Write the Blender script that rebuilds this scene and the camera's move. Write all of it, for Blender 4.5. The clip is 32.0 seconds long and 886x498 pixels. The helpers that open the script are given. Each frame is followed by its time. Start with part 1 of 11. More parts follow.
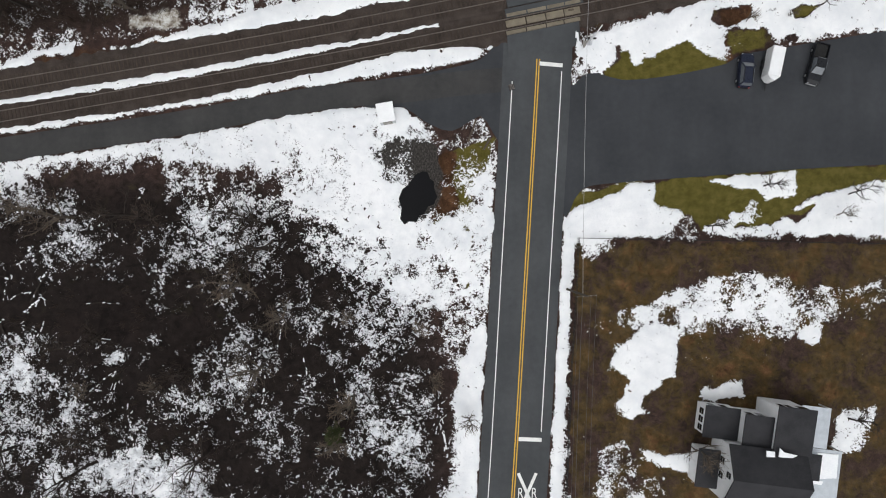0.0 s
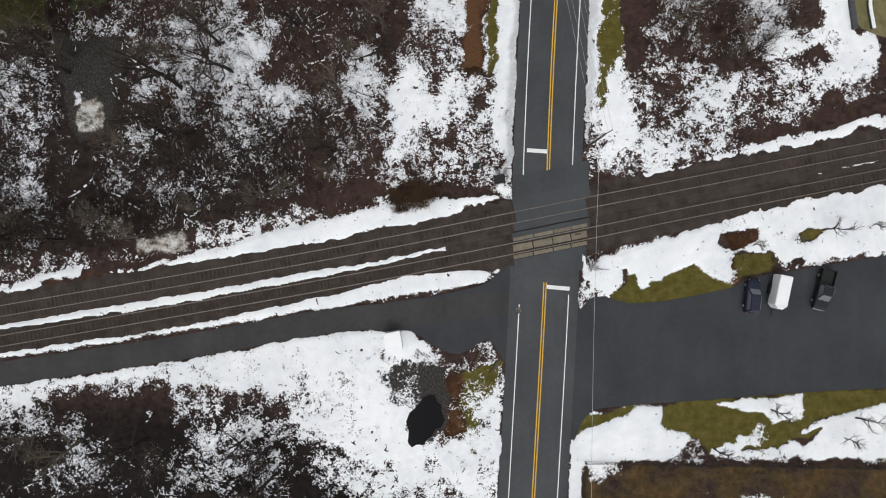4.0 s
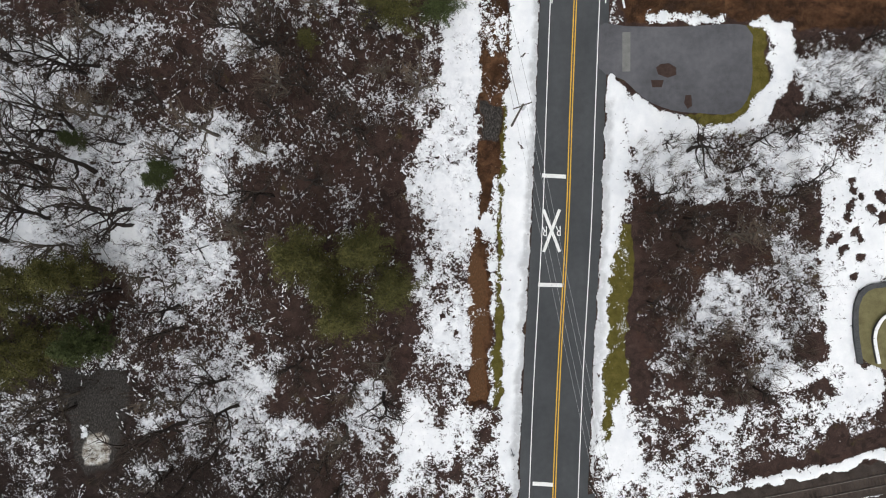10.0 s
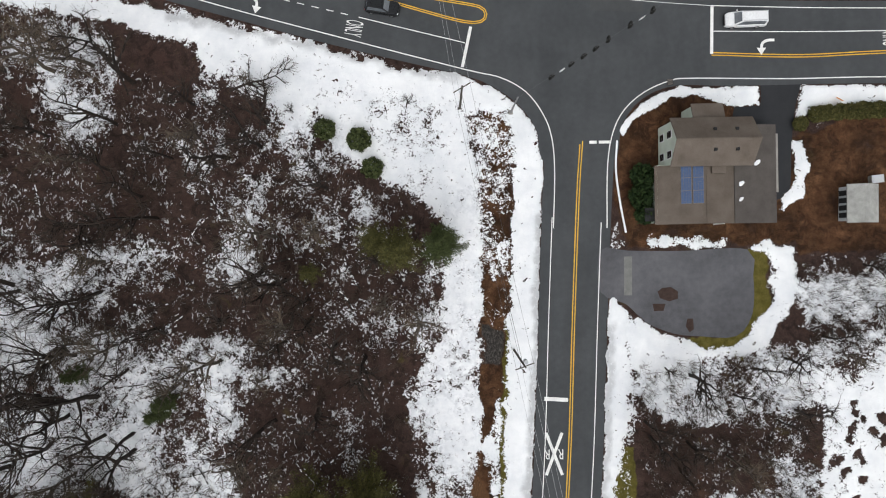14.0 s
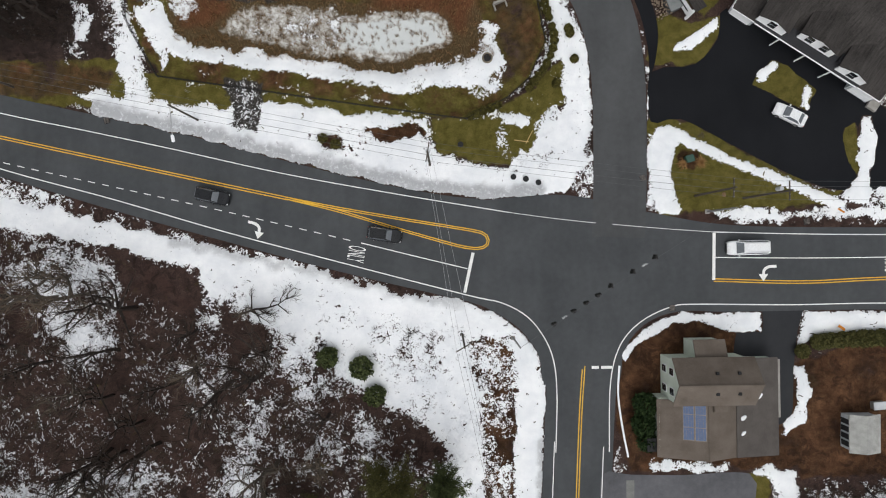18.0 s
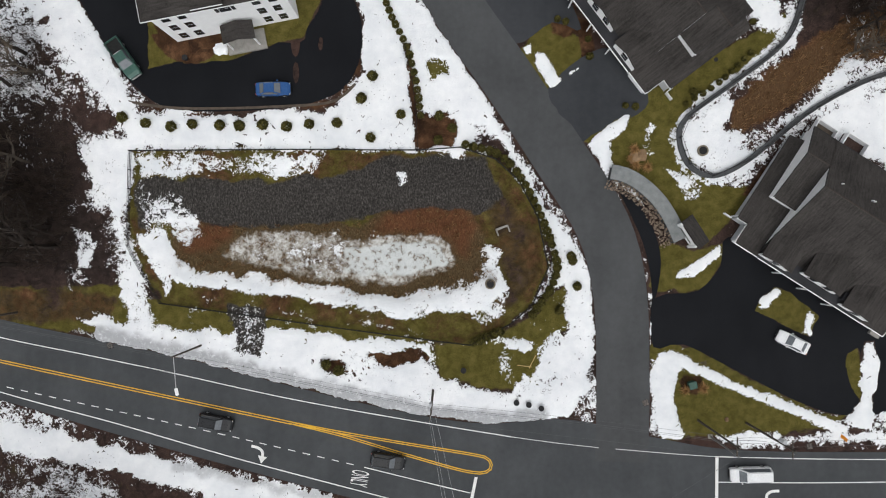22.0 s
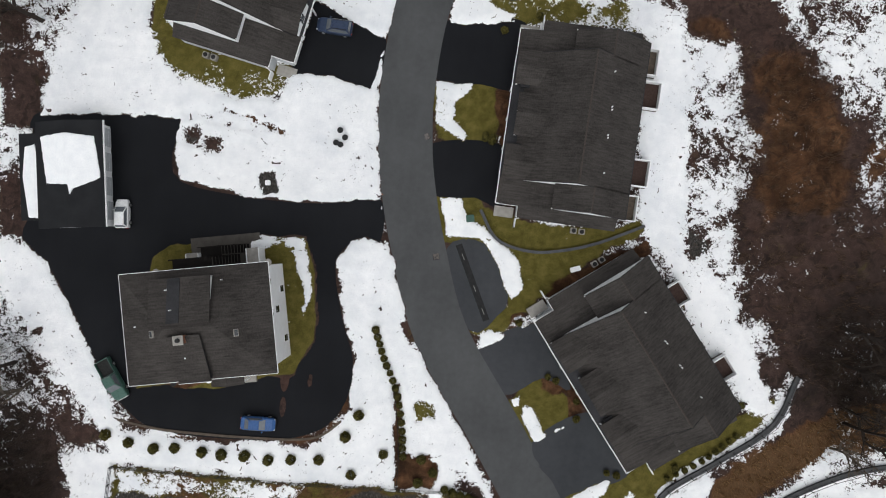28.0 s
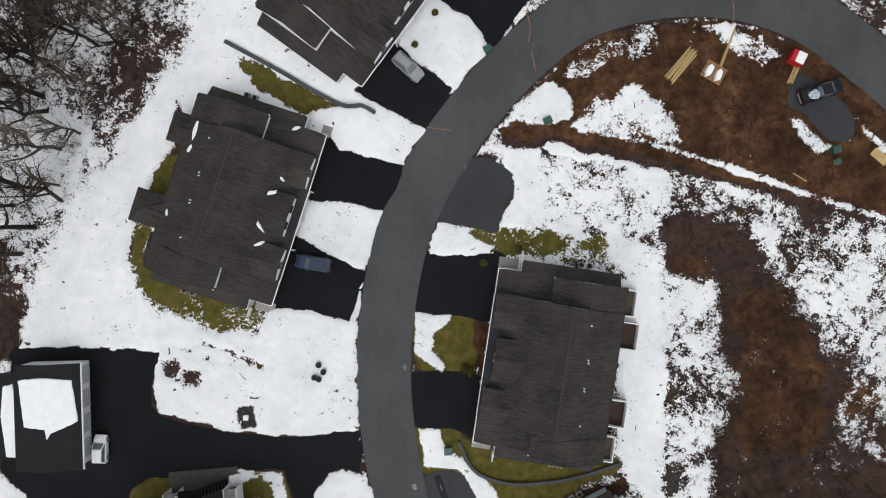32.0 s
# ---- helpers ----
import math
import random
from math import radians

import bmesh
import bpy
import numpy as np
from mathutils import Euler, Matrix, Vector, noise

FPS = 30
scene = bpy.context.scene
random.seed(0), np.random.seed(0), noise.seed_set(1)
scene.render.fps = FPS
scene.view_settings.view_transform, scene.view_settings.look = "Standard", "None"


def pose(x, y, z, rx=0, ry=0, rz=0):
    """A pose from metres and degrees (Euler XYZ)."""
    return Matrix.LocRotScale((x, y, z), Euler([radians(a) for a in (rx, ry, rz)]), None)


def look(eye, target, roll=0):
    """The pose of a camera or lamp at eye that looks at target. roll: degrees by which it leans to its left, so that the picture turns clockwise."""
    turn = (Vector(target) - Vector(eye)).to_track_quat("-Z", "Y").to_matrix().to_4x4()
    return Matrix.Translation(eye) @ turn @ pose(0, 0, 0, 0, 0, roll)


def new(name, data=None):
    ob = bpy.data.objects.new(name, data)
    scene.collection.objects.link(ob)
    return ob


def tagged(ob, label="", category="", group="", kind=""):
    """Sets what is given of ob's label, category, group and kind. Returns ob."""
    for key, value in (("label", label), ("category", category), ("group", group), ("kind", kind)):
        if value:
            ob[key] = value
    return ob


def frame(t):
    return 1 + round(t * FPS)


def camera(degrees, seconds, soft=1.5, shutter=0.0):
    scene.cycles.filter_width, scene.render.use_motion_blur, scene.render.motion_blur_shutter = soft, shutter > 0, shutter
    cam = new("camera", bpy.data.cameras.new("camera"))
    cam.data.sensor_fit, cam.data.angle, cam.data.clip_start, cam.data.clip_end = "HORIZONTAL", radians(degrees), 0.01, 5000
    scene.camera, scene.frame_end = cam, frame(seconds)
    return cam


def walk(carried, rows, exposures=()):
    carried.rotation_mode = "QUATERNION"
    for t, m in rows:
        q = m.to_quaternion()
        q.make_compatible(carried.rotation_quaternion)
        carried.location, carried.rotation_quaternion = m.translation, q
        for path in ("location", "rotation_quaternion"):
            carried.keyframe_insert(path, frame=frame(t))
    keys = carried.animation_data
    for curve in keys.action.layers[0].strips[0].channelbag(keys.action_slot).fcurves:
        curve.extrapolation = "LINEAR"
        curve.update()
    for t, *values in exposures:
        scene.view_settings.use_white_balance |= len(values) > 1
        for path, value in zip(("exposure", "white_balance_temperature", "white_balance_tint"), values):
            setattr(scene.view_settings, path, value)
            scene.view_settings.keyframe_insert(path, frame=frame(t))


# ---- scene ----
cam = camera(75.3, 32.0, soft=1.05)
TILT = (-0.156, 0.308)
PATH = [
    (0.0, pose(0.0, 0.0, 80, *TILT, 0.0)),
    (1.0, pose(-0.36, 7.82, 80, *TILT, -0.03)),
    (2.0, pose(-0.63, 15.6, 80, *TILT, -0.06)),
    (3.5, pose(-0.91, 27.22, 80, *TILT, -0.09)),
    (5.5, pose(-1.15, 42.7, 80, *TILT, -0.14)),
    (8.0, pose(-1.5, 62.11, 80, *TILT, -0.22)),
    (9.5, pose(-1.58, 73.68, 80, *TILT, -0.26)),
    (11.5, pose(-1.62, 89.18, 80, *TILT, -0.36)),
    (14.5, pose(-1.68, 112.6, 80, *TILT, -0.58)),
    (16.5, pose(-1.68, 128.15, 80, *TILT, -0.6)),
    (20.0, pose(-1.76, 155.2, 80, *TILT, -0.59)),
    (23.0, pose(-1.79, 178.44, 80, *TILT, -0.7)),
    (24.5, pose(-1.82, 190.12, 80, *TILT, -0.74)),
    (25.5, pose(-1.86, 197.91, 80, *TILT, -0.74)),
    (27.5, pose(-1.7, 213.47, 80, *TILT, 5.0)),
    (28.5, pose(-1.66, 221.26, 80, *TILT, 5.07)),
    (30.0, pose(-1.65, 233.01, 80, *TILT, 5.16)),
    (32.0, pose(-1.6, 248.7, 80, *TILT, 5.31)),
]
walk(cam, PATH, exposures=[(0.0, 0.07), (3.0, 0.03), (6.0, 0.09), (8.5, 0.17), (13.5, 0.19), (18.0, 0.06), (25.0, 0.05), (32.0, 0.0)])

# ---- world and light: a bright overcast winter day ----
world = bpy.data.worlds.new("world")
scene.world = world
world.use_nodes = True
wn = world.node_tree.nodes
sky = wn.new("ShaderNodeTexSky")
sky.sky_type = 'NISHITA'
sky.sun_disc = False
sky.sun_elevation, sky.sun_rotation = radians(62), radians(180)
sky.dust_density, sky.air_density = 4.0, 1.0
wn["Background"].inputs["Strength"].default_value = 0.145
cloud = wn.new("ShaderNodeHueSaturation")
cloud.inputs["Saturation"].default_value = 0.12
world.node_tree.links.new(sky.outputs[0], cloud.inputs["Color"])
world.node_tree.links.new(cloud.outputs[0], wn["Background"].inputs["Color"])
sun = new("sun", bpy.data.lights.new("sun", "SUN"))
sun.data.energy, sun.data.angle, sun.data.color = 0.6, radians(100), (0.94, 0.985, 0.99)
sun.matrix_world = look((2, -69, 130), (0, 0, 0))


# ---- materials ----
def mat(name, rough=0.8, metal=0.0):
    m = bpy.data.materials.new(name)
    m.use_nodes = True
    b = m.node_tree.nodes["Principled BSDF"]
    b.inputs["Roughness"].default_value, b.inputs["Metallic"].default_value = rough, metal
    b.inputs["Specular IOR Level"].default_value = 0.12 if rough > 0.5 else 0.5 if rough > 0.3 else 0.9
    return m, m.node_tree.nodes, m.node_tree.links, b


def coords(n, l, scale, generated=False):
    tc, mp = n.new("ShaderNodeTexCoord"), n.new("ShaderNodeMapping")
    mp.inputs["Scale"].default_value = scale if hasattr(scale, "__len__") else (scale,) * 3
    l.new(tc.outputs["Object"], mp.inputs[0])
    return mp.outputs[0]


def noise_node(n, l, vec, scale, detail=4.0, rough=0.55, warp=0.0):
    t = n.new("ShaderNodeTexNoise")
    t.inputs["Scale"].default_value, t.inputs["Detail"].default_value, t.inputs["Roughness"].default_value = scale, detail, rough
    t.inputs["Distortion"].default_value = warp
    l.new(vec, t.inputs["Vector"])
    return t.outputs["Fac"]


def ramp(n, l, fac, stops):
    r = n.new("ShaderNodeValToRGB")
    while len(r.color_ramp.elements) < len(stops):
        r.color_ramp.elements.new(0.5)
    for e, (p, c) in zip(r.color_ramp.elements, stops):
        e.position, e.color = p, (*c, 1)
    l.new(fac, r.inputs[0])
    return r.outputs[0]


def mix(n, l, fac, a, b, mode='MIX'):
    x = n.new("ShaderNodeMix")
    x.data_type, x.blend_type = 'RGBA', mode
    for k, v in ((0, fac), (6, a), (7, b)):
        if isinstance(v, bpy.types.NodeSocket):
            l.new(v, x.inputs[k])
        else:
            x.inputs[k].default_value = v if k == 0 else (*v, 1)
    return x.outputs[2]


def calc(n, l, op, a, b=0.0, c=0.0):
    x = n.new("ShaderNodeMath")
    x.operation = op
    for k, v in enumerate((a, b, c)):
        if isinstance(v, bpy.types.NodeSocket):
            l.new(v, x.inputs[k])
        else:
            x.inputs[k].default_value = v
    return x.outputs[0]


def step_node(n, l, v, a, b):
    x = n.new("ShaderNodeMapRange")
    x.interpolation_type = 'SMOOTHSTEP'
    l.new(v, x.inputs[0])
    x.inputs[1].default_value, x.inputs[2].default_value = a, b
    return x.outputs[0]


def bump(n, l, b, height, strength, dist):
    x = n.new("ShaderNodeBump")
    x.inputs["Strength"].default_value, x.inputs["Distance"].default_value = strength, dist
    l.new(height, x.inputs["Height"])
    l.new(x.outputs[0], b.inputs["Normal"])


def simple(name, c1, c2, scale=2.0, rough=0.75, metal=0.0, fine=25.0, relief=0.02, spread=0.0):
    """Two-scale variation between two colours; spread: how far single pieces differ in brightness."""
    m, n, l, b = mat(name, rough, metal)
    v = coords(n, l, 1.0)
    big, small = noise_node(n, l, v, scale), noise_node(n, l, v, fine, 3.0)
    f = calc(n, l, 'MULTIPLY_ADD', small, 0.5, calc(n, l, 'MULTIPLY', big, 0.6))
    col = ramp(n, l, f, [(0.35, c1), (0.75, c2)])
    if spread:
        info = n.new("ShaderNodeObjectInfo")
        k = calc(n, l, 'MULTIPLY_ADD', info.outputs["Random"], spread, 1 - spread / 2)
        hsv = n.new("ShaderNodeHueSaturation")
        l.new(k, hsv.inputs["Value"])
        l.new(col, hsv.inputs["Color"])
        col = hsv.outputs[0]
    l.new(col, b.inputs["Base Color"])
    bump(n, l, b, small, 0.35, relief)
    return m


def ground_material():
    m, n, l, b = mat("ground_cover", 0.9)
    v = coords(n, l, 1.0)
    def attr(name, out="Fac"):
        a = n.new("ShaderNodeAttribute")
        a.attribute_name = name
        return a.outputs[out]
    fine, mid, big = noise_node(n, l, v, 1.35, 4.0, 0.6, 1.8), noise_node(n, l, v, 0.9, 4.0, 0.6), noise_node(n, l, v, 0.07, 3.0)
    grain = noise_node(n, l, v, 11.0, 4.0, 0.7)
    litter = ramp(n, l, calc(n, l, 'MULTIPLY_ADD', grain, 0.7, calc(n, l, 'MULTIPLY', mid, 0.4)),
                  [(0.34, (0.011, 0.0074, 0.0066)), (0.55, (0.04, 0.0245, 0.0205)), (0.76, (0.105, 0.068, 0.055))])
    grass = ramp(n, l, calc(n, l, 'MULTIPLY_ADD', grain, 0.6, calc(n, l, 'MULTIPLY', mid, 0.5)),
                 [(0.33, (0.032, 0.028, 0.006)), (0.55, (0.085, 0.073, 0.016)), (0.8, (0.165, 0.138, 0.045))])
    dirt = ramp(n, l, calc(n, l, 'MULTIPLY_ADD', grain, 0.6, calc(n, l, 'MULTIPLY', mid, 0.5)),
                [(0.35, (0.015, 0.0075, 0.0045)), (0.55, (0.06, 0.0285, 0.014)), (0.8, (0.155, 0.086, 0.044))])
    gravel = ramp(n, l, noise_node(n, l, coords(n, l, (1.5, 0.8, 1.0)), 3.6, 4.0, 0.8), [(0.34, (0.012, 0.0108, 0.0098)), (0.52, (0.04, 0.036, 0.033)), (0.72, (0.125, 0.115, 0.106))])
    reed = ramp(n, l, noise_node(n, l, coords(n, l, (5, 1.2, 1)), 2.4, 5.0, 0.7), [(0.35, (0.05, 0.02, 0.01)), (0.58, (0.13, 0.056, 0.026)), (0.75, (0.26, 0.155, 0.085))])
    straw = ramp(n, l, noise_node(n, l, coords(n, l, (4, 1.4, 1)), 2.2, 5.0, 0.7), [(0.35, (0.03, 0.021, 0.009)), (0.56, (0.085, 0.062, 0.03)), (0.75, (0.25, 0.2, 0.125))])
    reed = mix(n, l, attr("grass"), reed, straw)
    broad = noise_node(n, l, v, 0.22, 4.0, 0.6)
    moss = step_node(n, l, noise_node(n, l, v, 0.31, 4.0, 0.65, 0.5), 0.6, 0.76)
    litter = mix(n, l, calc(n, l, 'MULTIPLY', moss, 0.55), litter, grass)
    litter = mix(n, l, calc(n, l, 'MULTIPLY', step_node(n, l, broad, 0.5, 0.7), 0.55), litter, (0.06, 0.033, 0.026))
    # near-black mottling: shadow of the twigs painted into the litter colour
    litter = mix(n, l, calc(n, l, 'MULTIPLY', step_node(n, l, noise_node(n, l, v, 0.55, 4.0, 0.65, 1.2), 0.5, 0.66), 0.7), litter, (0.014, 0.0095, 0.0085))
    # litter gets darker and less saturated inside the marked areas
    wet = n.new("ShaderNodeHueSaturation")
    l.new(calc(n, l, 'MULTIPLY_ADD', attr("dark_litter"), -0.66, 1.0), wet.inputs["Value"])
    l.new(calc(n, l, 'MULTIPLY_ADD', attr("dark_litter"), -0.3, 1.0), wet.inputs["Saturation"])
    l.new(litter, wet.inputs["Color"])
    litter = wet.outputs[0]
    tone = n.new("ShaderNodeHueSaturation")
    l.new(calc(n, l, 'MULTIPLY_ADD', step_node(n, l, broad, 0.3, 0.7), 0.9, 0.5), tone.inputs["Value"])
    l.new(dirt, tone.inputs["Color"])
    dirt = mix(n, l, calc(n, l, 'MULTIPLY', step_node(n, l, noise_node(n, l, v, 0.5, 5.0, 0.7, 0.8), 0.5, 0.62), 0.62), tone.outputs[0], (0.017, 0.0085, 0.006))
    wobble = calc(n, l, 'ADD', calc(n, l, 'MULTIPLY', calc(n, l, 'SUBTRACT', fine, 0.5), 0.5), calc(n, l, 'MULTIPLY', calc(n, l, 'SUBTRACT', broad, 0.5), 1.1))
    def edge(name):
        return step_node(n, l, calc(n, l, 'ADD', attr(name), wobble), 0.3, 0.7)
    col = litter
    for name, c in (("grass", grass), ("dirt", dirt), ("gravel", gravel), ("reed", reed)):
        col = mix(n, l, edge(name), col, c)
    ice = ramp(n, l, calc(n, l, 'MULTIPLY_ADD', fine, 0.4, calc(n, l, 'MULTIPLY', mid, 0.6)), [(0.38, (0.07, 0.048, 0.032)), (0.47, (0.3, 0.27, 0.23)), (0.6, (0.62, 0.62, 0.6))])
    ice = mix(n, l, step_node(n, l, calc(n, l, 'MULTIPLY_ADD', mid, 0.12, attr("ice")), 0.93, 1.04), ice, (0.6, 0.625, 0.62))
    icef = edge("ice")
    col = mix(n, l, icef, col, ice)
    cover = attr("snow")
    speck = noise_node(n, l, v, 2.9, 3.0, 0.55, 1.2)
    both = calc(n, l, 'SUBTRACT', calc(n, l, 'MULTIPLY_ADD', speck, 0.7, fine), 0.85)
    reach = step_node(n, l, cover, 1.25, 0.35)
    field = calc(n, l, 'ADD', cover, calc(n, l, 'MULTIPLY', both, calc(n, l, 'MULTIPLY', calc(n, l, 'MULTIPLY_ADD', reach, 1.6, 0.25), step_node(n, l, cover, 0.02, 0.32))))
    holes = step_node(n, l, noise_node(n, l, v, 1.15, 2.0, 0.5, 0.8), 0.66, 0.74)
    field = calc(n, l, 'SUBTRACT', field, calc(n, l, 'MULTIPLY', holes, 0.5))
    crumb = calc(n, l, 'MULTIPLY', step_node(n, l, noise_node(n, l, v, 3.4, 3.0, 0.6, 0.5), 0.6, 0.66), step_node(n, l, noise_node(n, l, v, 0.3, 3.0, 0.6), 0.5, 0.62))
    field = calc(n, l, 'SUBTRACT', field, calc(n, l, 'MULTIPLY', crumb, 0.42))
    wood = attr("wood")
    patchy = step_node(n, l, noise_node(n, l, v, 0.24, 3.0, 0.6), 0.4, 0.5)
    fleck = step_node(n, l, noise_node(n, l, coords(n, l, (1.0, 0.62, 1.0)), 1.2, 4.0, 0.62, 2.2), 0.555, 0.6)
    bare = step_node(n, l, attr("gravel"), 0.6, 0.2)
    field = calc(n, l, 'MAXIMUM', field, calc(n, l, 'MULTIPLY', calc(n, l, 'MULTIPLY', calc(n, l, 'MULTIPLY', fleck, patchy), calc(n, l, 'MULTIPLY', wood, bare)), calc(n, l, 'MULTIPLY_ADD', attr("dark_litter"), -0.09, 0.56)))
    pits = step_node(n, l, noise_node(n, l, v, 1.6, 3.0, 0.6, 1.4), 0.53, 0.64)
    field = calc(n, l, 'SUBTRACT', field, calc(n, l, 'MULTIPLY', calc(n, l, 'MULTIPLY', pits, wood), 0.22))
    snowf = step_node(n, l, field, 0.492, 0.515)
    snow = ramp(n, l, calc(n, l, 'MULTIPLY_ADD', mid, 0.22, calc(n, l, 'MULTIPLY_ADD', broad, 0.38, calc(n, l, 'MULTIPLY', big, 0.4))), [(0.36, (0.68, 0.705, 0.735)), (0.58, (0.86, 0.87, 0.88))])
    # snow under trees: twig shade put into the colour as blotchy blue-grey
    shaded_snow = ramp(n, l, noise_node(n, l, v, 1.1, 4.0, 0.65, 1.0), [(0.34, (0.42, 0.435, 0.46)), (0.48, (0.66, 0.68, 0.715)), (0.6, (0.84, 0.85, 0.87))])
    trod = noise_node(n, l, v, 2.3, 4.0, 0.7, 0.8)
    snow = mix(n, l, calc(n, l, 'MULTIPLY', step_node(n, l, calc(n, l, 'MULTIPLY_ADD', broad, 0.5, calc(n, l, 'MULTIPLY', trod, 0.6)), 0.58, 0.74), 0.3), snow, (0.7, 0.725, 0.76))
    plough = noise_node(n, l, v, 1.7, 5.0, 0.7, 0.6)
    snow = mix(n, l, calc(n, l, 'MULTIPLY', attr("slush"), step_node(n, l, plough, 0.2, 0.52)), snow, (0.36, 0.366, 0.38))
    # this painted twig shade shows in the woods where the cover is low
    thin = mix(n, l, calc(n, l, 'MULTIPLY', wood, step_node(n, l, cover, 1.1, 0.7)), snow, shaded_snow)
    slush = mix(n, l, step_node(n, l, field, 0.5, 0.7), (0.46, 0.465, 0.48), thin)
    l.new(mix(n, l, snowf, col, slush), b.inputs["Base Color"])
    l.new(calc(n, l, 'SUBTRACT', 0.92, calc(n, l, 'MULTIPLY', icef, 0.5)), b.inputs["Roughness"])
    bump(n, l, b, calc(n, l, 'MULTIPLY_ADD', snowf, 0.8, calc(n, l, 'MULTIPLY_ADD', trod, 1.2, grain)), 0.7, 0.1)
    return m


def asphalt(name, dark, light, crack=0.0, rough=0.75):
    m, n, l, b = mat(name, rough)
    v = coords(n, l, 1.0)
    big, mid, small = noise_node(n, l, v, 0.12, 4.0), noise_node(n, l, v, 1.3, 5.0, 0.6), noise_node(n, l, v, 30.0, 2.0)
    f = calc(n, l, 'MULTIPLY_ADD', small, 0.25, calc(n, l, 'MULTIPLY_ADD', mid, 0.3, calc(n, l, 'MULTIPLY', big, 0.5)))
    col = ramp(n, l, f, [(0.36, dark), (0.68, light)])
    worn = noise_node(n, l, coords(n, l, (0.4, 0.07, 1.0)), 1.0, 4.0, 0.55)
    wear = n.new("ShaderNodeHueSaturation")
    l.new(calc(n, l, 'MULTIPLY_ADD', step_node(n, l, worn, 0.25, 0.8), 0.14, 0.93), wear.inputs["Value"])
    l.new(col, wear.inputs["Color"])
    col = wear.outputs[0]
    if crack:
        w = n.new("ShaderNodeTexVoronoi")
        w.feature = 'DISTANCE_TO_EDGE'
        w.inputs["Scale"].default_value = 0.09
        l.new(mix(n, l, 0.12, v, n.new("ShaderNodeTexNoise").outputs["Color"]), w.inputs["Vector"])
        col = mix(n, l, calc(n, l, 'MULTIPLY', calc(n, l, 'LESS_THAN', w.outputs["Distance"], 0.0025), crack), col, (0.02, 0.02, 0.02))
    l.new(col, b.inputs["Base Color"])
    l.new(step_node(n, l, mid, -0.9, 1.1), b.inputs["Roughness"])
    b.inputs["Specular IOR Level"].default_value = 0.08
    bump(n, l, b, small, 0.25, 0.01)
    return m


GROUND = ground_material()
ROAD = asphalt("road_asphalt", (0.046, 0.0495, 0.0525), (0.074, 0.078, 0.082), 0.0)
LANE = asphalt("estate_asphalt", (0.05, 0.052, 0.0535), (0.079, 0.0815, 0.084), 0.0)
DRIVE = asphalt("fresh_asphalt", (0.0062, 0.0067, 0.0082), (0.013, 0.0138, 0.016))
DRIVE2 = asphalt("driveway_asphalt", (0.022, 0.023, 0.026), (0.036, 0.037, 0.04))
CROSSING = asphalt("crossing_asphalt", (0.044, 0.0475, 0.0505), (0.071, 0.075, 0.079))
LOT = asphalt("lot_asphalt", (0.031, 0.033, 0.037), (0.053, 0.056, 0.061))
OLD = asphalt("weathered_asphalt", (0.06, 0.06, 0.066), (0.13, 0.13, 0.14))
DIRTROAD = asphalt("gravel_road", (0.03, 0.03, 0.031), (0.062, 0.061, 0.06))
WHITE_LINE = simple("white_line_paint", (0.6, 0.6, 0.59), (0.84, 0.84, 0.82), 0.8, fine=12)
YELLOW_LINE = simple("yellow_line_paint", (0.55, 0.31, 0.03), (0.74, 0.45, 0.06), 0.8, fine=12)


def shingle(name, c1, c2):
    """Weathered asphalt shingle: courses across the slope, streaks down it."""
    m, n, l, b = mat(name, 0.85)
    streak, tab = noise_node(n, l, coords(n, l, (0.5, 4.5, 1.0)), 1.0, 4.0, 0.65), noise_node(n, l, coords(n, l, (5.5, 2.2, 1.0)), 1.6, 3.0, 0.7)
    big = noise_node(n, l, coords(n, l, 1.0), 0.3, 3.0)
    f = calc(n, l, 'MULTIPLY_ADD', streak, 0.45, calc(n, l, 'MULTIPLY_ADD', tab, 0.35, calc(n, l, 'MULTIPLY', big, 0.3)))
    l.new(ramp(n, l, f, [(0.4, c1), (0.72, c2)]), b.inputs["Base Color"])
    bump(n, l, b, tab, 0.5, 0.03)
    return m


SHINGLE = shingle("roof_shingle", (0.019, 0.0168, 0.0157), (0.064, 0.058, 0.0545))
SHINGLE_TAN = simple("brown_shingle", (0.085, 0.068, 0.055), (0.15, 0.125, 0.105), 0.5, fine=9.0, relief=0.03)
MEMBRANE = simple("black_roof_membrane", (0.009, 0.0095, 0.011), (0.019, 0.02, 0.022), 0.5)
SHINGLE_DARK = simple("dark_shingle", (0.02, 0.02, 0.022), (0.042, 0.042, 0.046), 0.5, fine=9.0, relief=0.03)
WHITE = simple("white_siding", (0.76, 0.77, 0.78), (0.86, 0.87, 0.88), 1.0, 0.6)
GREY = simple("grey_siding", (0.4, 0.42, 0.44), (0.52, 0.54, 0.56), 1.0, 0.6)
GREEN = simple("pale_green_siding", (0.5, 0.56, 0.48), (0.62, 0.68, 0.6), 1.0, 0.6)
STEEL = simple("rail_steel", (0.08, 0.068, 0.058), (0.24, 0.21, 0.19), 3.0, 0.4, 0.7)
WOOD = simple("weathered_timber", (0.05, 0.04, 0.032), (0.12, 0.095, 0.075), 2.0)
PANEL = simple("crossing_panel_concrete", (0.12, 0.103, 0.076), (0.21, 0.182, 0.14), 1.2, spread=0.25)


# ---- helpers for shapes ----
def lift(a, b, v):
    v = np.clip((v - a) / (b - a), 0, 1)
    return v * v * (3 - 2 * v)


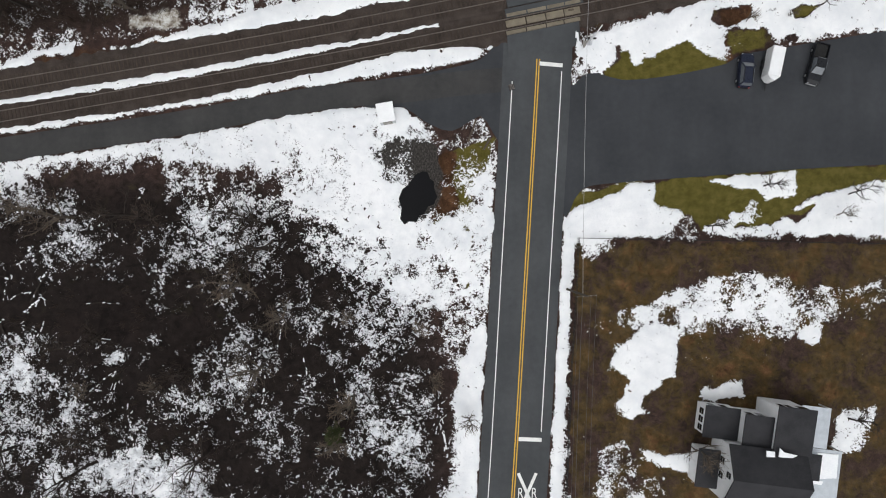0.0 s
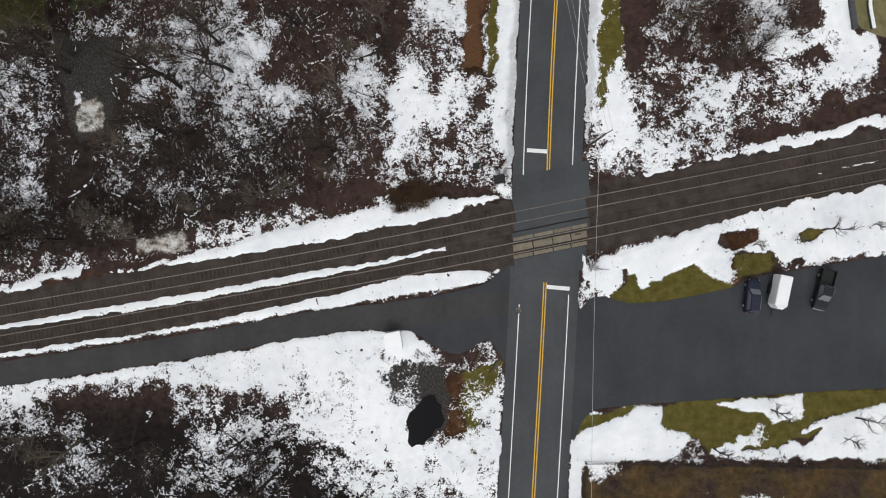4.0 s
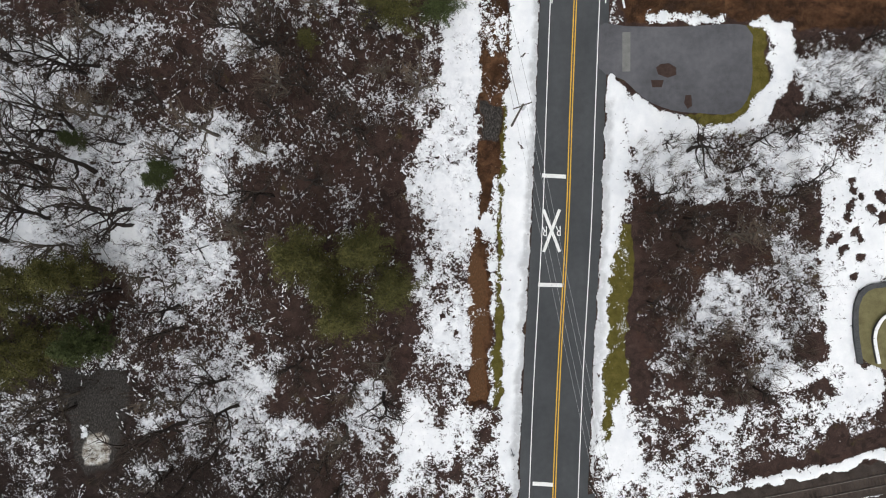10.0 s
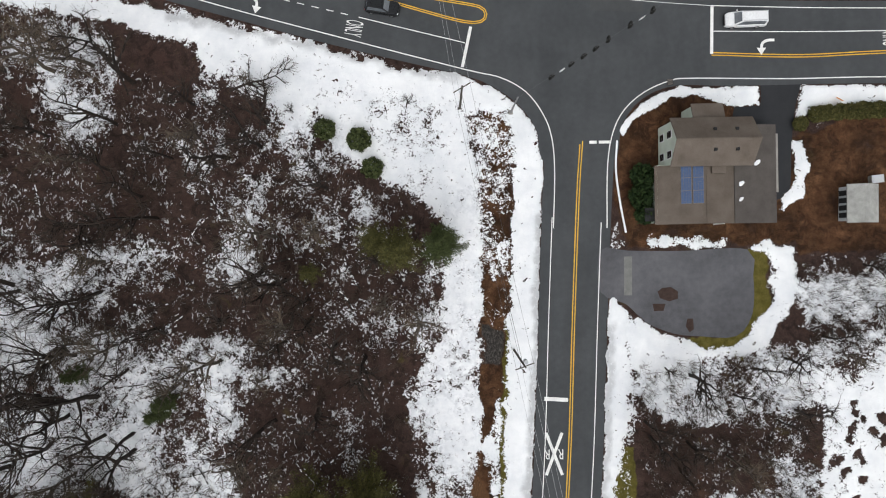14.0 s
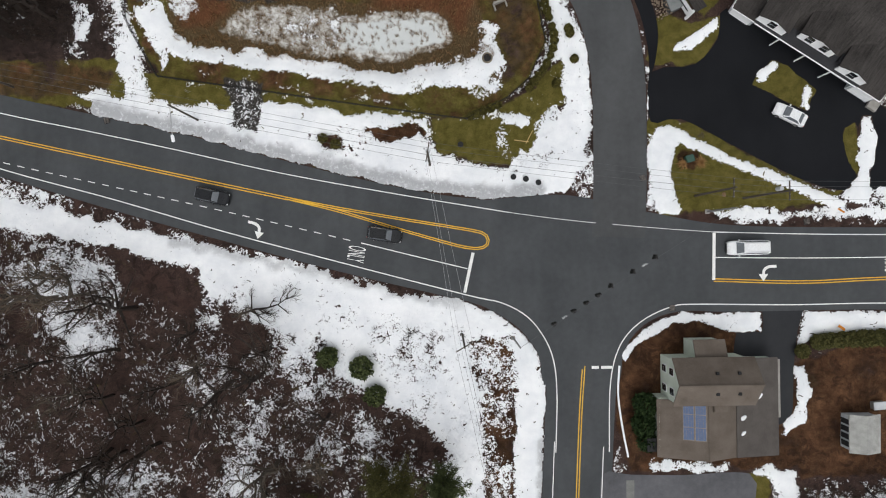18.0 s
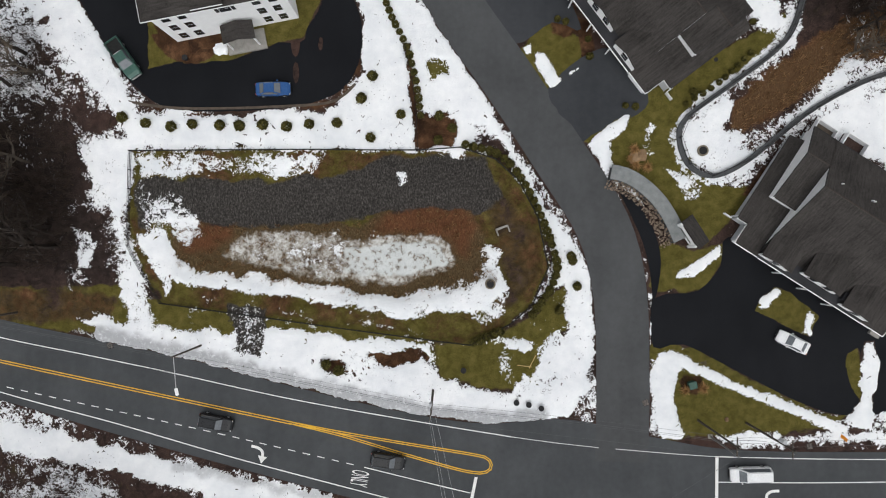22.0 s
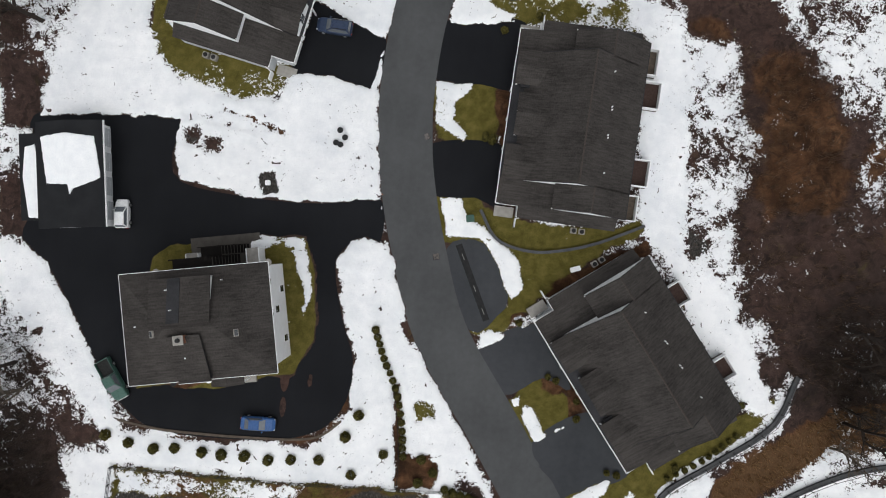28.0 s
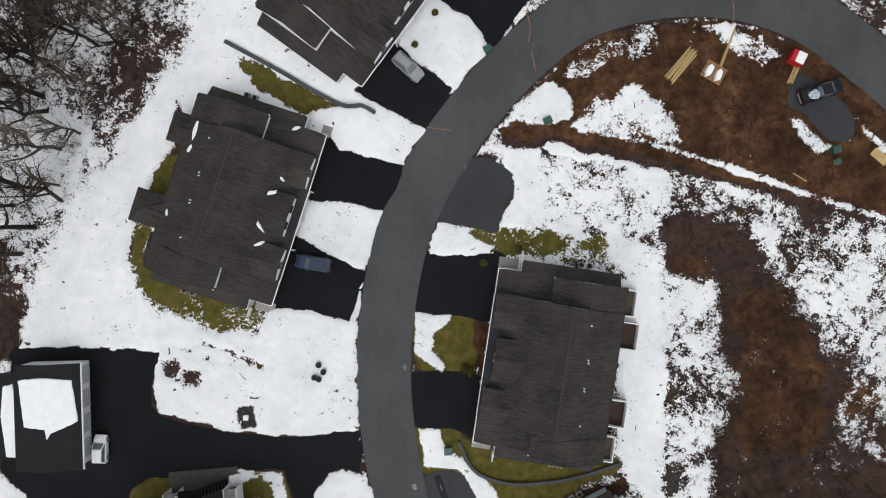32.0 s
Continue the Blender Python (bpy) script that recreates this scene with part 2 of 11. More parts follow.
def gz(x, y):
    """The lie of the land: rising gently to the north, with a sunken basin."""
    z = 0.95 * lift(85, 140, y) + 1.45 * lift(145, 215, y)
    z = z + 1.5 * lift(150, 200, y) * lift(9, 24, np.abs(x - 2))
    e = ((x + 16) / 27) ** 2 + ((y - 171) / 9) ** 2
    return z - 0.9 * (1 - lift(0.35, 1.1, e))


def smooth(pts, closed=False, step=1.0):
    """A Catmull-Rom curve through pts."""
    p = [np.array(q, float) for q in pts]
    n, out = len(p), []
    for i in range(n if closed else n - 1):
        a = p[(i - 1) % n] if closed or i else 2 * p[0] - p[1]
        b, c = p[i], p[(i + 1) % n]
        d = p[(i + 2) % n] if closed or i + 2 < n else 2 * p[-1] - p[-2]
        k = max(1, int(np.linalg.norm(c - b) / step))
        for j in range(k):
            t = j / k
            out.append(0.5 * (2 * b + (c - a) * t + (2 * a - 5 * b + 4 * c - d) * t * t + (3 * b - a - 3 * c + d) * t ** 3))
    if not closed:
        out.append(p[-1])
    return out


def mesh_ob(name, verts, faces, material, parent=None):
    me = bpy.data.meshes.new(name)
    me.from_pydata([tuple(v) for v in verts], [], faces)
    me.materials.append(material)
    ob = new(name, me)
    if parent:
        ob.parent = parent
    return ob


def part(name, bm, material, parent=None, label=""):
    """Links a bmesh as one mesh object under a thing or a part."""
    me = bpy.data.meshes.new(name)
    bmesh.ops.recalc_face_normals(bm, faces=bm.faces)
    bm.to_mesh(me)
    bm.free()
    me.materials.append(material)
    ob = new(name, me)
    if parent:
        ob.parent = parent
    if label:
        ob["label"] = label
    return ob


def empty(name, x, y, z=None, turn=0.0, label="", category="", group="", kind=""):
    ob = new(name)
    ob.matrix_world = pose(x, y, float(gz(x, y)) if z is None else z, 0, 0, turn)
    return tagged(ob, label, category, group, kind)


def add_box(bm, x0, y0, z0, x1, y1, z1, bevel=0.0, m=None):
    r = bmesh.ops.create_cube(bm, size=1.0)
    vs = r["verts"]
    bmesh.ops.transform(bm, matrix=Matrix.Translation(((x0 + x1) / 2, (y0 + y1) / 2, (z0 + z1) / 2)) @ Matrix.Diagonal((x1 - x0, y1 - y0, z1 - z0, 1)), verts=vs)
    if bevel:
        es = list({e for v in vs for e in v.link_edges})
        vs = list({v for f in bmesh.ops.bevel(bm, geom=es, offset=bevel, segments=2, affect='EDGES')["faces"] for v in f.verts} | {v for v in vs if v.is_valid})
    if m:
        bmesh.ops.transform(bm, matrix=m, verts=vs)
    return vs


def box(*a, **k):
    bm = bmesh.new()
    add_box(bm, *a, **k)
    return bm


def tube(bm, p, q, r0, r1=None, seg=8):
    p, q = Vector(p), Vector(q)
    m = Matrix.Translation((p + q) / 2) @ (q - p).to_track_quat("Z", "Y").to_matrix().to_4x4()
    bmesh.ops.create_cone(bm, cap_ends=True, segments=seg, radius1=r0, radius2=r0 if r1 is None else r1, depth=(q - p).length, matrix=m)


def ribbon(name, line, left, right, off, material, parent=None, step=2.0, thick=0.0):
    """A strip that follows a line over the ground, left and right metres to its sides."""
    pts = smooth(line, step=step) if len(line) > 2 else [np.array(line[0]) + (np.array(line[1]) - np.array(line[0])) * t for t in np.linspace(0, 1, 2 + int(math.dist(*line) / step))]
    verts, faces = [], []
    for i, p in enumerate(pts):
        d = pts[min(i + 1, len(pts) - 1)] - pts[max(i - 1, 0)]
        d = d / (np.linalg.norm(d) + 1e-9)
        nrm = np.array((-d[1], d[0]))
        for s in (left, -right):
            q = p + nrm * s
            verts.append((q[0], q[1], float(gz(q[0], q[1])) + off))
        if i:
            faces.append((2 * i - 2, 2 * i - 1, 2 * i + 1, 2 * i))
    if thick:
        k = len(verts)
        verts += [(x, y, z - thick) for x, y, z in verts]
        for i in range(len(pts) - 1):
            a, b, c, d = 2 * i, 2 * i + 1, 2 * i + 3, 2 * i + 2
            faces += [(a, d, d + k, a + k), (c, b, b + k, c + k)]
        faces += [(1, 0, k, k + 1), (2 * len(pts) - 2, 2 * len(pts) - 1, k + 2 * len(pts) - 1, k + 2 * len(pts) - 2)]
    return mesh_ob(name, verts, faces, material, parent)


def patch(name, outline, off, material, parent=None, grid=4.0, curved=True, thick=0.0):
    """A flat area that follows the ground inside an outline."""
    pts = smooth(outline, True, 1.2) if curved else outline
    bm = bmesh.new()
    bm.faces.new([bm.verts.new((p[0], p[1], 0)) for p in pts])
    for axis in (0, 1):
        vals = [p[axis] for p in pts]
        c = math.floor(min(vals) / grid + 1) * grid
        while c < max(vals):
            co, no = [0, 0, 0], [0, 0, 0]
            co[axis], no[axis] = c, 1
            bmesh.ops.bisect_plane(bm, geom=bm.verts[:] + bm.edges[:] + bm.faces[:], plane_co=co, plane_no=no)
            c += grid
    bmesh.ops.triangulate(bm, faces=bm.faces[:])
    for v in bm.verts:
        v.co.z = float(gz(v.co.x, v.co.y)) + off
    if thick:
        r = bmesh.ops.extrude_face_region(bm, geom=bm.faces[:])
        for g in r["geom"]:
            if isinstance(g, bmesh.types.BMVert):
                g.co.z -= thick
    me = bpy.data.meshes.new(name)
    bmesh.ops.recalc_face_normals(bm, faces=bm.faces)
    if sum(f.normal.z for f in bm.faces) < 0 and not thick:
        bmesh.ops.reverse_faces(bm, faces=bm.faces[:])
    bm.to_mesh(me)
    bm.free()
    me.materials.append(material)
    ob = new(name, me)
    if parent:
        ob.parent = parent
    return ob


# ---- plan: paved areas ----
MAIN = [(6.0, -83.8), (9.3, -35.0), (11.1, -4.1), (12.8, 26.2), (13.2, 40.6), (14.0, 59.1), (15.3, 81.2), (15.9, 97.7), (16.6, 115.5), (17.1, 123.2), (17.5, 131.0)]
LOOP = [(22.0, 140.9), (22.3, 151.0), (21.9, 164.1), (19.5, 173.4), (13.4, 183.4), (6.9, 193.4), (-1.4, 205.7), (-5.4, 216.9), (-7.5, 225.1), (-8.4, 231.2), (-8.7, 238.7), (-7.6, 249.6), (-4.4, 259.1), (0.4, 267.5), (6.0, 274.9), (13.0, 281.4), (22.2, 284.8), (32.5, 285.8), (42.4, 283.8), (51.0, 278.9), (59.9, 272.3), (68.1, 264.0)]
LOT_EDGE = [(16.6, 4.2), (18.9, 8.1), (25.2, 9.1), (36.2, 9.9), (47.9, 10.8), (61.0, 11.5), (76.0, 12.0), (75.9, 31.9), (61.0, 30.0), (47.9, 27.9), (40.8, 26.7), (38.9, 25.5), (30.7, 23.8), (24.4, 23.3), (19.7, 24.2), (15.4, 19.5), (15.4, 10.9)]
SIDE_LANE = [(-86.3, 9.5), (-62.4, 13.6), (-38.6, 17.1), (-18.1, 20.7), (-5.5, 21.9), (0.8, 22.7), (8.7, 23.4)]
SIDE_APRON = [(-11.8, 22.7), (-2.3, 24.4), (4.8, 26.2), (9.1, 29.7), (9.1, 14.0), (6.5, 16.0), (4.8, 18.3), (0.8, 16.2), (-3.1, 17.6), (-5.9, 19.5), (-11.0, 19.5)]
HOUSE_C_YARD = [(19.7, 108.1), (23.6, 108.0), (30.6, 107.9), (40.0, 108.0), (40.8, 104.5), (40.7, 99.1), (38.5, 96.0), (33.8, 96.0), (29.9, 96.4), (26.0, 98.0), (23.2, 100.6), (19.7, 102.3)]
DRIVE_C = [(42.0, 132.2), (47.2, 132.2), (46.5, 127.9), (46.0, 122.9), (45.8, 116.3), (44.8, 115.1), (38.1, 114.4), (38.1, 127.6), (41.6, 127.6)]
DRIVE_D = [(26.5, 156.7), (26.3, 163.3), (28.2, 164.0), (32.5, 164.4), (35.5, 167.8), (36.5, 171.7), (45.1, 166.9), (58.2, 158.3), (63.8, 154.3), (60.8, 148.1), (53.1, 147.0), (46.9, 148.7), (38.4, 153.0), (30.6, 157.0)]
DRIVE_E = [(-58.0, 213.9), (-56.4, 219.5), (-57.8, 230.0), (-47.2, 231.0), (-38.2, 231.3), (-39.0, 226.8), (-37.5, 223.0), (-28.5, 221.7), (-18.8, 221.7), (-11.0, 223.0), (-10.9, 216.5), (-14.8, 216.5), (-16.1, 213.1), (-14.6, 206.3), (-12.8, 201.0), (-13.3, 195.6), (-16.3, 191.5), (-23.9, 189.5), (-37.5, 189.5), (-42.7, 192.3), (-46.3, 196.8), (-49.9, 203.7), (-54.3, 210.5)]
LANE_SIGN = [(21.4, 178.5), (22.3, 178.1), (24.6, 175.8), (26.6, 172.1), (27.4, 168.3), (26.9, 164.1), (26.4, 162.9), (25.9, 167.2), (24.9, 171.0), (23.2, 174.9)]
DRIVES = [
    [(-5.8, 247.1), (6.3, 248.5), (6.3, 239.8), (1.0, 239.7), (-5.0, 239.9)],
    [(-5.3, 230.9), (5.2, 231.5), (5.3, 223.6), (1.6, 224.4), (-3.8, 224.3)],
    [(-1.6, 217.2), (3.5, 218.3), (7.3, 211.5), (6.0, 208.7), (3.6, 206.2), (1.1, 208.3)],
    [(3.4, 203.5), (11.8, 208.1), (16.7, 199.8), (12.9, 200.9), (7.7, 198.1)],
    [(11.8, 191.1), (19.9, 197.1), (25.4, 189.7), (18.0, 185.6), (16.3, 184.2)],
    [(-5.3, 264.2), (-2.8, 270.3), (-7.2, 272.6), (-10.9, 275.6), (-15.5, 268.5), (-10.9, 266.5)],
    [(2.0, 276.1), (6.4, 283.0), (10.9, 288.0), (3.3, 287.3), (-4.3, 286.6), (-7.0, 282.6), (-1.4, 280.0)],
    [(-8.3, 259.1), (-9.6, 252.8), (-16.4, 253.6), (-20.4, 253.2), (-19.1, 262.8), (-17.0, 260.4)],
    [(-12.2, 244.5), (-13.5, 237.6), (-19.1, 238.8), (-24.0, 238.6), (-21.9, 248.2), (-18.8, 247.0)],
    [(2.8, 261.3), (6.3, 259.4), (6.6, 256.5), (5.6, 254.6), (5.1, 251.4), (1.3, 251.9), (-3.0, 252.1), (-2.8, 253.3), (-0.8, 258.9), (0.7, 261.1)],
    [(42.4, 275.9), (49.4, 272.1), (50.5, 268.4), (47.6, 267.4), (43.6, 270.8), (41.7, 271.3)],
]

# ---- plan: what covers the ground; each later area lies over the ones before ----
COVER = []


def area(kind, amount, pts, soft=0.6):
    COVER.append((kind, amount, pts, soft))


def strip(kind, amount, line, half, soft=0.5):
    """An area along a line."""
    pts = smooth(line, step=4.0)
    left, right = [], []
    for i, p in enumerate(pts):
        d = pts[min(i + 1, len(pts) - 1)] - pts[max(i - 1, 0)]
        nrm = np.array((-d[1], d[0])) / (np.linalg.norm(d) + 1e-9)
        left.append(tuple(p + nrm * half))
        right.append(tuple(p - nrm * half))
    area(kind, amount, left + right[::-1], soft)


# woods and field south of the railway
area("snow", 0.2, [(-70.3, 8.6), (-52.9, 10.9), (-25.2, 7.4), (-21.2, -3.3), (-15.7, -4.9), (-17.3, -14.3), (-38.7, -15.9), (-70.4, -12.8)], 2.5)
area("snow", 0.28, [(-70.4, -12.8), (-38.7, -14.4), (-18.1, -9.6), (-7.0, -6.4), (-2.3, -14.3), (-0.7, -52.2), (-70.5, -52.4)], 4)
area("snow", 0.42, [(-70.4, -25.5), (-36.3, -27.0), (-29.2, -52.3), (-70.5, -52.4)], 3)
area("snow", 0.68, [(-70.3, 10.9), (-62.4, 12.1), (-46.5, 14.9), (-30.7, 17.4), (-14.9, 19.2), (-5.5, 19.9), (-3.9, 17.6), (0.8, 15.2), (4.8, 18.7), (7.5, 15.6), (7.1, 8.5), (6.0, -3.3), (5.7, -20.6), (5.2, -52.2), (0.4, -52.2), (0.4, -28.5), (0.8, -15.9), (-0.7, -9.6), (-3.9, -3.3), (-7.0, -1.3), (-11.8, -2.9), (-18.1, -3.1), (-22.8, -0.1), (-24.4, 7.0), (-30.7, 10.9), (-39.4, 11.7), (-52.9, 10.1), (-70.3, 7.0)], 1.2)
area("snow", 0.92, [(-70.3, 11.3), (-62.4, 12.5), (-46.5, 14.9), (-30.7, 17.4), (-14.9, 19.2), (-5.5, 19.9), (-3.9, 17.6), (-7.0, 16.4), (-13.3, 16.8), (-24.4, 14.8), (-42.6, 13.9), (-70.3, 9.0)])
area("snow", 0.96, [(1.6, -15.9), (5.6, -9.6), (6.2, 3.0), (7.1, 8.5), (5.7, -20.6), (4.9, -52.2), (0.4, -52.2), (0.4, -28.5)])
area("snow", 0.2, [(-9.9, 13.6), (-8.3, 15.0), (-7.0, 15.6), (-5.8, 14.8), (-4.3, 15.1), (-1.5, 14.3), (-0.9, 10.9), (-1.5, 6.2), (-3.9, 3.2), (-6.1, 3.0), (-6.7, 5.4), (-6.1, 7.9), (-7.8, 8.7), (-8.9, 9.9), (-8.6, 11.5)], 0.4)
area("gravel", 1.0, [(-10.6, 13.9), (-7.0, 16.2), (-1.5, 14.8), (-0.6, 10.9), (-1.1, 5.8), (-3.9, 2.6), (-6.7, 3.0), (-7.0, 7.3), (-9.4, 9.7)])
area("dirt", 0.9, [(-13.7, 17.0), (-11.8, 18.4), (-10.0, 18.4), (-9.6, 16.2), (-11.8, 15.6)], 0.5)
area("snow", 0.15, [(-13.7, 17.0), (-11.8, 18.4), (-10.0, 18.4), (-9.6, 16.2), (-11.8, 15.8)], 0.5)
area("dirt", 0.8, [(-2.2, 11.7), (0.0, 13.9), (2.0, 13.2), (0.8, 8.5), (2.2, 4.6), (-1.9, 3.6), (-1.4, 8.5)])
area("snow", 0.2, [(-2.2, 11.7), (0.0, 13.9), (1.8, 13.2), (0.8, 8.5), (2.2, 4.6), (-1.9, 3.8), (-1.4, 8.5)], 0.4)
area("grass", 1.0, [(-0.4, 12.8), (3.2, 14.0), (7.1, 15.6), (5.5, 10.9), (3.6, 7.7), (3.3, -6.4), (2.6, -6.4), (1.8, 5.4), (-1.5, 3.0), (-1.1, 8.5)])
area("snow", 0.35, [(-0.4, 12.8), (3.2, 14.0), (6.2, 14.8), (4.8, 10.1), (2.0, 6.9), (1.8, 4.6), (-1.9, 3.4), (-1.1, 8.5)])
area("snow", 0.1, [(-62.4, -0.2), (-42.1, -0.2), (-32.5, -1.3), (-22.9, -0.2), (-16.6, -5.0), (-17.6, -10.8), (-21.9, -17.8), (-28.3, -15.1), (-32.5, -13.5), (-46.4, -11.9), (-62.4, -10.9)], 2)
area("snow", 0.42, [(-42.7, -3.4), (-32.5, -2.9), (-28.3, -8.2), (-41.1, -9.3)], 1.5)
area("snow", 0.38, [(-62.4, -12.5), (-38.9, -12.4), (-31.5, -19.9), (-32.6, -22.6), (-46.4, -27.9), (-62.5, -28.5)], 2)
area("snow", 0.5, [(-30.4, -12.4), (-21.9, -14.0), (-23.0, -20.4), (-30.4, -18.8)], 1.5)
area("snow", 0.55, [(-17.6, -8.2), (-6.5, -15.1), (-6.0, -20.9), (-15.5, -20.4), (-19.8, -14.0)], 1.5)
area("snow", 0.8, [(-55.5, -30.1), (-35.8, -28.4), (-32.6, -35.1), (-57.1, -35.1)], 1.5)
area("snow", 0.84, [(-62.4, 11.7), (-25.1, 19.7), (-10.2, 18.6), (-9.7, 12.2), (-10.2, 0.6), (-15.5, 2.7), (-24.0, 9.1), (-32.5, 11.2), (-46.4, 13.3), (-62.4, 8.0)], 1.2)
area("snow", 0.5, [(-39.4, 11.2), (-25.1, 10.1), (-19.8, -0.2), (-32.5, -0.2), (-40.0, 6.9)], 1.5)
area("snow", 0.12, [(-60.3, 8.0), (-40.0, 11.7), (-38.9, 4.8), (-32.5, 0.6), (-32.5, -0.2), (-62.4, -0.2), (-62.4, 4.8)], 1.2)
# rail corridor
RAILS_N = [(-103.7, 15.7), (-63.9, 22.2), (-16.3, 30.4), (18.4, 37.2), (30.9, 39.6), (59.8, 45.2), (101.2, 53.2)]
RAILS_S = [(-103.8, 11.4), (-63.9, 18.0), (-16.3, 26.2), (18.8, 33.0), (30.9, 35.5), (59.7, 41.1), (101.2, 49.0)]
strip("gravel", 0.25, [(-103.8, 14.5), (-63.9, 21.1), (-16.3, 29.2), (18.4, 36.0), (59.8, 44.0), (101.2, 52.0)], 5.6, 1.5)
strip("snow", 0.0, [(-103.8, 14.5), (-63.9, 20.9), (-16.3, 29.1), (18.4, 35.8), (59.8, 43.9), (101.2, 51.8)], 5.2, 0.8)
strip("dirt", 0.55, [(-103.8, 14.1), (-63.8, 24.4), (-40.0, 27.2), (-16.3, 33.0)], 2.2, 2)
area("snow", 0.95, [(-49.2, 26.9), (-39.8, 29.3), (-28.0, 32.6), (-8.2, 37.1), (5.6, 38.6), (6.9, 37.8), (-0.3, 35.7), (-16.1, 32.2), (-35.1, 29.3)], 0.4)
area("snow", 0.95, [(-71.6, 19.0), (-63.7, 20.4), (-31.9, 25.7), (-8.2, 29.9), (-1.1, 31.3), (-0.7, 30.7), (-16.1, 27.3), (-39.9, 22.9), (-63.7, 19.5), (-71.6, 18.1)], 0.3)
area("snow", 0.93, [(-71.7, 15.1), (-63.7, 16.5), (-39.9, 19.9), (-16.1, 24.7), (-8.2, 27.0), (3.6, 28.2), (5.0, 27.5), (2.0, 25.6), (-6.7, 24.5), (-16.1, 22.9), (-39.9, 19.2), (-63.7, 15.6), (-71.7, 14.3)], 0.3)
area("snow", 0.86, [(-63.7, 25.7), (-58.9, 26.9), (-50.9, 28.7), (-50.5, 28.3), (-56.5, 26.1), (-63.7, 24.7)], 0.4)
area("snow", 0.92, [(24.0, 40.2), (28.0, 42.1), (35.0, 43.3), (48.3, 46.4), (59.9, 49.5), (66.3, 51.0), (66.3, 49.3), (59.9, 47.9), (42.9, 44.7), (29.5, 41.6)], 0.4)
area("snow", 0.8, [(41.9, 40.1), (50.7, 41.7), (59.9, 43.7), (66.3, 45.2), (66.3, 44.4), (59.9, 43.1), (50.7, 41.0)], 0.3)
area("snow", 0.97, [(20.9, 29.9), (27.2, 31.5), (38.9, 35.3), (46.8, 37.4), (59.9, 39.9), (70.2, 42.0), (70.2, 31.0), (59.9, 30.7), (53.0, 29.5), (46.8, 29.1), (38.9, 29.9), (38.1, 26.0), (33.4, 26.4), (27.2, 24.3), (20.1, 24.8), (18.1, 26.8)], 0.4)
area("grass", 1.0, [(23.2, 24.8), (25.6, 26.8), (29.5, 28.4), (33.4, 26.8), (38.9, 26.0), (38.9, 22.1), (29.5, 22.9), (24.0, 22.9)])
area("snow", 0.05, [(38.1, 33.1), (42.1, 33.4), (42.5, 31.5), (38.9, 30.7)])
area("dirt", 1.0, [(38.1, 33.1), (42.1, 33.4), (42.5, 31.5), (39.3, 29.9), (39.7, 26.0), (38.1, 26.8)])
area("snow", 0.05, [(24.0, 24.6), (29.5, 27.2), (33.4, 26.0), (38.9, 25.6), (38.9, 20.5), (24.0, 22.1)])
area("snow", 0.9, [(17.7, 30.7), (18.2, 30.6), (18.9, 26.8), (18.1, 26.0)], 0.2)
# south-east lawn
area("grass", 0.45, [(18.1, 1.0), (71.3, 0.6), (71.5, -51.9), (16.6, -52.1)])
area("dirt", 0.42, [(18.1, 1.0), (71.3, 0.6), (71.5, -51.9), (16.6, -52.1)])
area("snow", 0.06, [(17.7, 1.3), (71.3, 0.8), (71.5, -51.9), (16.6, -52.1)])
area("snow", 0.95, [(16.6, 4.6), (21.3, 7.3), (29.1, 9.1), (29.5, 6.9), (33.0, 4.6), (30.7, 1.8), (28.3, 1.4), (18.1, 1.4), (17.5, -6.4), (16.6, -20.6), (16.0, -34.9), (15.4, -52.1), (13.4, -52.2), (14.4, -34.9), (15.4, -12.7), (15.8, -0.1)], 0.3)
area("grass", 1.0, [(29.1, 9.1), (36.2, 9.9), (47.9, 10.8), (61.0, 11.6), (71.3, 11.6), (71.3, 10.0), (55.7, 7.7), (49.5, 9.3), (43.2, 7.3), (40.1, 3.8), (36.2, 2.1), (33.0, 4.6), (29.1, 6.9)])
area("snow", 0.1, [(29.1, 9.1), (36.2, 9.9), (47.9, 10.8), (61.0, 11.6), (71.3, 11.6), (71.3, 10.0), (55.7, 7.7), (49.5, 9.3), (43.2, 7.3), (40.1, 3.8), (36.2, 2.1), (33.0, 4.6), (29.1, 6.9)])
area("snow", 0.8, [(36.2, 2.1), (40.1, 4.6), (43.6, 6.9), (40.1, 8.5), (36.9, 9.1), (43.2, 10.2), (49.5, 10.1), (47.9, 7.7), (47.9, 5.4), (51.8, 6.9), (61.0, 9.7), (71.3, 10.4), (71.3, 1.8), (47.9, 1.6)], 0.4)
area("snow", 0.06, [(46.3, 4.6), (49.5, 5.0), (54.2, 7.3), (55.7, 6.9), (48.7, 2.6)], 0.4)
area("snow", 0.93, [(24.0, -8.8), (29.9, -7.2), (32.3, -12.7), (31.5, -17.4), (27.6, -20.6), (26.8, -23.3), (24.0, -22.6), (25.2, -19.0), (22.9, -16.7), (22.9, -11.9)])
area("snow", 0.55, [(18.1, -11.2), (23.6, -9.6), (28.3, -8.0), (34.6, -4.9), (41.7, -3.1), (54.2, -6.4), (61.1, -3.8), (71.4, -3.3), (71.4, -8.4), (61.1, -8.6), (51.1, -9.6), (44.0, -12.7), (32.3, -11.9), (23.6, -13.5)], 0.8)
area("snow", 0.92, [(49.5, -9.6), (52.0, -9.6), (51.5, -13.6), (49.3, -12.7)])
area("snow", 0.6, [(21.3, -28.5), (25.2, -26.5), (28.4, -34.9), (27.6, -44.2), (21.3, -44.2), (22.1, -34.9)])
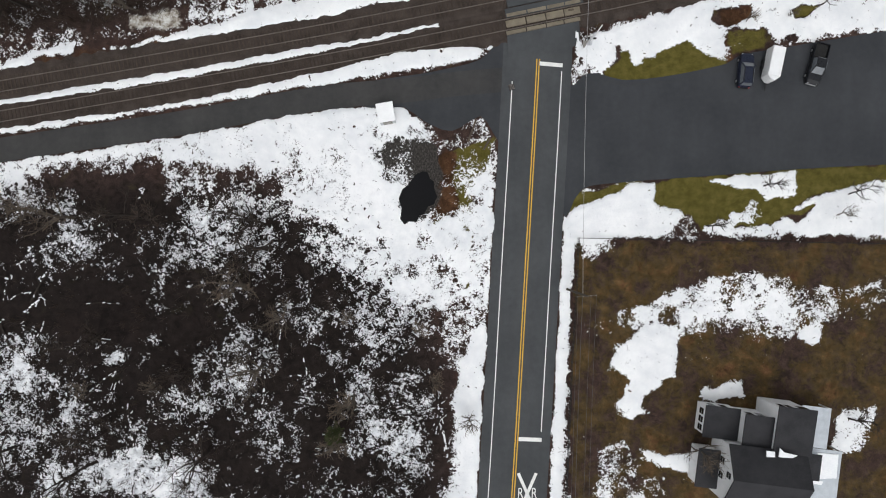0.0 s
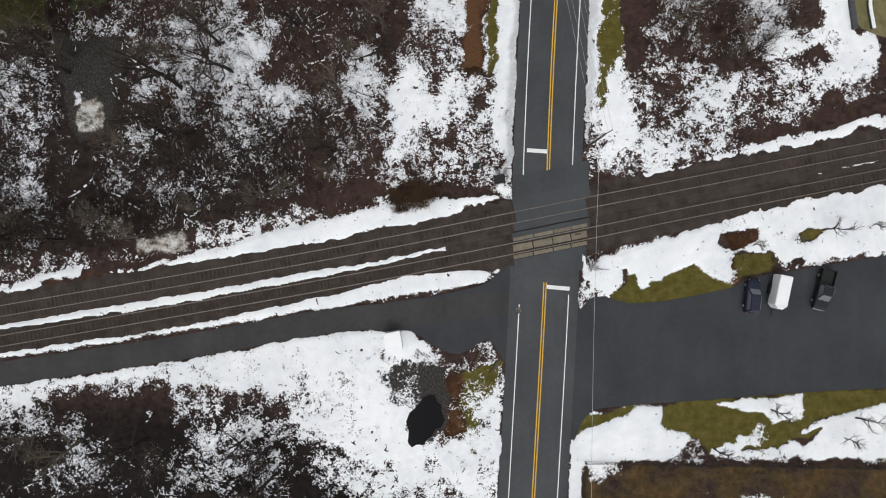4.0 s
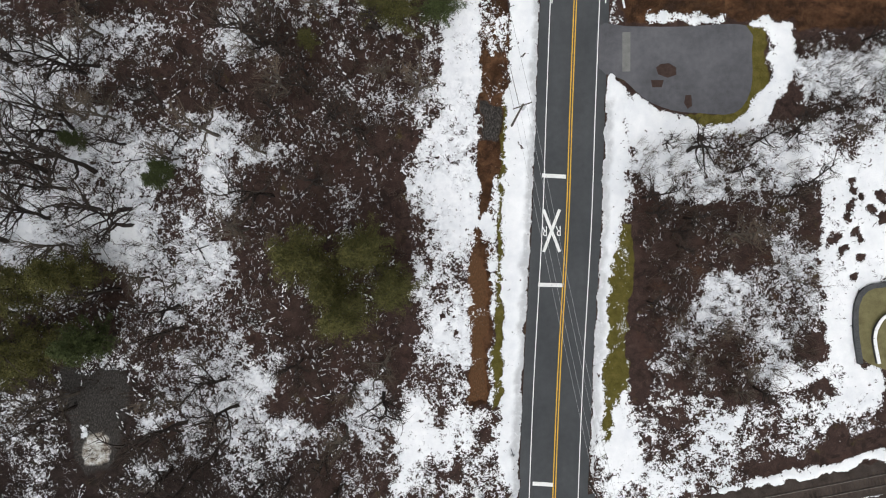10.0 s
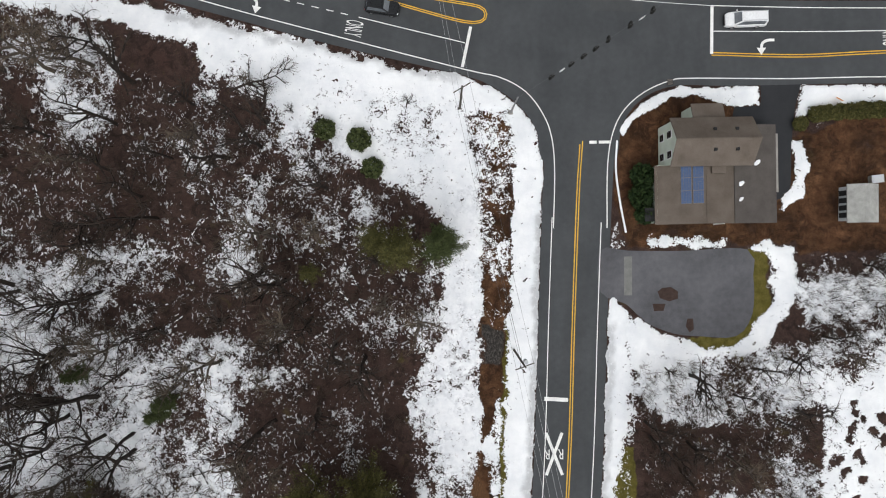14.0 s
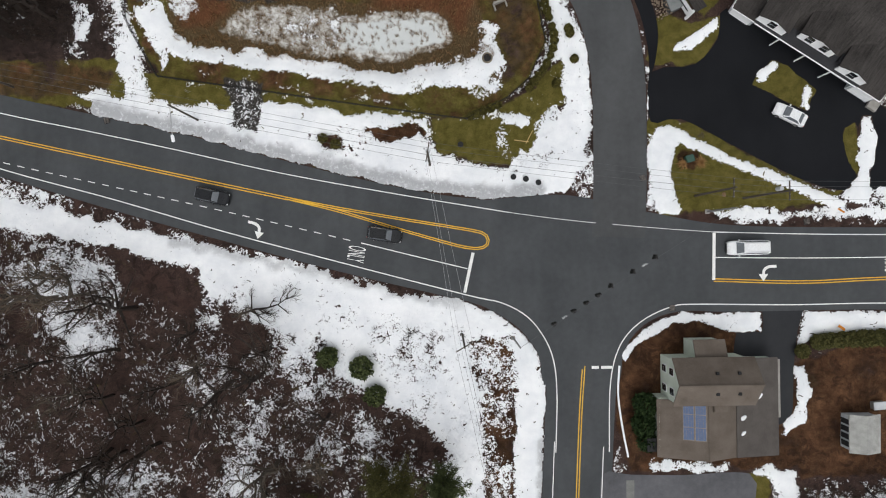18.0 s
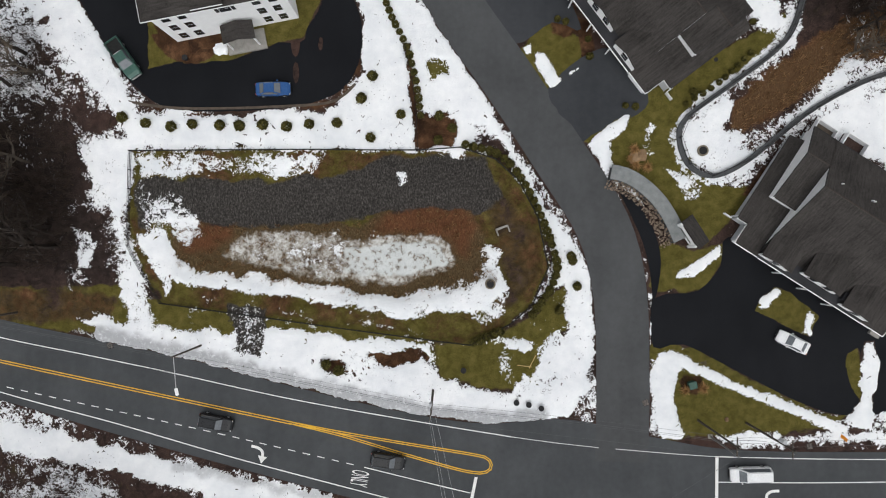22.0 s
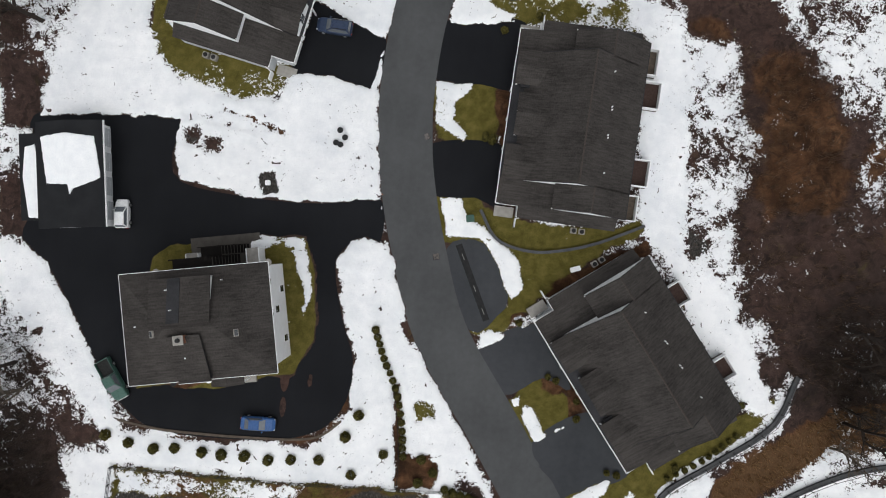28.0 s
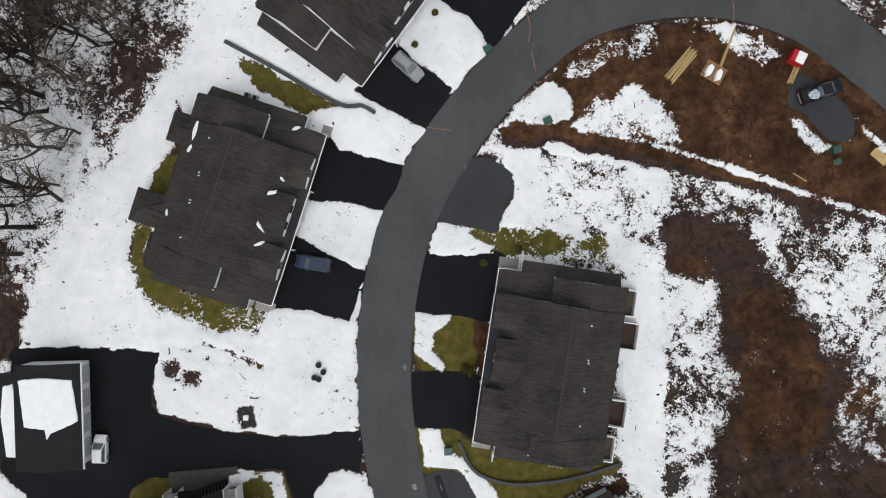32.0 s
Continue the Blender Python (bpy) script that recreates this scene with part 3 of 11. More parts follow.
area("snow", 0.85, [(26.8, -28.1), (33.9, -29.2), (33.9, -31.2), (28.4, -30.4)], 0.4)
area("snow", 0.75, [(55.8, -22.1), (59.7, -22.5), (58.1, -28.4), (53.4, -27.6)])
area("snow", 0.9, [(35.8, -19.8), (40.9, -18.4), (41.5, -20.6), (36.2, -21.2)], 0.4)
area("snow", 0.7, [(18.5, 1.0), (23.2, 1.0), (22.4, -1.3), (19.3, -1.3)])
# verges of the parking lot and the thin snow on the lawn
area("grass", 1.0, [(21.8, 24.4), (25.0, 27.5), (29.2, 27.0), (33.4, 28.6), (39.2, 28.0), (38.9, 25.7), (27.1, 23.2), (22.8, 23.3)], 0.4)
area("snow", 0.05, [(21.8, 24.4), (25.0, 27.5), (26.5, 24.4), (28.1, 24.9), (29.2, 27.0), (33.4, 28.6), (36.6, 26.5), (39.2, 25.9), (38.9, 25.5), (27.1, 23.2), (22.8, 23.3)], 0.3)
area("snow", 0.05, [(23.1, 28.1), (24.0, 28.0), (24.4, 25.7), (23.6, 26.0)], 0.3)
area("snow", 0.05, [(36.8, 32.8), (39.7, 33.6), (46.0, 33.3), (43.9, 32.0), (39.7, 31.5)], 0.4)
area("grass", 1.0, [(16.5, 4.8), (17.0, 6.9), (23.4, 8.6), (39.7, 10.1), (61.0, 11.1), (61.0, 9.3), (50.3, 6.9), (45.0, 3.2), (37.6, 2.4), (33.4, 4.5), (29.2, 2.7)], 0.4)
area("snow", 0.04, [(17.0, 6.9), (23.4, 8.6), (39.7, 10.0), (61.0, 11.0), (61.0, 9.3), (50.3, 6.9), (45.0, 3.2), (37.6, 2.4), (32.9, 4.8), (29.2, 5.6), (29.2, 9.0), (22.9, 7.2), (17.0, 5.1)], 0.3)
area("snow", 0.95, [(16.0, 0.6), (16.5, 4.8), (22.9, 6.9), (26.0, 8.8), (29.2, 9.1), (29.2, 8.0), (28.6, 5.9), (32.4, 5.1), (31.8, 2.7), (29.2, 1.4), (27.1, 2.2), (25.0, 3.2), (22.9, 1.1)], 0.3)
area("snow", 0.93, [(36.1, 9.3), (39.7, 10.0), (48.7, 10.6), (48.7, 7.2), (44.5, 6.6), (42.9, 8.0), (38.7, 8.5)], 0.3)
area("snow", 0.8, [(36.1, 2.4), (43.4, 6.9), (43.7, 4.5), (38.7, 2.0)], 0.4)
area("snow", 0.93, [(45.6, 3.2), (50.3, 6.6), (61.0, 9.5), (61.0, 1.6), (46.1, 2.0)], 0.4)
area("grass", 1.0, [(46.1, 4.8), (49.2, 4.3), (51.3, 5.6), (51.1, 6.0), (48.7, 5.1)], 0.3)
area("snow", 0.05, [(46.1, 4.8), (48.7, 3.2), (51.3, 5.6), (51.1, 6.0), (48.7, 4.9)], 0.25)
area("snow", 0.42, [(29.2, -9.7), (39.8, -5.0), (51.4, -5.5), (61.0, -6.0), (61.1, -9.7), (50.3, -10.8), (47.2, -13.4), (32.4, -11.3)], 0.8)
area("snow", 0.1, [(33.4, -12.1), (47.2, -12.9), (46.6, -17.7), (33.4, -17.7)], 0.8)
area("snow", 0.35, [(22.4, -28.3), (29.2, -29.9), (32.4, -34.9), (20.8, -34.9)], 0.8)
area("snow", 0.93, [(23.9, -14.0), (29.2, -9.7), (31.3, -14.0), (31.9, -17.7), (27.6, -19.8), (26.6, -22.5), (28.2, -23.0), (26.1, -23.5), (24.2, -21.9), (25.0, -18.8), (22.9, -16.1)], 0.4)
# woods west of the road, railway to junction
area("snow", 0.31, [(-72.9, 79.1), (-8.1, 78.8), (-6.6, 53.6), (-9.0, 42.6), (-16.1, 37.9), (-31.9, 36.4), (-47.8, 30.9), (-73.2, 28.5)], 3)
area("snow", 0.22, [(-30.2, 82.1), (-4.9, 81.9), (-6.6, 67.0), (-19.2, 61.5), (-29.4, 69.5)], 3)
area("snow", 0.5, [(-47.6, 71.1), (-37.3, 72.6), (-30.2, 61.6), (-39.8, 51.4), (-46.9, 53.8)], 3)
area("snow", 0.18, [(-73.1, 44.4), (-43.7, 45.9), (-30.3, 51.3), (-19.2, 44.2), (-19.3, 38.7), (-31.9, 37.1), (-47.8, 31.6), (-73.2, 30.1)], 2)
area("gravel", 0.8, [(-55.6, 60.1), (-47.6, 61.7), (-46.1, 54.5), (-48.5, 45.9), (-53.2, 47.5)], 1.5)
area("snow", 0.15, [(-55.6, 60.1), (-47.6, 61.7), (-46.1, 54.5), (-48.5, 45.9), (-53.2, 47.5)], 1.5)
area("snow", 0.66, [(-3.4, 81.9), (3.7, 81.9), (9.2, 81.9), (9.0, 37.4), (7.1, 38.2), (6.0, 39.6), (-0.3, 40.4), (-2.7, 42.6), (-8.2, 43.0), (-9.0, 51.3), (-5.0, 60.7), (-3.4, 72.5)], 0.9)
area("dirt", 1.0, [(1.7, 80.3), (3.3, 80.3), (4.6, 72.5), (4.0, 55.6), (1.7, 55.3)])
area("snow", 0.06, [(1.7, 80.3), (3.3, 80.3), (4.5, 72.5), (4.0, 55.6), (1.7, 55.3)], 0.4)
area("grass", 1.0, [(5.3, 69.3), (6.4, 69.3), (6.4, 56.7), (4.8, 54.4)])
area("snow", 0.1, [(5.4, 69.3), (6.4, 69.3), (6.3, 57.5), (5.1, 54.8)], 0.3)
area("snow", 0.97, [(6.7, 80.3), (9.6, 80.3), (9.0, 37.4), (7.9, 37.8), (7.0, 53.6)], 0.4)
area("dirt", 1.0, [(-9.0, 38.7), (-5.1, 40.6), (-1.1, 39.4), (-3.5, 36.7), (-8.2, 35.9)], 1)
area("snow", 0.12, [(-9.0, 38.7), (-5.0, 41.4), (-1.1, 39.4), (6.8, 39.0), (6.0, 38.8), (-8.2, 37.2)], 0.6)
area("ice", 0.8, [(-44.6, 32.4), (-37.5, 33.2), (-36.7, 30.7), (-43.8, 30.3)], 1)
area("ice", 0.8, [(-52.4, 51.4), (-49.3, 51.4), (-49.3, 47.1), (-52.0, 47.5)], 1)
area("snow", 0.12, [(-45.8, 33.2), (-36.3, 33.6), (-36.3, 30.2), (-44.6, 30.1)], 0.8)
# east of the road, railway to junction
area("snow", 0.68, [(18.5, 39.4), (19.0, 53.5), (20.0, 77.1), (20.3, 81.8), (22.5, 81.8), (23.3, 65.3), (24.2, 51.2), (28.0, 45.7), (35.0, 43.7), (48.3, 47.2), (59.3, 51.1), (59.3, 49.9), (48.3, 46.2), (31.1, 43.1), (28.0, 41.9), (24.0, 40.3), (21.3, 41.7)], 0.8)
area("grass", 1.0, [(21.4, 79.4), (22.9, 75.5), (23.7, 67.7), (22.4, 61.4), (21.7, 50.4), (20.1, 50.0), (20.8, 61.4)])
area("snow", 0.14, [(21.6, 79.4), (22.9, 75.5), (23.5, 67.7), (22.1, 61.4), (21.3, 50.4), (20.1, 50.0), (20.8, 61.4)], 0.4)
area("dirt", 0.3, [(23.3, 78.6), (51.5, 78.5), (50.7, 61.3), (40.5, 59.0), (25.6, 61.4)], 3)
area("snow", 0.2, [(23.7, 81.8), (50.7, 81.6), (50.7, 72.2), (41.3, 68.4), (25.6, 59.8)], 3)
area("snow", 0.40, [(27.2, 68.4), (41.3, 72.3), (50.7, 72.2), (52.3, 55.0), (46.8, 46.4), (35.0, 44.9), (25.6, 50.4)], 3)
area("snow", 0.95, [(49.9, 83.2), (59.9, 83.2), (66.3, 83.1), (66.3, 72.2), (56.2, 71.4), (54.6, 69.9), (54.6, 59.7), (51.5, 63.6), (50.7, 72.2)], 0.7)
area("dirt", 1.0, [(55.0, 71.0), (59.3, 72.2), (65.5, 72.2), (65.5, 61.2), (55.4, 62.0)], 0.6)
area("snow", 0.1, [(55.2, 71.0), (59.3, 72.2), (65.5, 72.2), (65.5, 51.8), (59.3, 53.4), (55.8, 62.0)], 0.6)
area("snow", 0.8, [(47.6, 51.1), (54.6, 59.7), (58.5, 61.2), (59.3, 55.0), (54.6, 54.2), (50.7, 51.1)], 0.8)
area("snow", 0.05, [(46.8, 45.6), (56.2, 51.1), (62.4, 52.6), (62.4, 50.7), (48.3, 45.4)], 0.6)
# upper woods west
area("snow", 0.42, [(-72.5, 125.5), (-14.6, 125.0), (-16.4, 97.1), (-28.4, 83.0), (-38.0, 60.9), (-73.8, 56.3)], 3)
area("snow", 0.36, [(-72.2, 147.2), (-39.4, 141.4), (-19.2, 128.1), (-2.2, 116.4), (-1.5, 98.6), (-8.6, 86.0), (-19.7, 83.0), (-30.6, 100.3), (-51.6, 113.7), (-72.6, 120.8)], 3)
area("snow", 0.6, [(-73.1, 104.5), (-54.2, 104.4), (-48.1, 90.2), (-54.5, 83.1), (-73.6, 83.3)], 3)
area("snow", 0.5, [(-40.0, 101.9), (-30.6, 100.3), (-30.7, 90.1), (-38.6, 90.2)], 2)
area("snow", 0.5, [(-48.2, 72.1), (-35.6, 73.6), (-32.5, 60.9), (-42.0, 53.1), (-48.3, 61.0)], 2)
area("snow", 0.28, [(-29.2, 82.2), (-6.3, 82.1), (-6.4, 65.5), (-19.8, 62.4), (-29.3, 67.2)], 3)
# where the snow lies thick or thin under the trees
area("snow", 0.12, [(-31.7, 91.4), (-10.5, 94.5), (-7.9, 83.4), (-7.4, 76.5), (-29.7, 72.3), (-30.7, 79.8)], 2)
area("snow", 0.66, [(-63.6, 95.8), (-50.3, 95.2), (-50.9, 88.4), (-38.2, 79.3), (-46.2, 74.5), (-55.8, 83.1), (-63.8, 83.7)], 1.5)
area("snow", 0.54, [(-38.1, 93.6), (-31.7, 93.5), (-31.8, 80.8), (-24.4, 73.4), (-24.4, 62.0), (-45.8, 62.0), (-46.2, 71.4), (-40.3, 79.3), (-38.7, 86.2)], 1.5)
area("snow", 0.18, [(-29.7, 71.3), (-10.6, 71.2), (-8.5, 66.9), (-24.4, 62.8)], 1.5)
area("snow", 0.58, [(-46.3, 62.1), (-25.5, 62.0), (-25.5, 56.7), (-34.1, 52.4), (-41.6, 48.7), (-46.9, 53.0)], 1.5)
area("snow", 0.52, [(-17.0, 60.9), (-10.6, 60.9), (-9.6, 53.4), (-12.8, 46.5), (-18.2, 40.7), (-21.3, 46.0), (-17.0, 53.5)], 1.5)
area("snow", 0.1, [(-63.9, 62.1), (-58.6, 61.0), (-59.7, 55.2), (-64.0, 54.7)], 1.5)
area("snow", 0.15, [(-64.0, 49.9), (-56.0, 48.3), (-56.5, 43.5), (-64.0, 41.9)], 1.5)
area("snow", 0.36, [(-40.5, 52.5), (-17.0, 54.0), (-19.2, 44.4), (-26.7, 40.7), (-34.2, 36.5), (-43.7, 46.1)], 1.5)
area("snow", 0.06, [(-46.4, 38.6), (-23.5, 38.6), (-10.7, 40.7), (-7.5, 38.6), (-26.7, 35.9), (-45.9, 34.9)], 1.0)
area("snow", 0.6, [(-54.9, 41.9), (-48.0, 41.3), (-46.4, 33.3), (-51.3, 32.3), (-54.4, 36.5)], 1.2)
area("gravel", 0.9, [(-55.4, 61.0), (-45.8, 60.5), (-47.4, 54.1), (-50.1, 51.4), (-49.0, 47.7), (-52.2, 46.1), (-54.9, 54.1)], 0.8)
area("snow", 0.06, [(-55.4, 61.0), (-45.8, 60.5), (-47.4, 54.1), (-50.1, 51.4), (-49.0, 47.7), (-52.2, 46.1), (-54.9, 54.1)], 0.6)
area("snow", 0.85, [(-53.3, 53.6), (-51.8, 53.0), (-51.9, 51.0), (-53.1, 51.4)], 0.4)
area("ice", 0.9, [(-52.5, 51.2), (-49.5, 52.0), (-49.0, 48.0), (-52.0, 47.4)], 0.8)
area("snow", 0.67, [(-1.4, 117.2), (3.5, 117.1), (3.4, 96.2), (2.8, 82.8), (1.9, 71.8), (1.3, 56.1), (-8.8, 56.1), (-5.2, 65.5), (-6.7, 71.9), (-7.1, 86.0), (-3.1, 96.2)], 0.9)
area("dirt", 1.0, [(3.7, 117.1), (7.6, 117.1), (6.8, 100.1), (6.4, 92.2), (4.7, 79.7), (4.2, 56.0), (1.3, 56.1), (1.6, 76.5), (3.2, 92.3)])
area("snow", 0.1, [(3.9, 117.1), (7.4, 117.1), (6.8, 103.2), (6.4, 92.2), (4.7, 84.4), (2.8, 80.5), (3.4, 96.2)], 0.4)
area("snow", 0.12, [(1.9, 76.5), (4.1, 75.0), (4.0, 56.8), (1.4, 56.4)], 0.4)
area("gravel", 0.9, [(3.6, 98.1), (6.4, 97.3), (6.2, 92.2), (3.2, 92.3)])
area("snow", 0.08, [(3.2, 98.1), (6.4, 97.3), (6.2, 87.5), (3.2, 87.6)], 0.5)
area("grass", 1.0, [(5.7, 96.2), (7.2, 100.1), (7.0, 89.9), (6.1, 76.5), (6.0, 56.0), (4.6, 56.0), (5.3, 76.5)])
area("snow", 0.2, [(5.9, 93.0), (6.9, 93.0), (6.1, 80.5), (5.9, 56.0), (4.8, 56.0), (5.3, 68.6)], 0.3)
area("snow", 0.97, [(7.8, 117.1), (11.5, 117.1), (10.7, 100.0), (8.5, 45.0), (6.0, 45.0), (6.2, 68.6), (6.7, 88.3), (7.6, 100.1)], 0.4)
# upper woods east and the first yard
area("snow", 0.34, [(22.8, 93.7), (54.1, 99.8), (59.4, 95.8), (50.2, 71.6), (50.9, 60.6), (24.3, 56.0), (22.8, 76.4)], 2.5)
area("snow", 0.5, [(25.2, 93.7), (38.5, 92.0), (47.9, 89.6), (47.9, 84.9), (34.6, 83.4), (26.0, 89.8)], 1.5)
area("snow", 0.42, [(29.0, 73.3), (46.3, 77.9), (50.2, 64.5), (46.2, 55.9), (29.0, 57.5)], 3)
area("snow", 0.08, [(24.1, 80.6), (27.8, 83.7), (39.4, 84.4), (44.6, 80.5), (44.6, 74.1), (32.0, 73.7), (24.6, 73.7)], 1.2)
area("snow", 0.5, [(27.8, 87.9), (41.5, 88.4), (48.8, 85.7), (50.9, 79.4), (45.2, 80.5), (39.4, 84.7), (27.8, 84.0)], 1.0)
area("snow", 0.46, [(29.8, 73.1), (42.5, 73.6), (48.8, 71.5), (48.3, 64.6), (27.7, 61.8)], 1.2)
area("snow", 0.12, [(24.3, 93.2), (27.0, 92.7), (27.7, 61.8), (24.5, 61.8)], 0.8)
area("snow", 0.75, [(46.2, 103.7), (69.5, 105.9), (69.7, 98.9), (47.9, 97.5)], 1.5)
area("snow", 0.82, [(50.2, 87.3), (56.5, 92.7), (69.7, 94.2), (69.7, 73.1), (55.7, 71.6), (54.1, 65.3), (51.3, 64.5), (50.6, 80.2)], 1.0)
area("snow", 0.3, [(51.0, 77.9), (58.0, 82.5), (59.4, 74.7), (55.7, 73.1)], 1.0)
area("snow", 0.96, [(20.5, 100.9), (21.4, 101.5), (22.8, 100.9), (23.5, 92.1), (22.6, 78.0), (20.8, 68.6), (19.7, 56.0), (18.5, 45.0), (17.1, 45.0), (18.6, 67.0)], 0.4)
area("grass", 1.0, [(22.4, 78.0), (23.7, 68.6), (22.7, 56.0), (19.9, 46.5), (19.5, 56.0), (20.8, 67.0)])
area("snow", 0.3, [(22.4, 77.2), (23.4, 68.6), (22.7, 60.7), (20.3, 56.0), (20.8, 67.0)], 0.5)
area("grass", 1.0, [(39.8, 108.0), (42.5, 108.0), (43.0, 100.6), (41.2, 95.9), (39.3, 93.0), (32.2, 93.7), (31.8, 95.6), (37.7, 96.0), (40.4, 99.8)])
area("snow", 0.04, [(22.0, 108.5), (42.5, 108.4), (43.0, 100.6), (41.2, 95.5), (39.3, 93.0), (32.2, 93.3), (26.0, 96.8), (22.0, 100.7)], 0.4)
strip("snow", 0.95, [(40.7, 109.5), (45.0, 107.6), (45.1, 101.4), (42.0, 95.5), (38.5, 92.7), (33.8, 92.7), (30.3, 94.4), (26.8, 95.1), (24.4, 98.0)], 1.6, 0.5)
area("dirt", 0.75, [(21.4, 123.2), (24.2, 127.8), (30.4, 130.4), (42.0, 128.7), (41.6, 122.9), (45.9, 123.7), (58.8, 127.4), (69.0, 127.3), (69.3, 107.1), (47.5, 107.3), (46.0, 108.9), (23.2, 108.2), (21.8, 115.4)])
area("snow", 0.02, [(21.4, 123.2), (24.2, 127.8), (30.4, 130.4), (42.0, 128.7), (41.6, 122.9), (45.9, 123.7), (58.8, 127.4), (69.0, 127.3), (69.3, 107.1), (47.5, 107.3), (46.0, 108.9), (23.2, 108.2), (21.8, 115.4)])
area("grass", 0.5, [(45.2, 113.6), (48.2, 122.9), (49.9, 108.9), (38.2, 108.2)], 2)
area("snow", 0.93, [(22.4, 124.9), (24.9, 128.2), (30.4, 130.5), (38.1, 131.0), (41.6, 130.3), (41.8, 127.4), (38.1, 127.2), (33.5, 129.1), (29.6, 129.1), (24.9, 126.1), (23.0, 123.9)], 0.3)
area("snow", 0.95, [(46.2, 125.2), (47.8, 130.2), (49.3, 131.0), (58.8, 130.1), (69.0, 130.1), (69.0, 127.6), (58.8, 127.7), (49.7, 127.5), (47.4, 125.8)], 0.3)
area("snow", 0.93, [(45.9, 123.1), (47.8, 122.9), (48.2, 119.4), (47.3, 115.1), (44.4, 113.2), (44.8, 115.1), (46.1, 117.5)], 0.4)
area("dirt", 1.0, [(29.8, 103.7), (31.4, 102.9), (30.6, 100.7), (27.8, 101.4)], 0.4)
area("snow", 0.75, [(26.5, 109.9), (37.4, 109.6), (37.4, 108.3), (26.5, 108.5)], 0.4)
# bare earth, thin snow and open patches in the east wood
area("snow", 0.42, [(28.6, 75.4), (30.2, 75.6), (35.6, 72.1), (40.3, 73.3), (42.6, 75.0), (44.9, 71.5), (50.3, 70.7), (51.5, 62.1), (52.7, 61.0), (51.9, 58.6), (42.6, 55.2), (26.2, 55.2), (28.6, 66.1)], 1.2)
area("snow", 0.05, [(24.5, 80.9), (42.6, 80.8), (42.2, 75.8), (40.3, 73.5), (35.6, 72.3), (30.2, 75.8), (28.2, 75.8), (28.2, 66.1), (25.9, 56.0), (23.7, 56.0), (23.9, 65.4), (24.5, 77.0)], 0.9)
area("snow", 0.36, [(43.0, 80.0), (50.0, 80.8), (50.0, 73.8), (44.1, 71.9)], 0.8)
for bare in ([(33.6, 63.8), (37.1, 65.3), (39.5, 67.2), (40.2, 62.6), (39.1, 60.6), (35.6, 60.6)], [(47.2, 65.3), (50.3, 66.8), (51.3, 63.3), (50.7, 61.4), (46.5, 61.2)],
             [(37.1, 58.7), (43.3, 59.8), (43.3, 55.9), (36.4, 55.0)], [(46.4, 57.9), (51.5, 58.6), (52.7, 57.1), (47.2, 55.9)]):
    area("snow", 0.1, bare, 1.0)
for open_snow in ([(44.1, 68.0), (49.9, 70.3), (50.3, 67.2), (46.5, 65.7), (44.1, 63.7)], [(43.3, 59.8), (52.7, 61.4), (51.9, 59.4), (43.7, 57.5)],
                  [(26.6, 61.1), (30.1, 61.4), (30.5, 57.9), (27.0, 57.6)], [(39.1, 73.5), (42.6, 74.2), (43.0, 71.9), (40.3, 69.6)]):
    area("snow", 0.62, open_snow, 0.9)
area("grass", 1.0, [(20.8, 73.1), (22.6, 78.6), (23.2, 80.9), (24.4, 80.9), (24.4, 73.1), (23.0, 66.1), (23.7, 60.7), (23.3, 57.6), (21.2, 55.6), (20.6, 62.2)], 0.4)
area("snow", 0.16, [(20.9, 73.1), (22.6, 78.6), (23.2, 80.9), (24.2, 80.9), (24.2, 73.1), (22.8, 66.1), (23.4, 60.7), (23.0, 57.6), (21.2, 55.6), (20.7, 62.2)], 0.5)
# corner north-west of the junction road
area("snow", 0.31, [(-78.5, 152.3), (-45.0, 142.5), (-28.0, 130.7), (-16.4, 121.2), (-2.4, 113.7), (-1.8, 99.9), (-7.4, 92.1), (-16.8, 92.1), (-79.7, 108.5)], 3)
area("snow", 0.27, [(-78.6, 149.2), (-55.2, 142.7), (-39.6, 138.6), (-37.3, 131.6), (-47.7, 121.6), (-60.1, 127.9), (-78.9, 132.0)], 3)
area("snow", 0.13, [(-52.4, 140.2), (-37.7, 137.9), (-35.7, 133.7), (-40.0, 129.6), (-31.6, 127.4), (-24.3, 120.0), (-10.7, 113.6), (-4.4, 108.5), (-53.2, 109.0), (-53.4, 119.8), (-47.4, 127.6), (-52.5, 132.9)], 1.8)
area("snow", 0.36, [(-57.2, 140.3), (-49.8, 140.2), (-46.2, 132.8), (-48.4, 127.6), (-57.9, 128.2), (-58.3, 134.5)], 1.2)
area("snow", 0.32, [(-63.2, 127.2), (-47.4, 126.5), (-47.5, 122.3), (-63.4, 120.9)], 1.2)
area("snow", 0.55, [(-36.7, 135.3), (-26.2, 132.6), (-24.3, 123.1), (-29.5, 122.7), (-31.5, 128.5)], 1.0)
area("snow", 0.3, [(-33.9, 117.0), (-16.0, 114.7), (-16.0, 109.4), (-34.0, 109.6)], 1.0)
area("snow", 0.12, [(-48.5, 103.6), (-5.5, 103.2), (-6.7, 91.0), (-12.1, 86.3), (-13.3, 73.8), (-30.3, 73.9), (-29.6, 89.6), (-26.8, 96.5), (-39.6, 96.1), (-48.0, 102.0)], 1.8)
area("snow", 0.66, [(-64.1, 100.0), (-50.8, 98.9), (-42.9, 93.5), (-41.9, 88.7), (-46.7, 85.5), (-46.9, 74.0), (-64.5, 74.2)], 1.5)
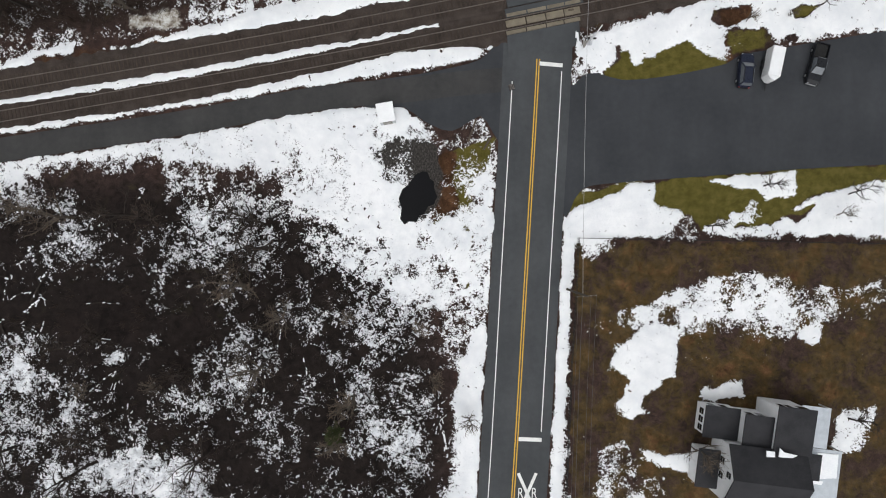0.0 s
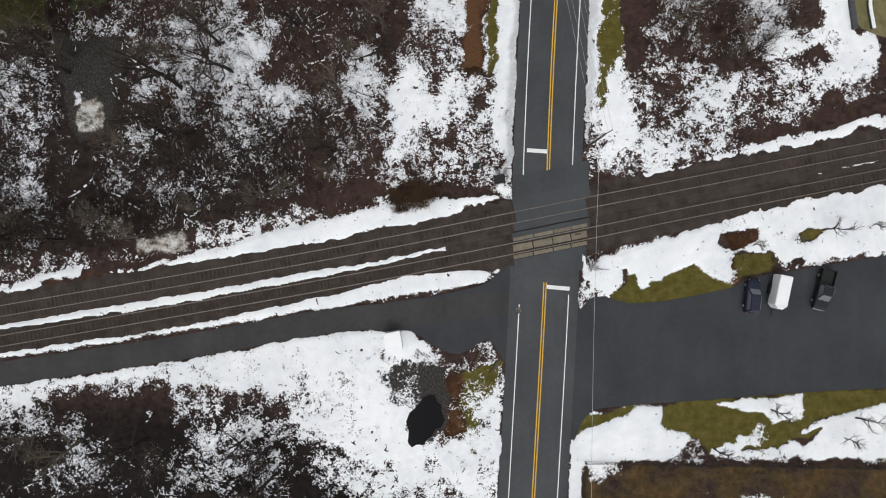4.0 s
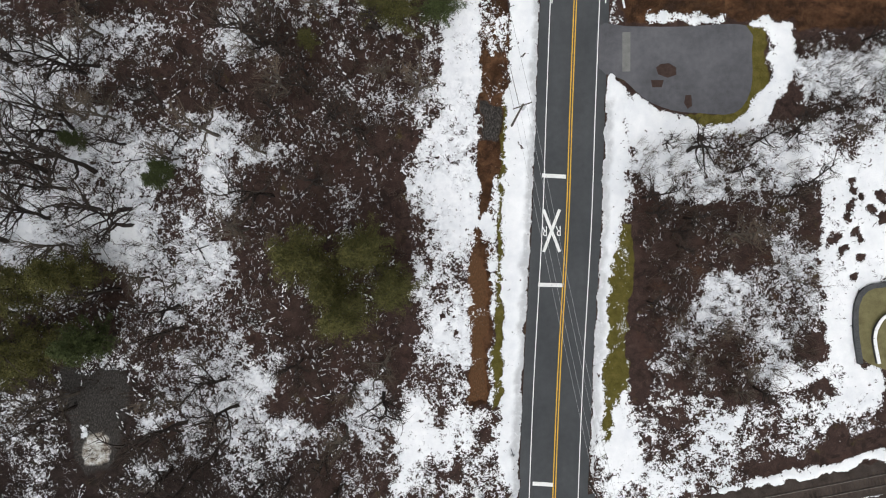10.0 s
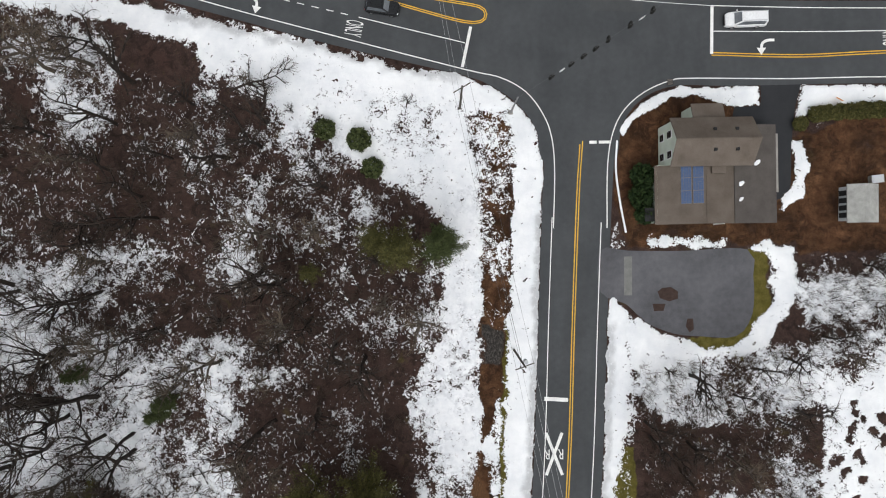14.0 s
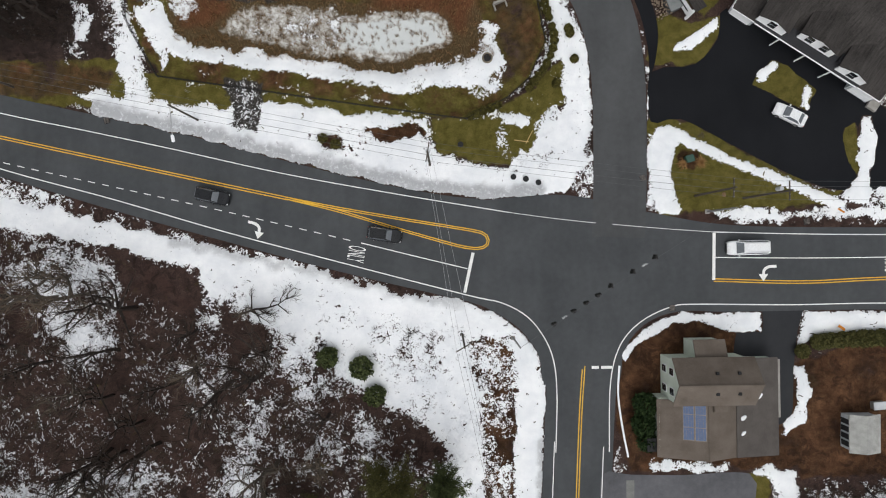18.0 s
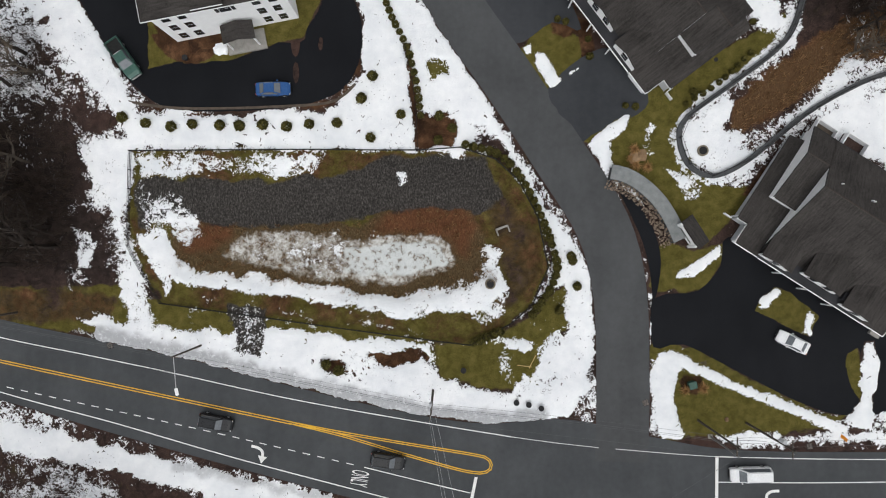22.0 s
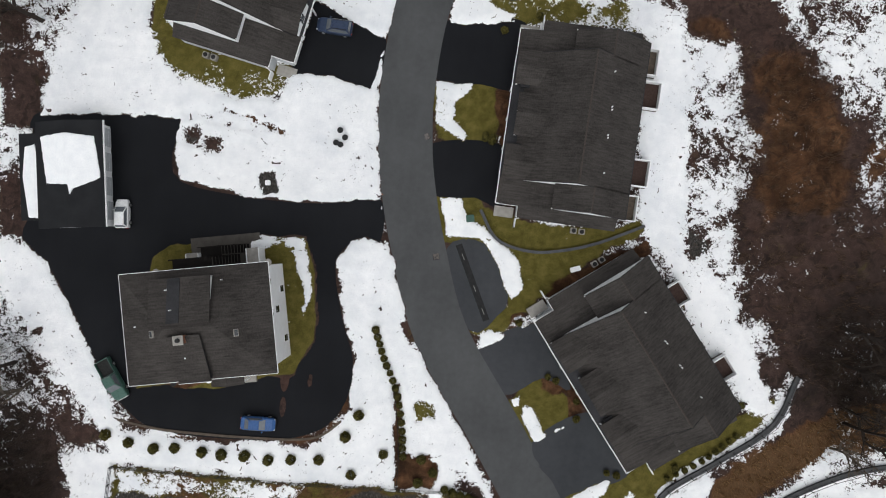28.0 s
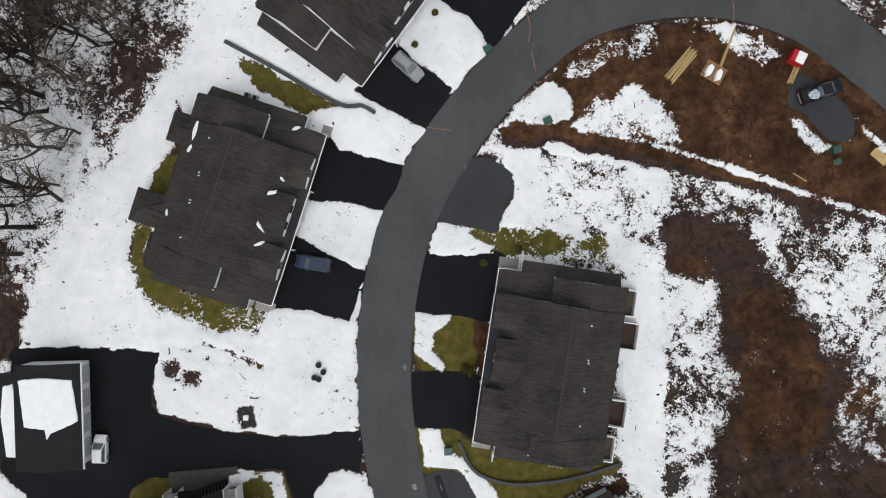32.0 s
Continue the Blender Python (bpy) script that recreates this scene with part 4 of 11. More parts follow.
area("snow", 0.5, [(-63.8, 107.5), (-51.6, 106.8), (-50.6, 103.1), (-63.9, 103.8)], 1.0)
area("snow", 0.58, [(-38.6, 96.1), (-30.0, 97.1), (-30.1, 91.2), (-37.6, 90.2)], 0.8)
area("snow", 0.48, [(-47.2, 87.6), (-32.3, 88.6), (-32.4, 80.1), (-40.9, 80.1)], 1.0)
area("snow", 0.5, [(-30.1, 92.3), (-22.7, 92.2), (-23.2, 90.1), (-30.1, 89.1)], 0.6)
area("snow", 0.84, [(-37.2, 138.6), (-24.0, 136.9), (-8.5, 132.8), (4.0, 131.9), (7.1, 127.2), (3.1, 123.4), (2.9, 99.9), (0.5, 92.0), (-1.8, 99.9), (-0.9, 110.1), (-4.0, 114.1), (-9.4, 118.0), (-16.4, 121.2), (-21.0, 125.9), (-30.3, 130.3), (-35.7, 134.7)], 1.2)
area("snow", 0.97, [(-82.3, 155.4), (-63.0, 147.4), (-43.5, 142.4), (-24.0, 137.6), (-8.5, 133.4), (4.0, 131.9), (9.4, 127.9), (12.1, 120.2), (10.7, 76.1), (7.3, 76.2), (7.3, 107.7), (7.9, 121.0), (5.5, 128.0), (-8.5, 130.1), (-24.0, 134.1), (-39.6, 138.6), (-63.0, 143.2), (-82.5, 150.0)], 0.5)
area("dirt", 0.8, [(1.2, 126.5), (3.9, 127.6), (7.7, 127.2), (7.4, 114.0), (6.8, 98.3), (2.9, 98.3), (4.0, 115.6), (1.6, 121.0)])
area("snow", 0.12, [(1.2, 126.5), (4.3, 127.6), (7.7, 127.2), (7.4, 114.0), (6.8, 98.3), (3.1, 98.3), (4.0, 115.6), (1.6, 121.8)], 0.5)
# basin and its verge
area("snow", 0.14, [(-75.7, 212.0), (-59.9, 211.8), (-54.1, 184.8), (-44.9, 171.0), (-46.8, 164.9), (-78.7, 165.2)], 2.5)
area("grass", 1.0, [(-78.6, 166.0), (-51.4, 166.1), (-45.1, 166.4), (-40.6, 163.2), (-4.2, 158.1), (-3.5, 155.0), (-15.2, 155.1), (-40.0, 158.5), (-51.7, 159.4), (-78.9, 162.1)])
area("snow", 0.08, [(-78.6, 166.0), (-51.4, 166.1), (-45.1, 166.4), (-40.6, 163.2), (-4.2, 158.1), (-3.5, 155.0), (-15.2, 155.1), (-40.0, 158.5), (-51.7, 159.4), (-78.9, 162.1)])
area("snow", 0.88, [(-52.4, 161.4), (-49.2, 162.2), (-44.6, 160.5), (-30.6, 159.2), (-27.5, 160.0), (-16.7, 158.7), (-4.2, 157.2), (-3.5, 154.2), (3.5, 151.0), (6.6, 151.0), (11.3, 154.9), (14.8, 157.9), (14.4, 164.2), (13.3, 168.8), (8.4, 179.7), (5.7, 184.7), (1.5, 188.6), (-1.5, 196.6), (-4.4, 208.0), (-2.1, 208.7), (1.6, 196.5), (5.3, 187.7), (9.5, 180.8), (13.7, 172.7), (17.9, 168.0), (18.7, 161.0), (17.1, 150.9), (14.3, 147.0), (10.4, 146.5), (-1.2, 148.7), (-16.8, 151.2), (-30.0, 155.3), (-40.1, 157.0)], 0.5)
area("snow", 0.97, [(-40.0, 157.6), (-29.9, 156.2), (-16.8, 153.0), (-1.2, 150.5), (11.2, 148.6), (16.7, 154.8), (18.7, 161.0), (17.1, 150.9), (14.3, 147.0), (10.4, 146.5), (-1.2, 148.6), (-16.8, 151.1), (-30.0, 154.9)], 0.4)
area("snow", 0.1, [(-12.8, 156.3), (-5.8, 156.8), (-3.9, 155.0), (-10.5, 154.3)], 0.4)
area("dirt", 0.9, [(-19.8, 156.8), (-5.8, 156.8), (-3.9, 155.0), (-10.5, 153.9), (-18.3, 153.6)])
area("snow", 0.08, [(-19.0, 155.8), (-15.6, 154.8), (-15.8, 153.2), (-18.7, 153.6)], 0.4)
area("grass", 1.0, [(-3.5, 157.4), (2.8, 157.1), (9.0, 160.7), (14.4, 165.3), (14.8, 160.3), (11.3, 154.9), (8.1, 151.0), (3.5, 151.0), (-2.7, 152.7)])
area("snow", 0.1, [(-3.1, 157.2), (2.7, 156.9), (5.9, 157.6), (5.1, 154.5), (6.2, 151.0), (3.5, 150.9), (-2.7, 152.8)], 0.4)
area("snow", 0.12, [(5.9, 158.8), (9.8, 162.3), (14.4, 165.7), (14.4, 160.3), (11.3, 157.2), (9.7, 153.7), (5.8, 154.9)], 0.5)
area("snow", 0.9, [(5.9, 158.2), (10.5, 157.6), (9.7, 156.4), (6.2, 156.9)], 0.4)
area("gravel", 1.0, [(-30.7, 162.5), (-27.1, 162.2), (-27.6, 156.2), (-29.9, 157.0)])
area("snow", 0.14, [(-30.7, 162.5), (-27.1, 162.2), (-27.6, 156.2), (-29.9, 157.0)], 0.4)
area("grass", 0.7, [(-48.6, 175.0), (-47.1, 175.8), (-45.3, 173.5), (-45.7, 167.2), (-47.2, 166.9), (-48.9, 168.5)], 0.4)
area("snow", 0.12, [(-48.6, 175.0), (-47.1, 175.8), (-45.5, 173.5), (-45.8, 167.3), (-47.2, 166.9), (-48.9, 168.5)], 0.4)
BASIN = [(-43.9, 184.1), (-5.1, 183.9), (0.3, 184.2), (5.0, 182.6), (8.1, 179.7), (10.7, 174.7), (12.1, 167.8), (10.0, 162.9), (7.0, 160.2), (1.3, 157.3), (-2.6, 157.8), (-16.4, 159.8), (-26.8, 161.4), (-40.8, 163.5), (-44.0, 169.4), (-44.9, 171.5)]
area("dirt", 0.5, BASIN)
area("grass", 0.42, BASIN)
area("snow", 0.05, BASIN, 0.3)
area("gravel", 1.0, [(-43.6, 180.6), (-23.8, 180.0), (-17.7, 180.5), (-8.5, 183.3), (3.8, 182.8), (6.0, 177.4), (2.2, 174.8), (-8.7, 175.9), (-16.5, 174.2), (-30.5, 173.6), (-37.8, 175.2), (-43.6, 173.7)], 0.8)
area("reed", 1.0, [(-39.4, 174.1), (-30.4, 174.0), (-14.9, 174.2), (-7.2, 176.2), (1.4, 175.6), (3.7, 171.3), (5.2, 165.8), (-8.9, 163.2), (-24.5, 165.7), (-36.0, 167.8), (-39.0, 168.7)], 1.0)
area("ice", 0.85, [(-29.7, 173.0), (-25.8, 173.5), (-8.8, 171.8), (-2.5, 172.1), (-1.0, 168.6), (-7.3, 166.3), (-16.7, 166.0), (-26.7, 168.3), (-32.2, 169.7)], 1.6)
area("snow", 0.45, [(-25.8, 173.2), (-8.8, 171.8), (-2.5, 171.7), (-1.4, 169.0), (-8.9, 166.7), (-19.7, 167.6), (-28.2, 170.1)], 1.5)
area("snow", 0.86, [(-16.6, 171.1), (-8.8, 171.4), (-2.1, 171.7), (-1.4, 168.8), (-8.8, 167.5), (-15.1, 168.4)], 1.6)
area("snow", 0.66, [(-39.7, 168.7), (-32.2, 167.0), (-24.5, 164.6), (-8.9, 163.5), (1.3, 166.6), (3.9, 171.3), (5.9, 170.9), (6.3, 161.1), (-1.1, 158.9), (-15.1, 160.0), (-28.2, 163.1), (-38.2, 164.8)], 0.7)
area("snow", 0.68, [(-43.3, 183.6), (-18.0, 183.3), (-18.4, 181.4), (-22.2, 180.3), (-31.4, 181.2), (-42.9, 180.3)], 0.6)
area("snow", 0.5, [(-43.3, 179.4), (-36.9, 177.8), (-35.9, 172.5), (-39.7, 166.3), (-43.4, 171.0)], 1.0)
area("snow", 0.85, [(-44.0, 172.6), (-37.3, 172.9), (-38.2, 169.4), (-39.0, 164.8), (-40.5, 164.8)], 0.6)
area("snow", 0.75, [(-8.6, 181.4), (-6.9, 181.4), (-7.1, 179.1), (-8.2, 179.1)], 0.3)
area("snow", 0.03, [(-39.5, 173.7), (-36.0, 170.9), (-36.4, 168.2), (-39.0, 169.8)], 0.5)
area("grass", 0.6, [(-38.2, 165.9), (-25.9, 163.1), (-13.5, 160.6), (-14.3, 159.4), (-30.6, 161.6), (-39.8, 163.6)])
# estate, west side
area("snow", 0.97, [(-64.0, 215.1), (-59.5, 212.8), (-55.0, 212.0), (-46.3, 198.4), (-42.9, 189.2), (-16.4, 188.8), (-12.5, 194.9), (-12.4, 201.7), (-16.0, 213.1), (-16.7, 216.8), (-7.7, 217.3), (-3.3, 202.4), (3.4, 188.5), (1.1, 183.1), (-5.5, 183.8), (-43.8, 184.5), (-46.1, 169.0), (-48.3, 173.8), (-51.0, 179.3), (-52.0, 189.3), (-56.9, 198.5), (-61.2, 206.1)], 0.9)
area("snow", 0.55, [(-67.0, 216.7), (-58.8, 212.0), (-56.8, 199.2), (-51.2, 189.3), (-51.2, 176.9), (-57.6, 184.8), (-67.4, 200.1)], 3)
area("snow", 0.85, [(-53.3, 179.3), (-47.2, 178.5), (-42.5, 165.8), (-41.4, 154.6), (-45.3, 155.4), (-46.8, 166.6), (-51.5, 171.4)], 0.8)
area("snow", 0.95, [(-57.7, 254.5), (-12.2, 259.0), (-11.7, 244.6), (-12.6, 237.6), (-12.1, 230.8), (-10.9, 222.5), (-20.8, 220.8), (-29.1, 221.6), (-38.3, 222.3), (-39.7, 229.7), (-48.8, 230.0), (-59.1, 227.6), (-66.8, 228.8), (-60.3, 240.7)], 1.5)
area("snow", 0.56, [(-75.9, 285.5), (-38.9, 285.8), (-43.6, 271.1), (-49.2, 258.5), (-52.7, 246.9), (-57.1, 236.6), (-71.2, 233.0)], 2)
area("snow", 0.95, [(-64.5, 235.2), (-55.4, 234.5), (-47.6, 248.8), (-46.4, 260.3), (-38.3, 270.8), (-32.9, 286.3), (10.2, 294.8), (6.1, 281.5), (-5.3, 264.3), (-12.1, 238.4), (-10.5, 221.7), (-28.4, 220.4), (-38.4, 222.5), (-39.8, 229.9), (-63.9, 227.7)], 1.5)
area("snow", 0.96, [(-63.2, 213.3), (-56.4, 213.9), (-52.9, 208.2), (-46.1, 198.2), (-50.2, 188.6), (-58.3, 198.6)], 1.0)
area("dirt", 0.6, [(-13.2, 201.0), (-12.4, 201.0), (-12.5, 194.9), (-16.4, 189.6), (-37.6, 188.4), (-44.3, 190.4), (-44.3, 191.1), (-36.8, 189.7), (-22.4, 189.5), (-15.6, 191.9)], 0.4)
area("snow", 0.25, [(-13.2, 199.4), (-12.5, 199.4), (-12.7, 194.9), (-16.4, 189.6), (-37.6, 188.5), (-37.5, 189.1), (-22.4, 189.3), (-15.6, 191.7)], 0.3)
area("grass", 1.0, [(-4.1, 196.7), (-1.1, 196.6), (-0.7, 193.9), (-4.2, 193.4)])
area("snow", 0.1, [(-4.0, 196.4), (-1.5, 196.4), (-0.9, 193.9), (-4.0, 193.6)], 0.4)
area("dirt", 0.9, [(-6.2, 189.4), (0.4, 188.5), (-0.1, 184.3), (-5.5, 184.3)])
area("snow", 0.06, [(-5.8, 189.2), (-1.2, 188.7), (-0.1, 186.2), (-0.5, 184.5), (-5.5, 184.3)], 0.4)
area("dirt", 0.8, [(-7.6, 199.4), (-6.0, 199.4), (-5.0, 188.6), (-5.7, 184.0), (-6.2, 189.4)], 0.3)
area("snow", 0.1, [(-7.3, 198.6), (-6.3, 198.6), (-5.2, 188.6), (-5.7, 184.0), (-6.1, 189.4)], 0.25)
area("grass", 1.0, [(-43.1, 243.7), (-23.9, 239.3), (-25.1, 235.9), (-29.6, 235.1), (-32.6, 235.6), (-37.9, 235.9), (-42.1, 240.8)])
area("snow", 0.35, [(-42.7, 243.0), (-33.0, 240.1), (-23.9, 239.0), (-25.8, 235.4), (-29.5, 234.9), (-32.6, 235.2), (-38.7, 236.6)], 1.2)
area("snow", 0.05, [(-42.7, 243.0), (-33.0, 240.4), (-25.4, 239.1), (-26.0, 237.8), (-32.8, 238.0), (-38.9, 238.4)], 0.6)
area("grass", 1.0, [(-43.2, 242.5), (-37.7, 240.3), (-26.2, 238.4), (-26.7, 234.9), (-31.2, 235.3), (-37.4, 236.2), (-41.5, 239.6)])
area("snow", 0.25, [(-42.8, 241.7), (-37.7, 240.3), (-27.0, 238.1), (-26.7, 234.9), (-31.2, 234.9), (-37.4, 236.6)], 1.0)
area("snow", 0.15, [(-43.1, 249.3), (-39.3, 257.9), (-38.5, 264.8), (-36.9, 255.9), (-41.3, 246.4), (-41.7, 241.8), (-43.7, 243.9)], 0.6)
area("grass", 1.0, [(-43.2, 241.7), (-43.2, 250.0), (-40.1, 257.8), (-37.9, 258.0), (-40.6, 246.5), (-40.9, 241.9)])
area("grass", 1.0, [(-32.8, 272.4), (-20.4, 264.9), (-17.5, 265.3), (-20.5, 265.7), (-30.1, 272.3)], 0.4)
area("grass", 1.0, [(-31.9, 271.7), (-27.7, 271.0), (-20.7, 267.9), (-14.6, 266.4), (-21.8, 264.4), (-29.7, 267.8)])
area("snow", 0.08, [(-31.1, 271.1), (-27.7, 270.9), (-20.6, 267.5), (-16.8, 266.1), (-21.9, 264.8), (-29.7, 268.0)], 0.5)
area("snow", 0.93, [(-33.2, 273.1), (-31.3, 273.3), (-25.4, 270.5), (-17.6, 267.1), (-17.5, 266.2), (-25.3, 269.0)], 0.3)
area("gravel", 0.8, [(-37.4, 229.9), (-35.8, 229.3), (-36.1, 228.1), (-37.7, 228.7)], 0.4)
for _c in ([(-36.6, 229.4), (-33.8, 228.0)]):
    area("snow", 0.2, [(_c[0] - 1, _c[1] - 1), (_c[0] + 1, _c[1] - 1), (_c[0] + 1, _c[1] + 1), (_c[0] - 1, _c[1] + 1)], 0.8)
area("gravel", 0.8, [(-27.6, 225.1), (-25.0, 225.7), (-24.3, 222.4), (-26.5, 221.8)], 0.4)
area("snow", 0.05, [(-27.2, 224.9), (-25.3, 225.5), (-24.6, 222.7), (-26.4, 222.2)], 0.2)
area("snow", 0.3, [(-37.6, 232.5), (-30.8, 232.0), (-23.1, 230.8), (-29.2, 231.0), (-35.3, 231.2)], 1.0)
# estate, east side
area("grass", 1.0, [(26.0, 156.7), (27.1, 157.8), (32.2, 156.6), (39.2, 152.6), (47.6, 148.3), (53.0, 146.7), (51.5, 145.1), (37.6, 144.5), (27.5, 143.8)])
area("snow", 0.06, [(26.0, 156.7), (27.1, 157.8), (32.2, 156.6), (39.2, 152.6), (47.6, 148.3), (53.0, 146.7), (56.1, 145.1), (56.1, 142.7), (37.5, 142.9), (27.5, 143.0)])
area("snow", 0.95, [(26.1, 153.2), (27.5, 155.9), (29.5, 156.1), (31.0, 154.3), (29.9, 153.1), (29.1, 150.0), (30.6, 144.5), (29.8, 143.4), (27.5, 143.8)], 0.3)
strip("snow", 0.92, [(29.9, 155.1), (35.3, 152.3), (43.8, 148.7), (53.0, 144.7)], 0.75, 0.3)
area("snow", 0.7, [(33.7, 144.9), (45.3, 144.4), (58.3, 144.7), (68.5, 144.6), (68.5, 143.0), (58.3, 143.1), (37.5, 142.9)], 0.4)
area("snow", 0.95, [(53.0, 145.9), (54.6, 149.8), (55.4, 152.9), (53.1, 152.9), (53.1, 154.4), (55.3, 156.8), (57.7, 155.2), (57.3, 149.7), (56.1, 145.1)], 0.3)
area("grass", 1.0, [(25.9, 164.8), (27.0, 171.0), (28.9, 171.0), (32.0, 170.2), (36.2, 170.9), (35.5, 167.8), (32.5, 164.4)])
area("grass", 1.0, [(16.7, 184.9), (21.9, 190.7), (28.5, 192.0), (33.7, 195.6), (44.2, 201.4), (44.2, 198.5), (30.8, 189.0), (29.0, 185.3), (34.0, 179.3), (39.4, 178.4), (38.0, 174.7), (33.5, 170.9), (27.3, 174.8), (22.7, 180.2)])
area("snow", 0.05, [(16.7, 184.9), (21.9, 190.7), (28.5, 192.0), (33.7, 195.6), (44.2, 201.4), (44.2, 198.5), (30.8, 189.0), (29.0, 185.3), (34.0, 179.3), (39.4, 178.4), (36.2, 170.9), (35.5, 167.8), (32.5, 164.4), (25.9, 164.5), (27.0, 171.0), (22.7, 180.2)], 0.5)
area("snow", 0.92, [(29.4, 166.0), (29.7, 167.1), (32.8, 169.0), (35.4, 170.7), (35.4, 169.0), (32.1, 166.3)], 0.3)
area("snow", 0.95, [(17.3, 184.1), (21.9, 189.2), (23.2, 189.1), (22.6, 186.5), (20.1, 184.4), (20.8, 181.7), (19.0, 180.6), (17.5, 181.8)], 0.3)
area("snow", 0.7, [(27.2, 180.9), (31.8, 180.0), (32.6, 177.8), (30.7, 176.7), (28.8, 178.6)], 0.5)
area("snow", 0.6, [(24.8, 186.9), (26.3, 186.8), (26.3, 182.4), (25.3, 182.4)], 0.4)
area("snow", 0.6, [(44.4, 188.1), (51.7, 195.4), (56.7, 195.3), (66.6, 194.5), (66.7, 192.3), (56.8, 191.6), (46.0, 185.1), (37.1, 180.0), (34.0, 179.3), (30.2, 181.6), (29.4, 184.6), (36.8, 191.9), (43.4, 197.0), (43.5, 194.0), (36.9, 184.5)], 0.5)
area("snow", 0.93, [(29.8, 185.7), (35.3, 191.2), (36.8, 188.9), (35.4, 186.0), (38.4, 184.8), (34.7, 181.5), (31.7, 181.5), (29.8, 183.4)], 0.5)
area("reed", 0.9, [(36.2, 186.0), (36.8, 189.7), (44.2, 196.2), (53.1, 201.3), (66.5, 202.6), (66.6, 195.9), (51.7, 194.7), (44.3, 188.8), (37.7, 185.2)], 0.8)
area("snow", 0.06, [(36.2, 186.0), (36.8, 188.9), (44.2, 195.9), (45.7, 202.9), (66.5, 204.1), (66.6, 195.9), (51.7, 195.0), (44.3, 188.8), (37.7, 185.6)], 0.8)
area("snow", 0.95, [(43.7, 183.6), (48.1, 187.3), (56.9, 190.9), (66.7, 192.3), (67.3, 180.4), (53.6, 182.0), (49.0, 185.1)], 0.6)
area("grass", 1.0, [(8.1, 197.2), (12.3, 200.9), (18.2, 197.6), (18.6, 195.3), (13.0, 190.7)])
area("snow", 0.06, [(8.1, 197.2), (12.3, 200.9), (19.0, 197.5), (18.6, 195.3), (13.0, 190.7)], 0.3)
area("snow", 0.95, [(10.6, 196.8), (11.9, 196.8), (12.7, 195.2), (14.5, 192.9), (13.0, 191.4), (10.8, 194.5)], 0.25)
area("grass", 1.0, [(-5.5, 239.1), (3.3, 239.9), (4.0, 231.5), (-4.4, 231.5)])
area("grass", 1.0, [(-3.8, 224.3), (2.3, 224.5), (6.7, 218.0), (11.2, 210.7), (7.7, 207.3), (4.0, 205.4), (2.4, 206.1), (7.4, 210.0), (3.3, 218.3), (-2.5, 217.9)])
area("grass", 1.0, [(2.8, 223.0), (9.5, 221.7), (19.9, 221.8), (25.5, 224.1), (26.1, 222.3), (18.7, 218.3), (11.8, 212.3), (7.4, 210.4), (6.7, 218.0)])
area("snow", 0.04, [(-5.5, 239.1), (3.3, 239.9), (4.0, 231.5), (-4.4, 231.5)], 0.3)
area("snow", 0.05, [(-3.8, 224.3), (2.3, 224.5), (9.5, 221.7), (19.9, 221.8), (25.9, 224.5), (26.1, 222.3), (18.7, 218.3), (11.8, 212.3), (11.2, 210.3), (7.7, 207.3), (4.0, 205.4), (2.4, 206.1), (7.4, 210.0), (3.3, 218.3), (-2.5, 217.9)], 0.4)
area("snow", 0.95, [(-5.3, 239.5), (-2.5, 240.0), (0.2, 239.6), (-0.4, 238.4), (-2.0, 237.1), (-2.0, 234.8), (0.1, 232.7), (-0.6, 231.9), (-4.8, 234.2)], 0.25)
area("snow", 0.95, [(-3.0, 224.0), (-0.3, 224.2), (1.5, 221.0), (3.4, 220.7), (8.0, 216.5), (9.1, 212.8), (7.7, 211.2), (5.4, 215.6), (3.2, 218.8), (-1.8, 218.8)], 0.25)
area("snow", 0.85, [(3.5, 206.6), (7.4, 206.5), (5.6, 204.7), (4.1, 204.3)], 0.3)
area("snow", 0.9, [(-4.2, 255.3), (-0.4, 255.6), (2.9, 248.6), (1.8, 247.4), (-2.9, 248.5)], 0.3)
area("grass", 0.8, [(1.4, 252.7), (11.2, 253.5), (9.3, 249.2), (4.0, 248.3)])
area("snow", 0.3, [(2.4, 249.7), (11.2, 253.5), (18.9, 250.1), (9.3, 249.6)], 0.8)
area("snow", 0.93, [(11.2, 254.3), (24.1, 257.0), (27.7, 249.8), (29.1, 230.4), (29.4, 223.0), (36.9, 213.9), (41.1, 205.2), (43.6, 198.7), (40.7, 198.4), (36.3, 204.8), (25.9, 220.0), (23.3, 223.9), (22.7, 247.9)], 0.7)
area("snow", 0.57, [(27.5, 248.3), (34.7, 246.7), (36.9, 222.1), (36.8, 214.6), (29.9, 221.5)], 1.2)
area("grass", 0.6, [(23.9, 226.2), (25.6, 227.9), (26.0, 222.7), (23.5, 222.4)])
area("snow", 0.2, [(22.8, 238.2), (24.3, 238.3), (24.6, 234.6), (23.1, 234.4)], 0.5)
area("gravel", 0.8, [(29.0, 222.9), (32.5, 221.7), (33.4, 219.6), (30.5, 218.9)], 0.8)
area("snow", 0.25, [(29.0, 222.9), (32.5, 221.7), (33.4, 219.6), (30.5, 218.9)], 0.8)
area("dirt", 0.6, [(26.4, 254.6), (36.8, 256.2), (42.8, 247.4), (46.5, 240.3), (56.4, 235.9), (66.5, 233.1), (69.2, 204.8), (44.6, 203.9), (39.6, 217.1), (36.4, 227.3), (36.7, 236.4), (35.2, 244.5), (30.9, 247.1), (27.8, 248.3)], 1.5)
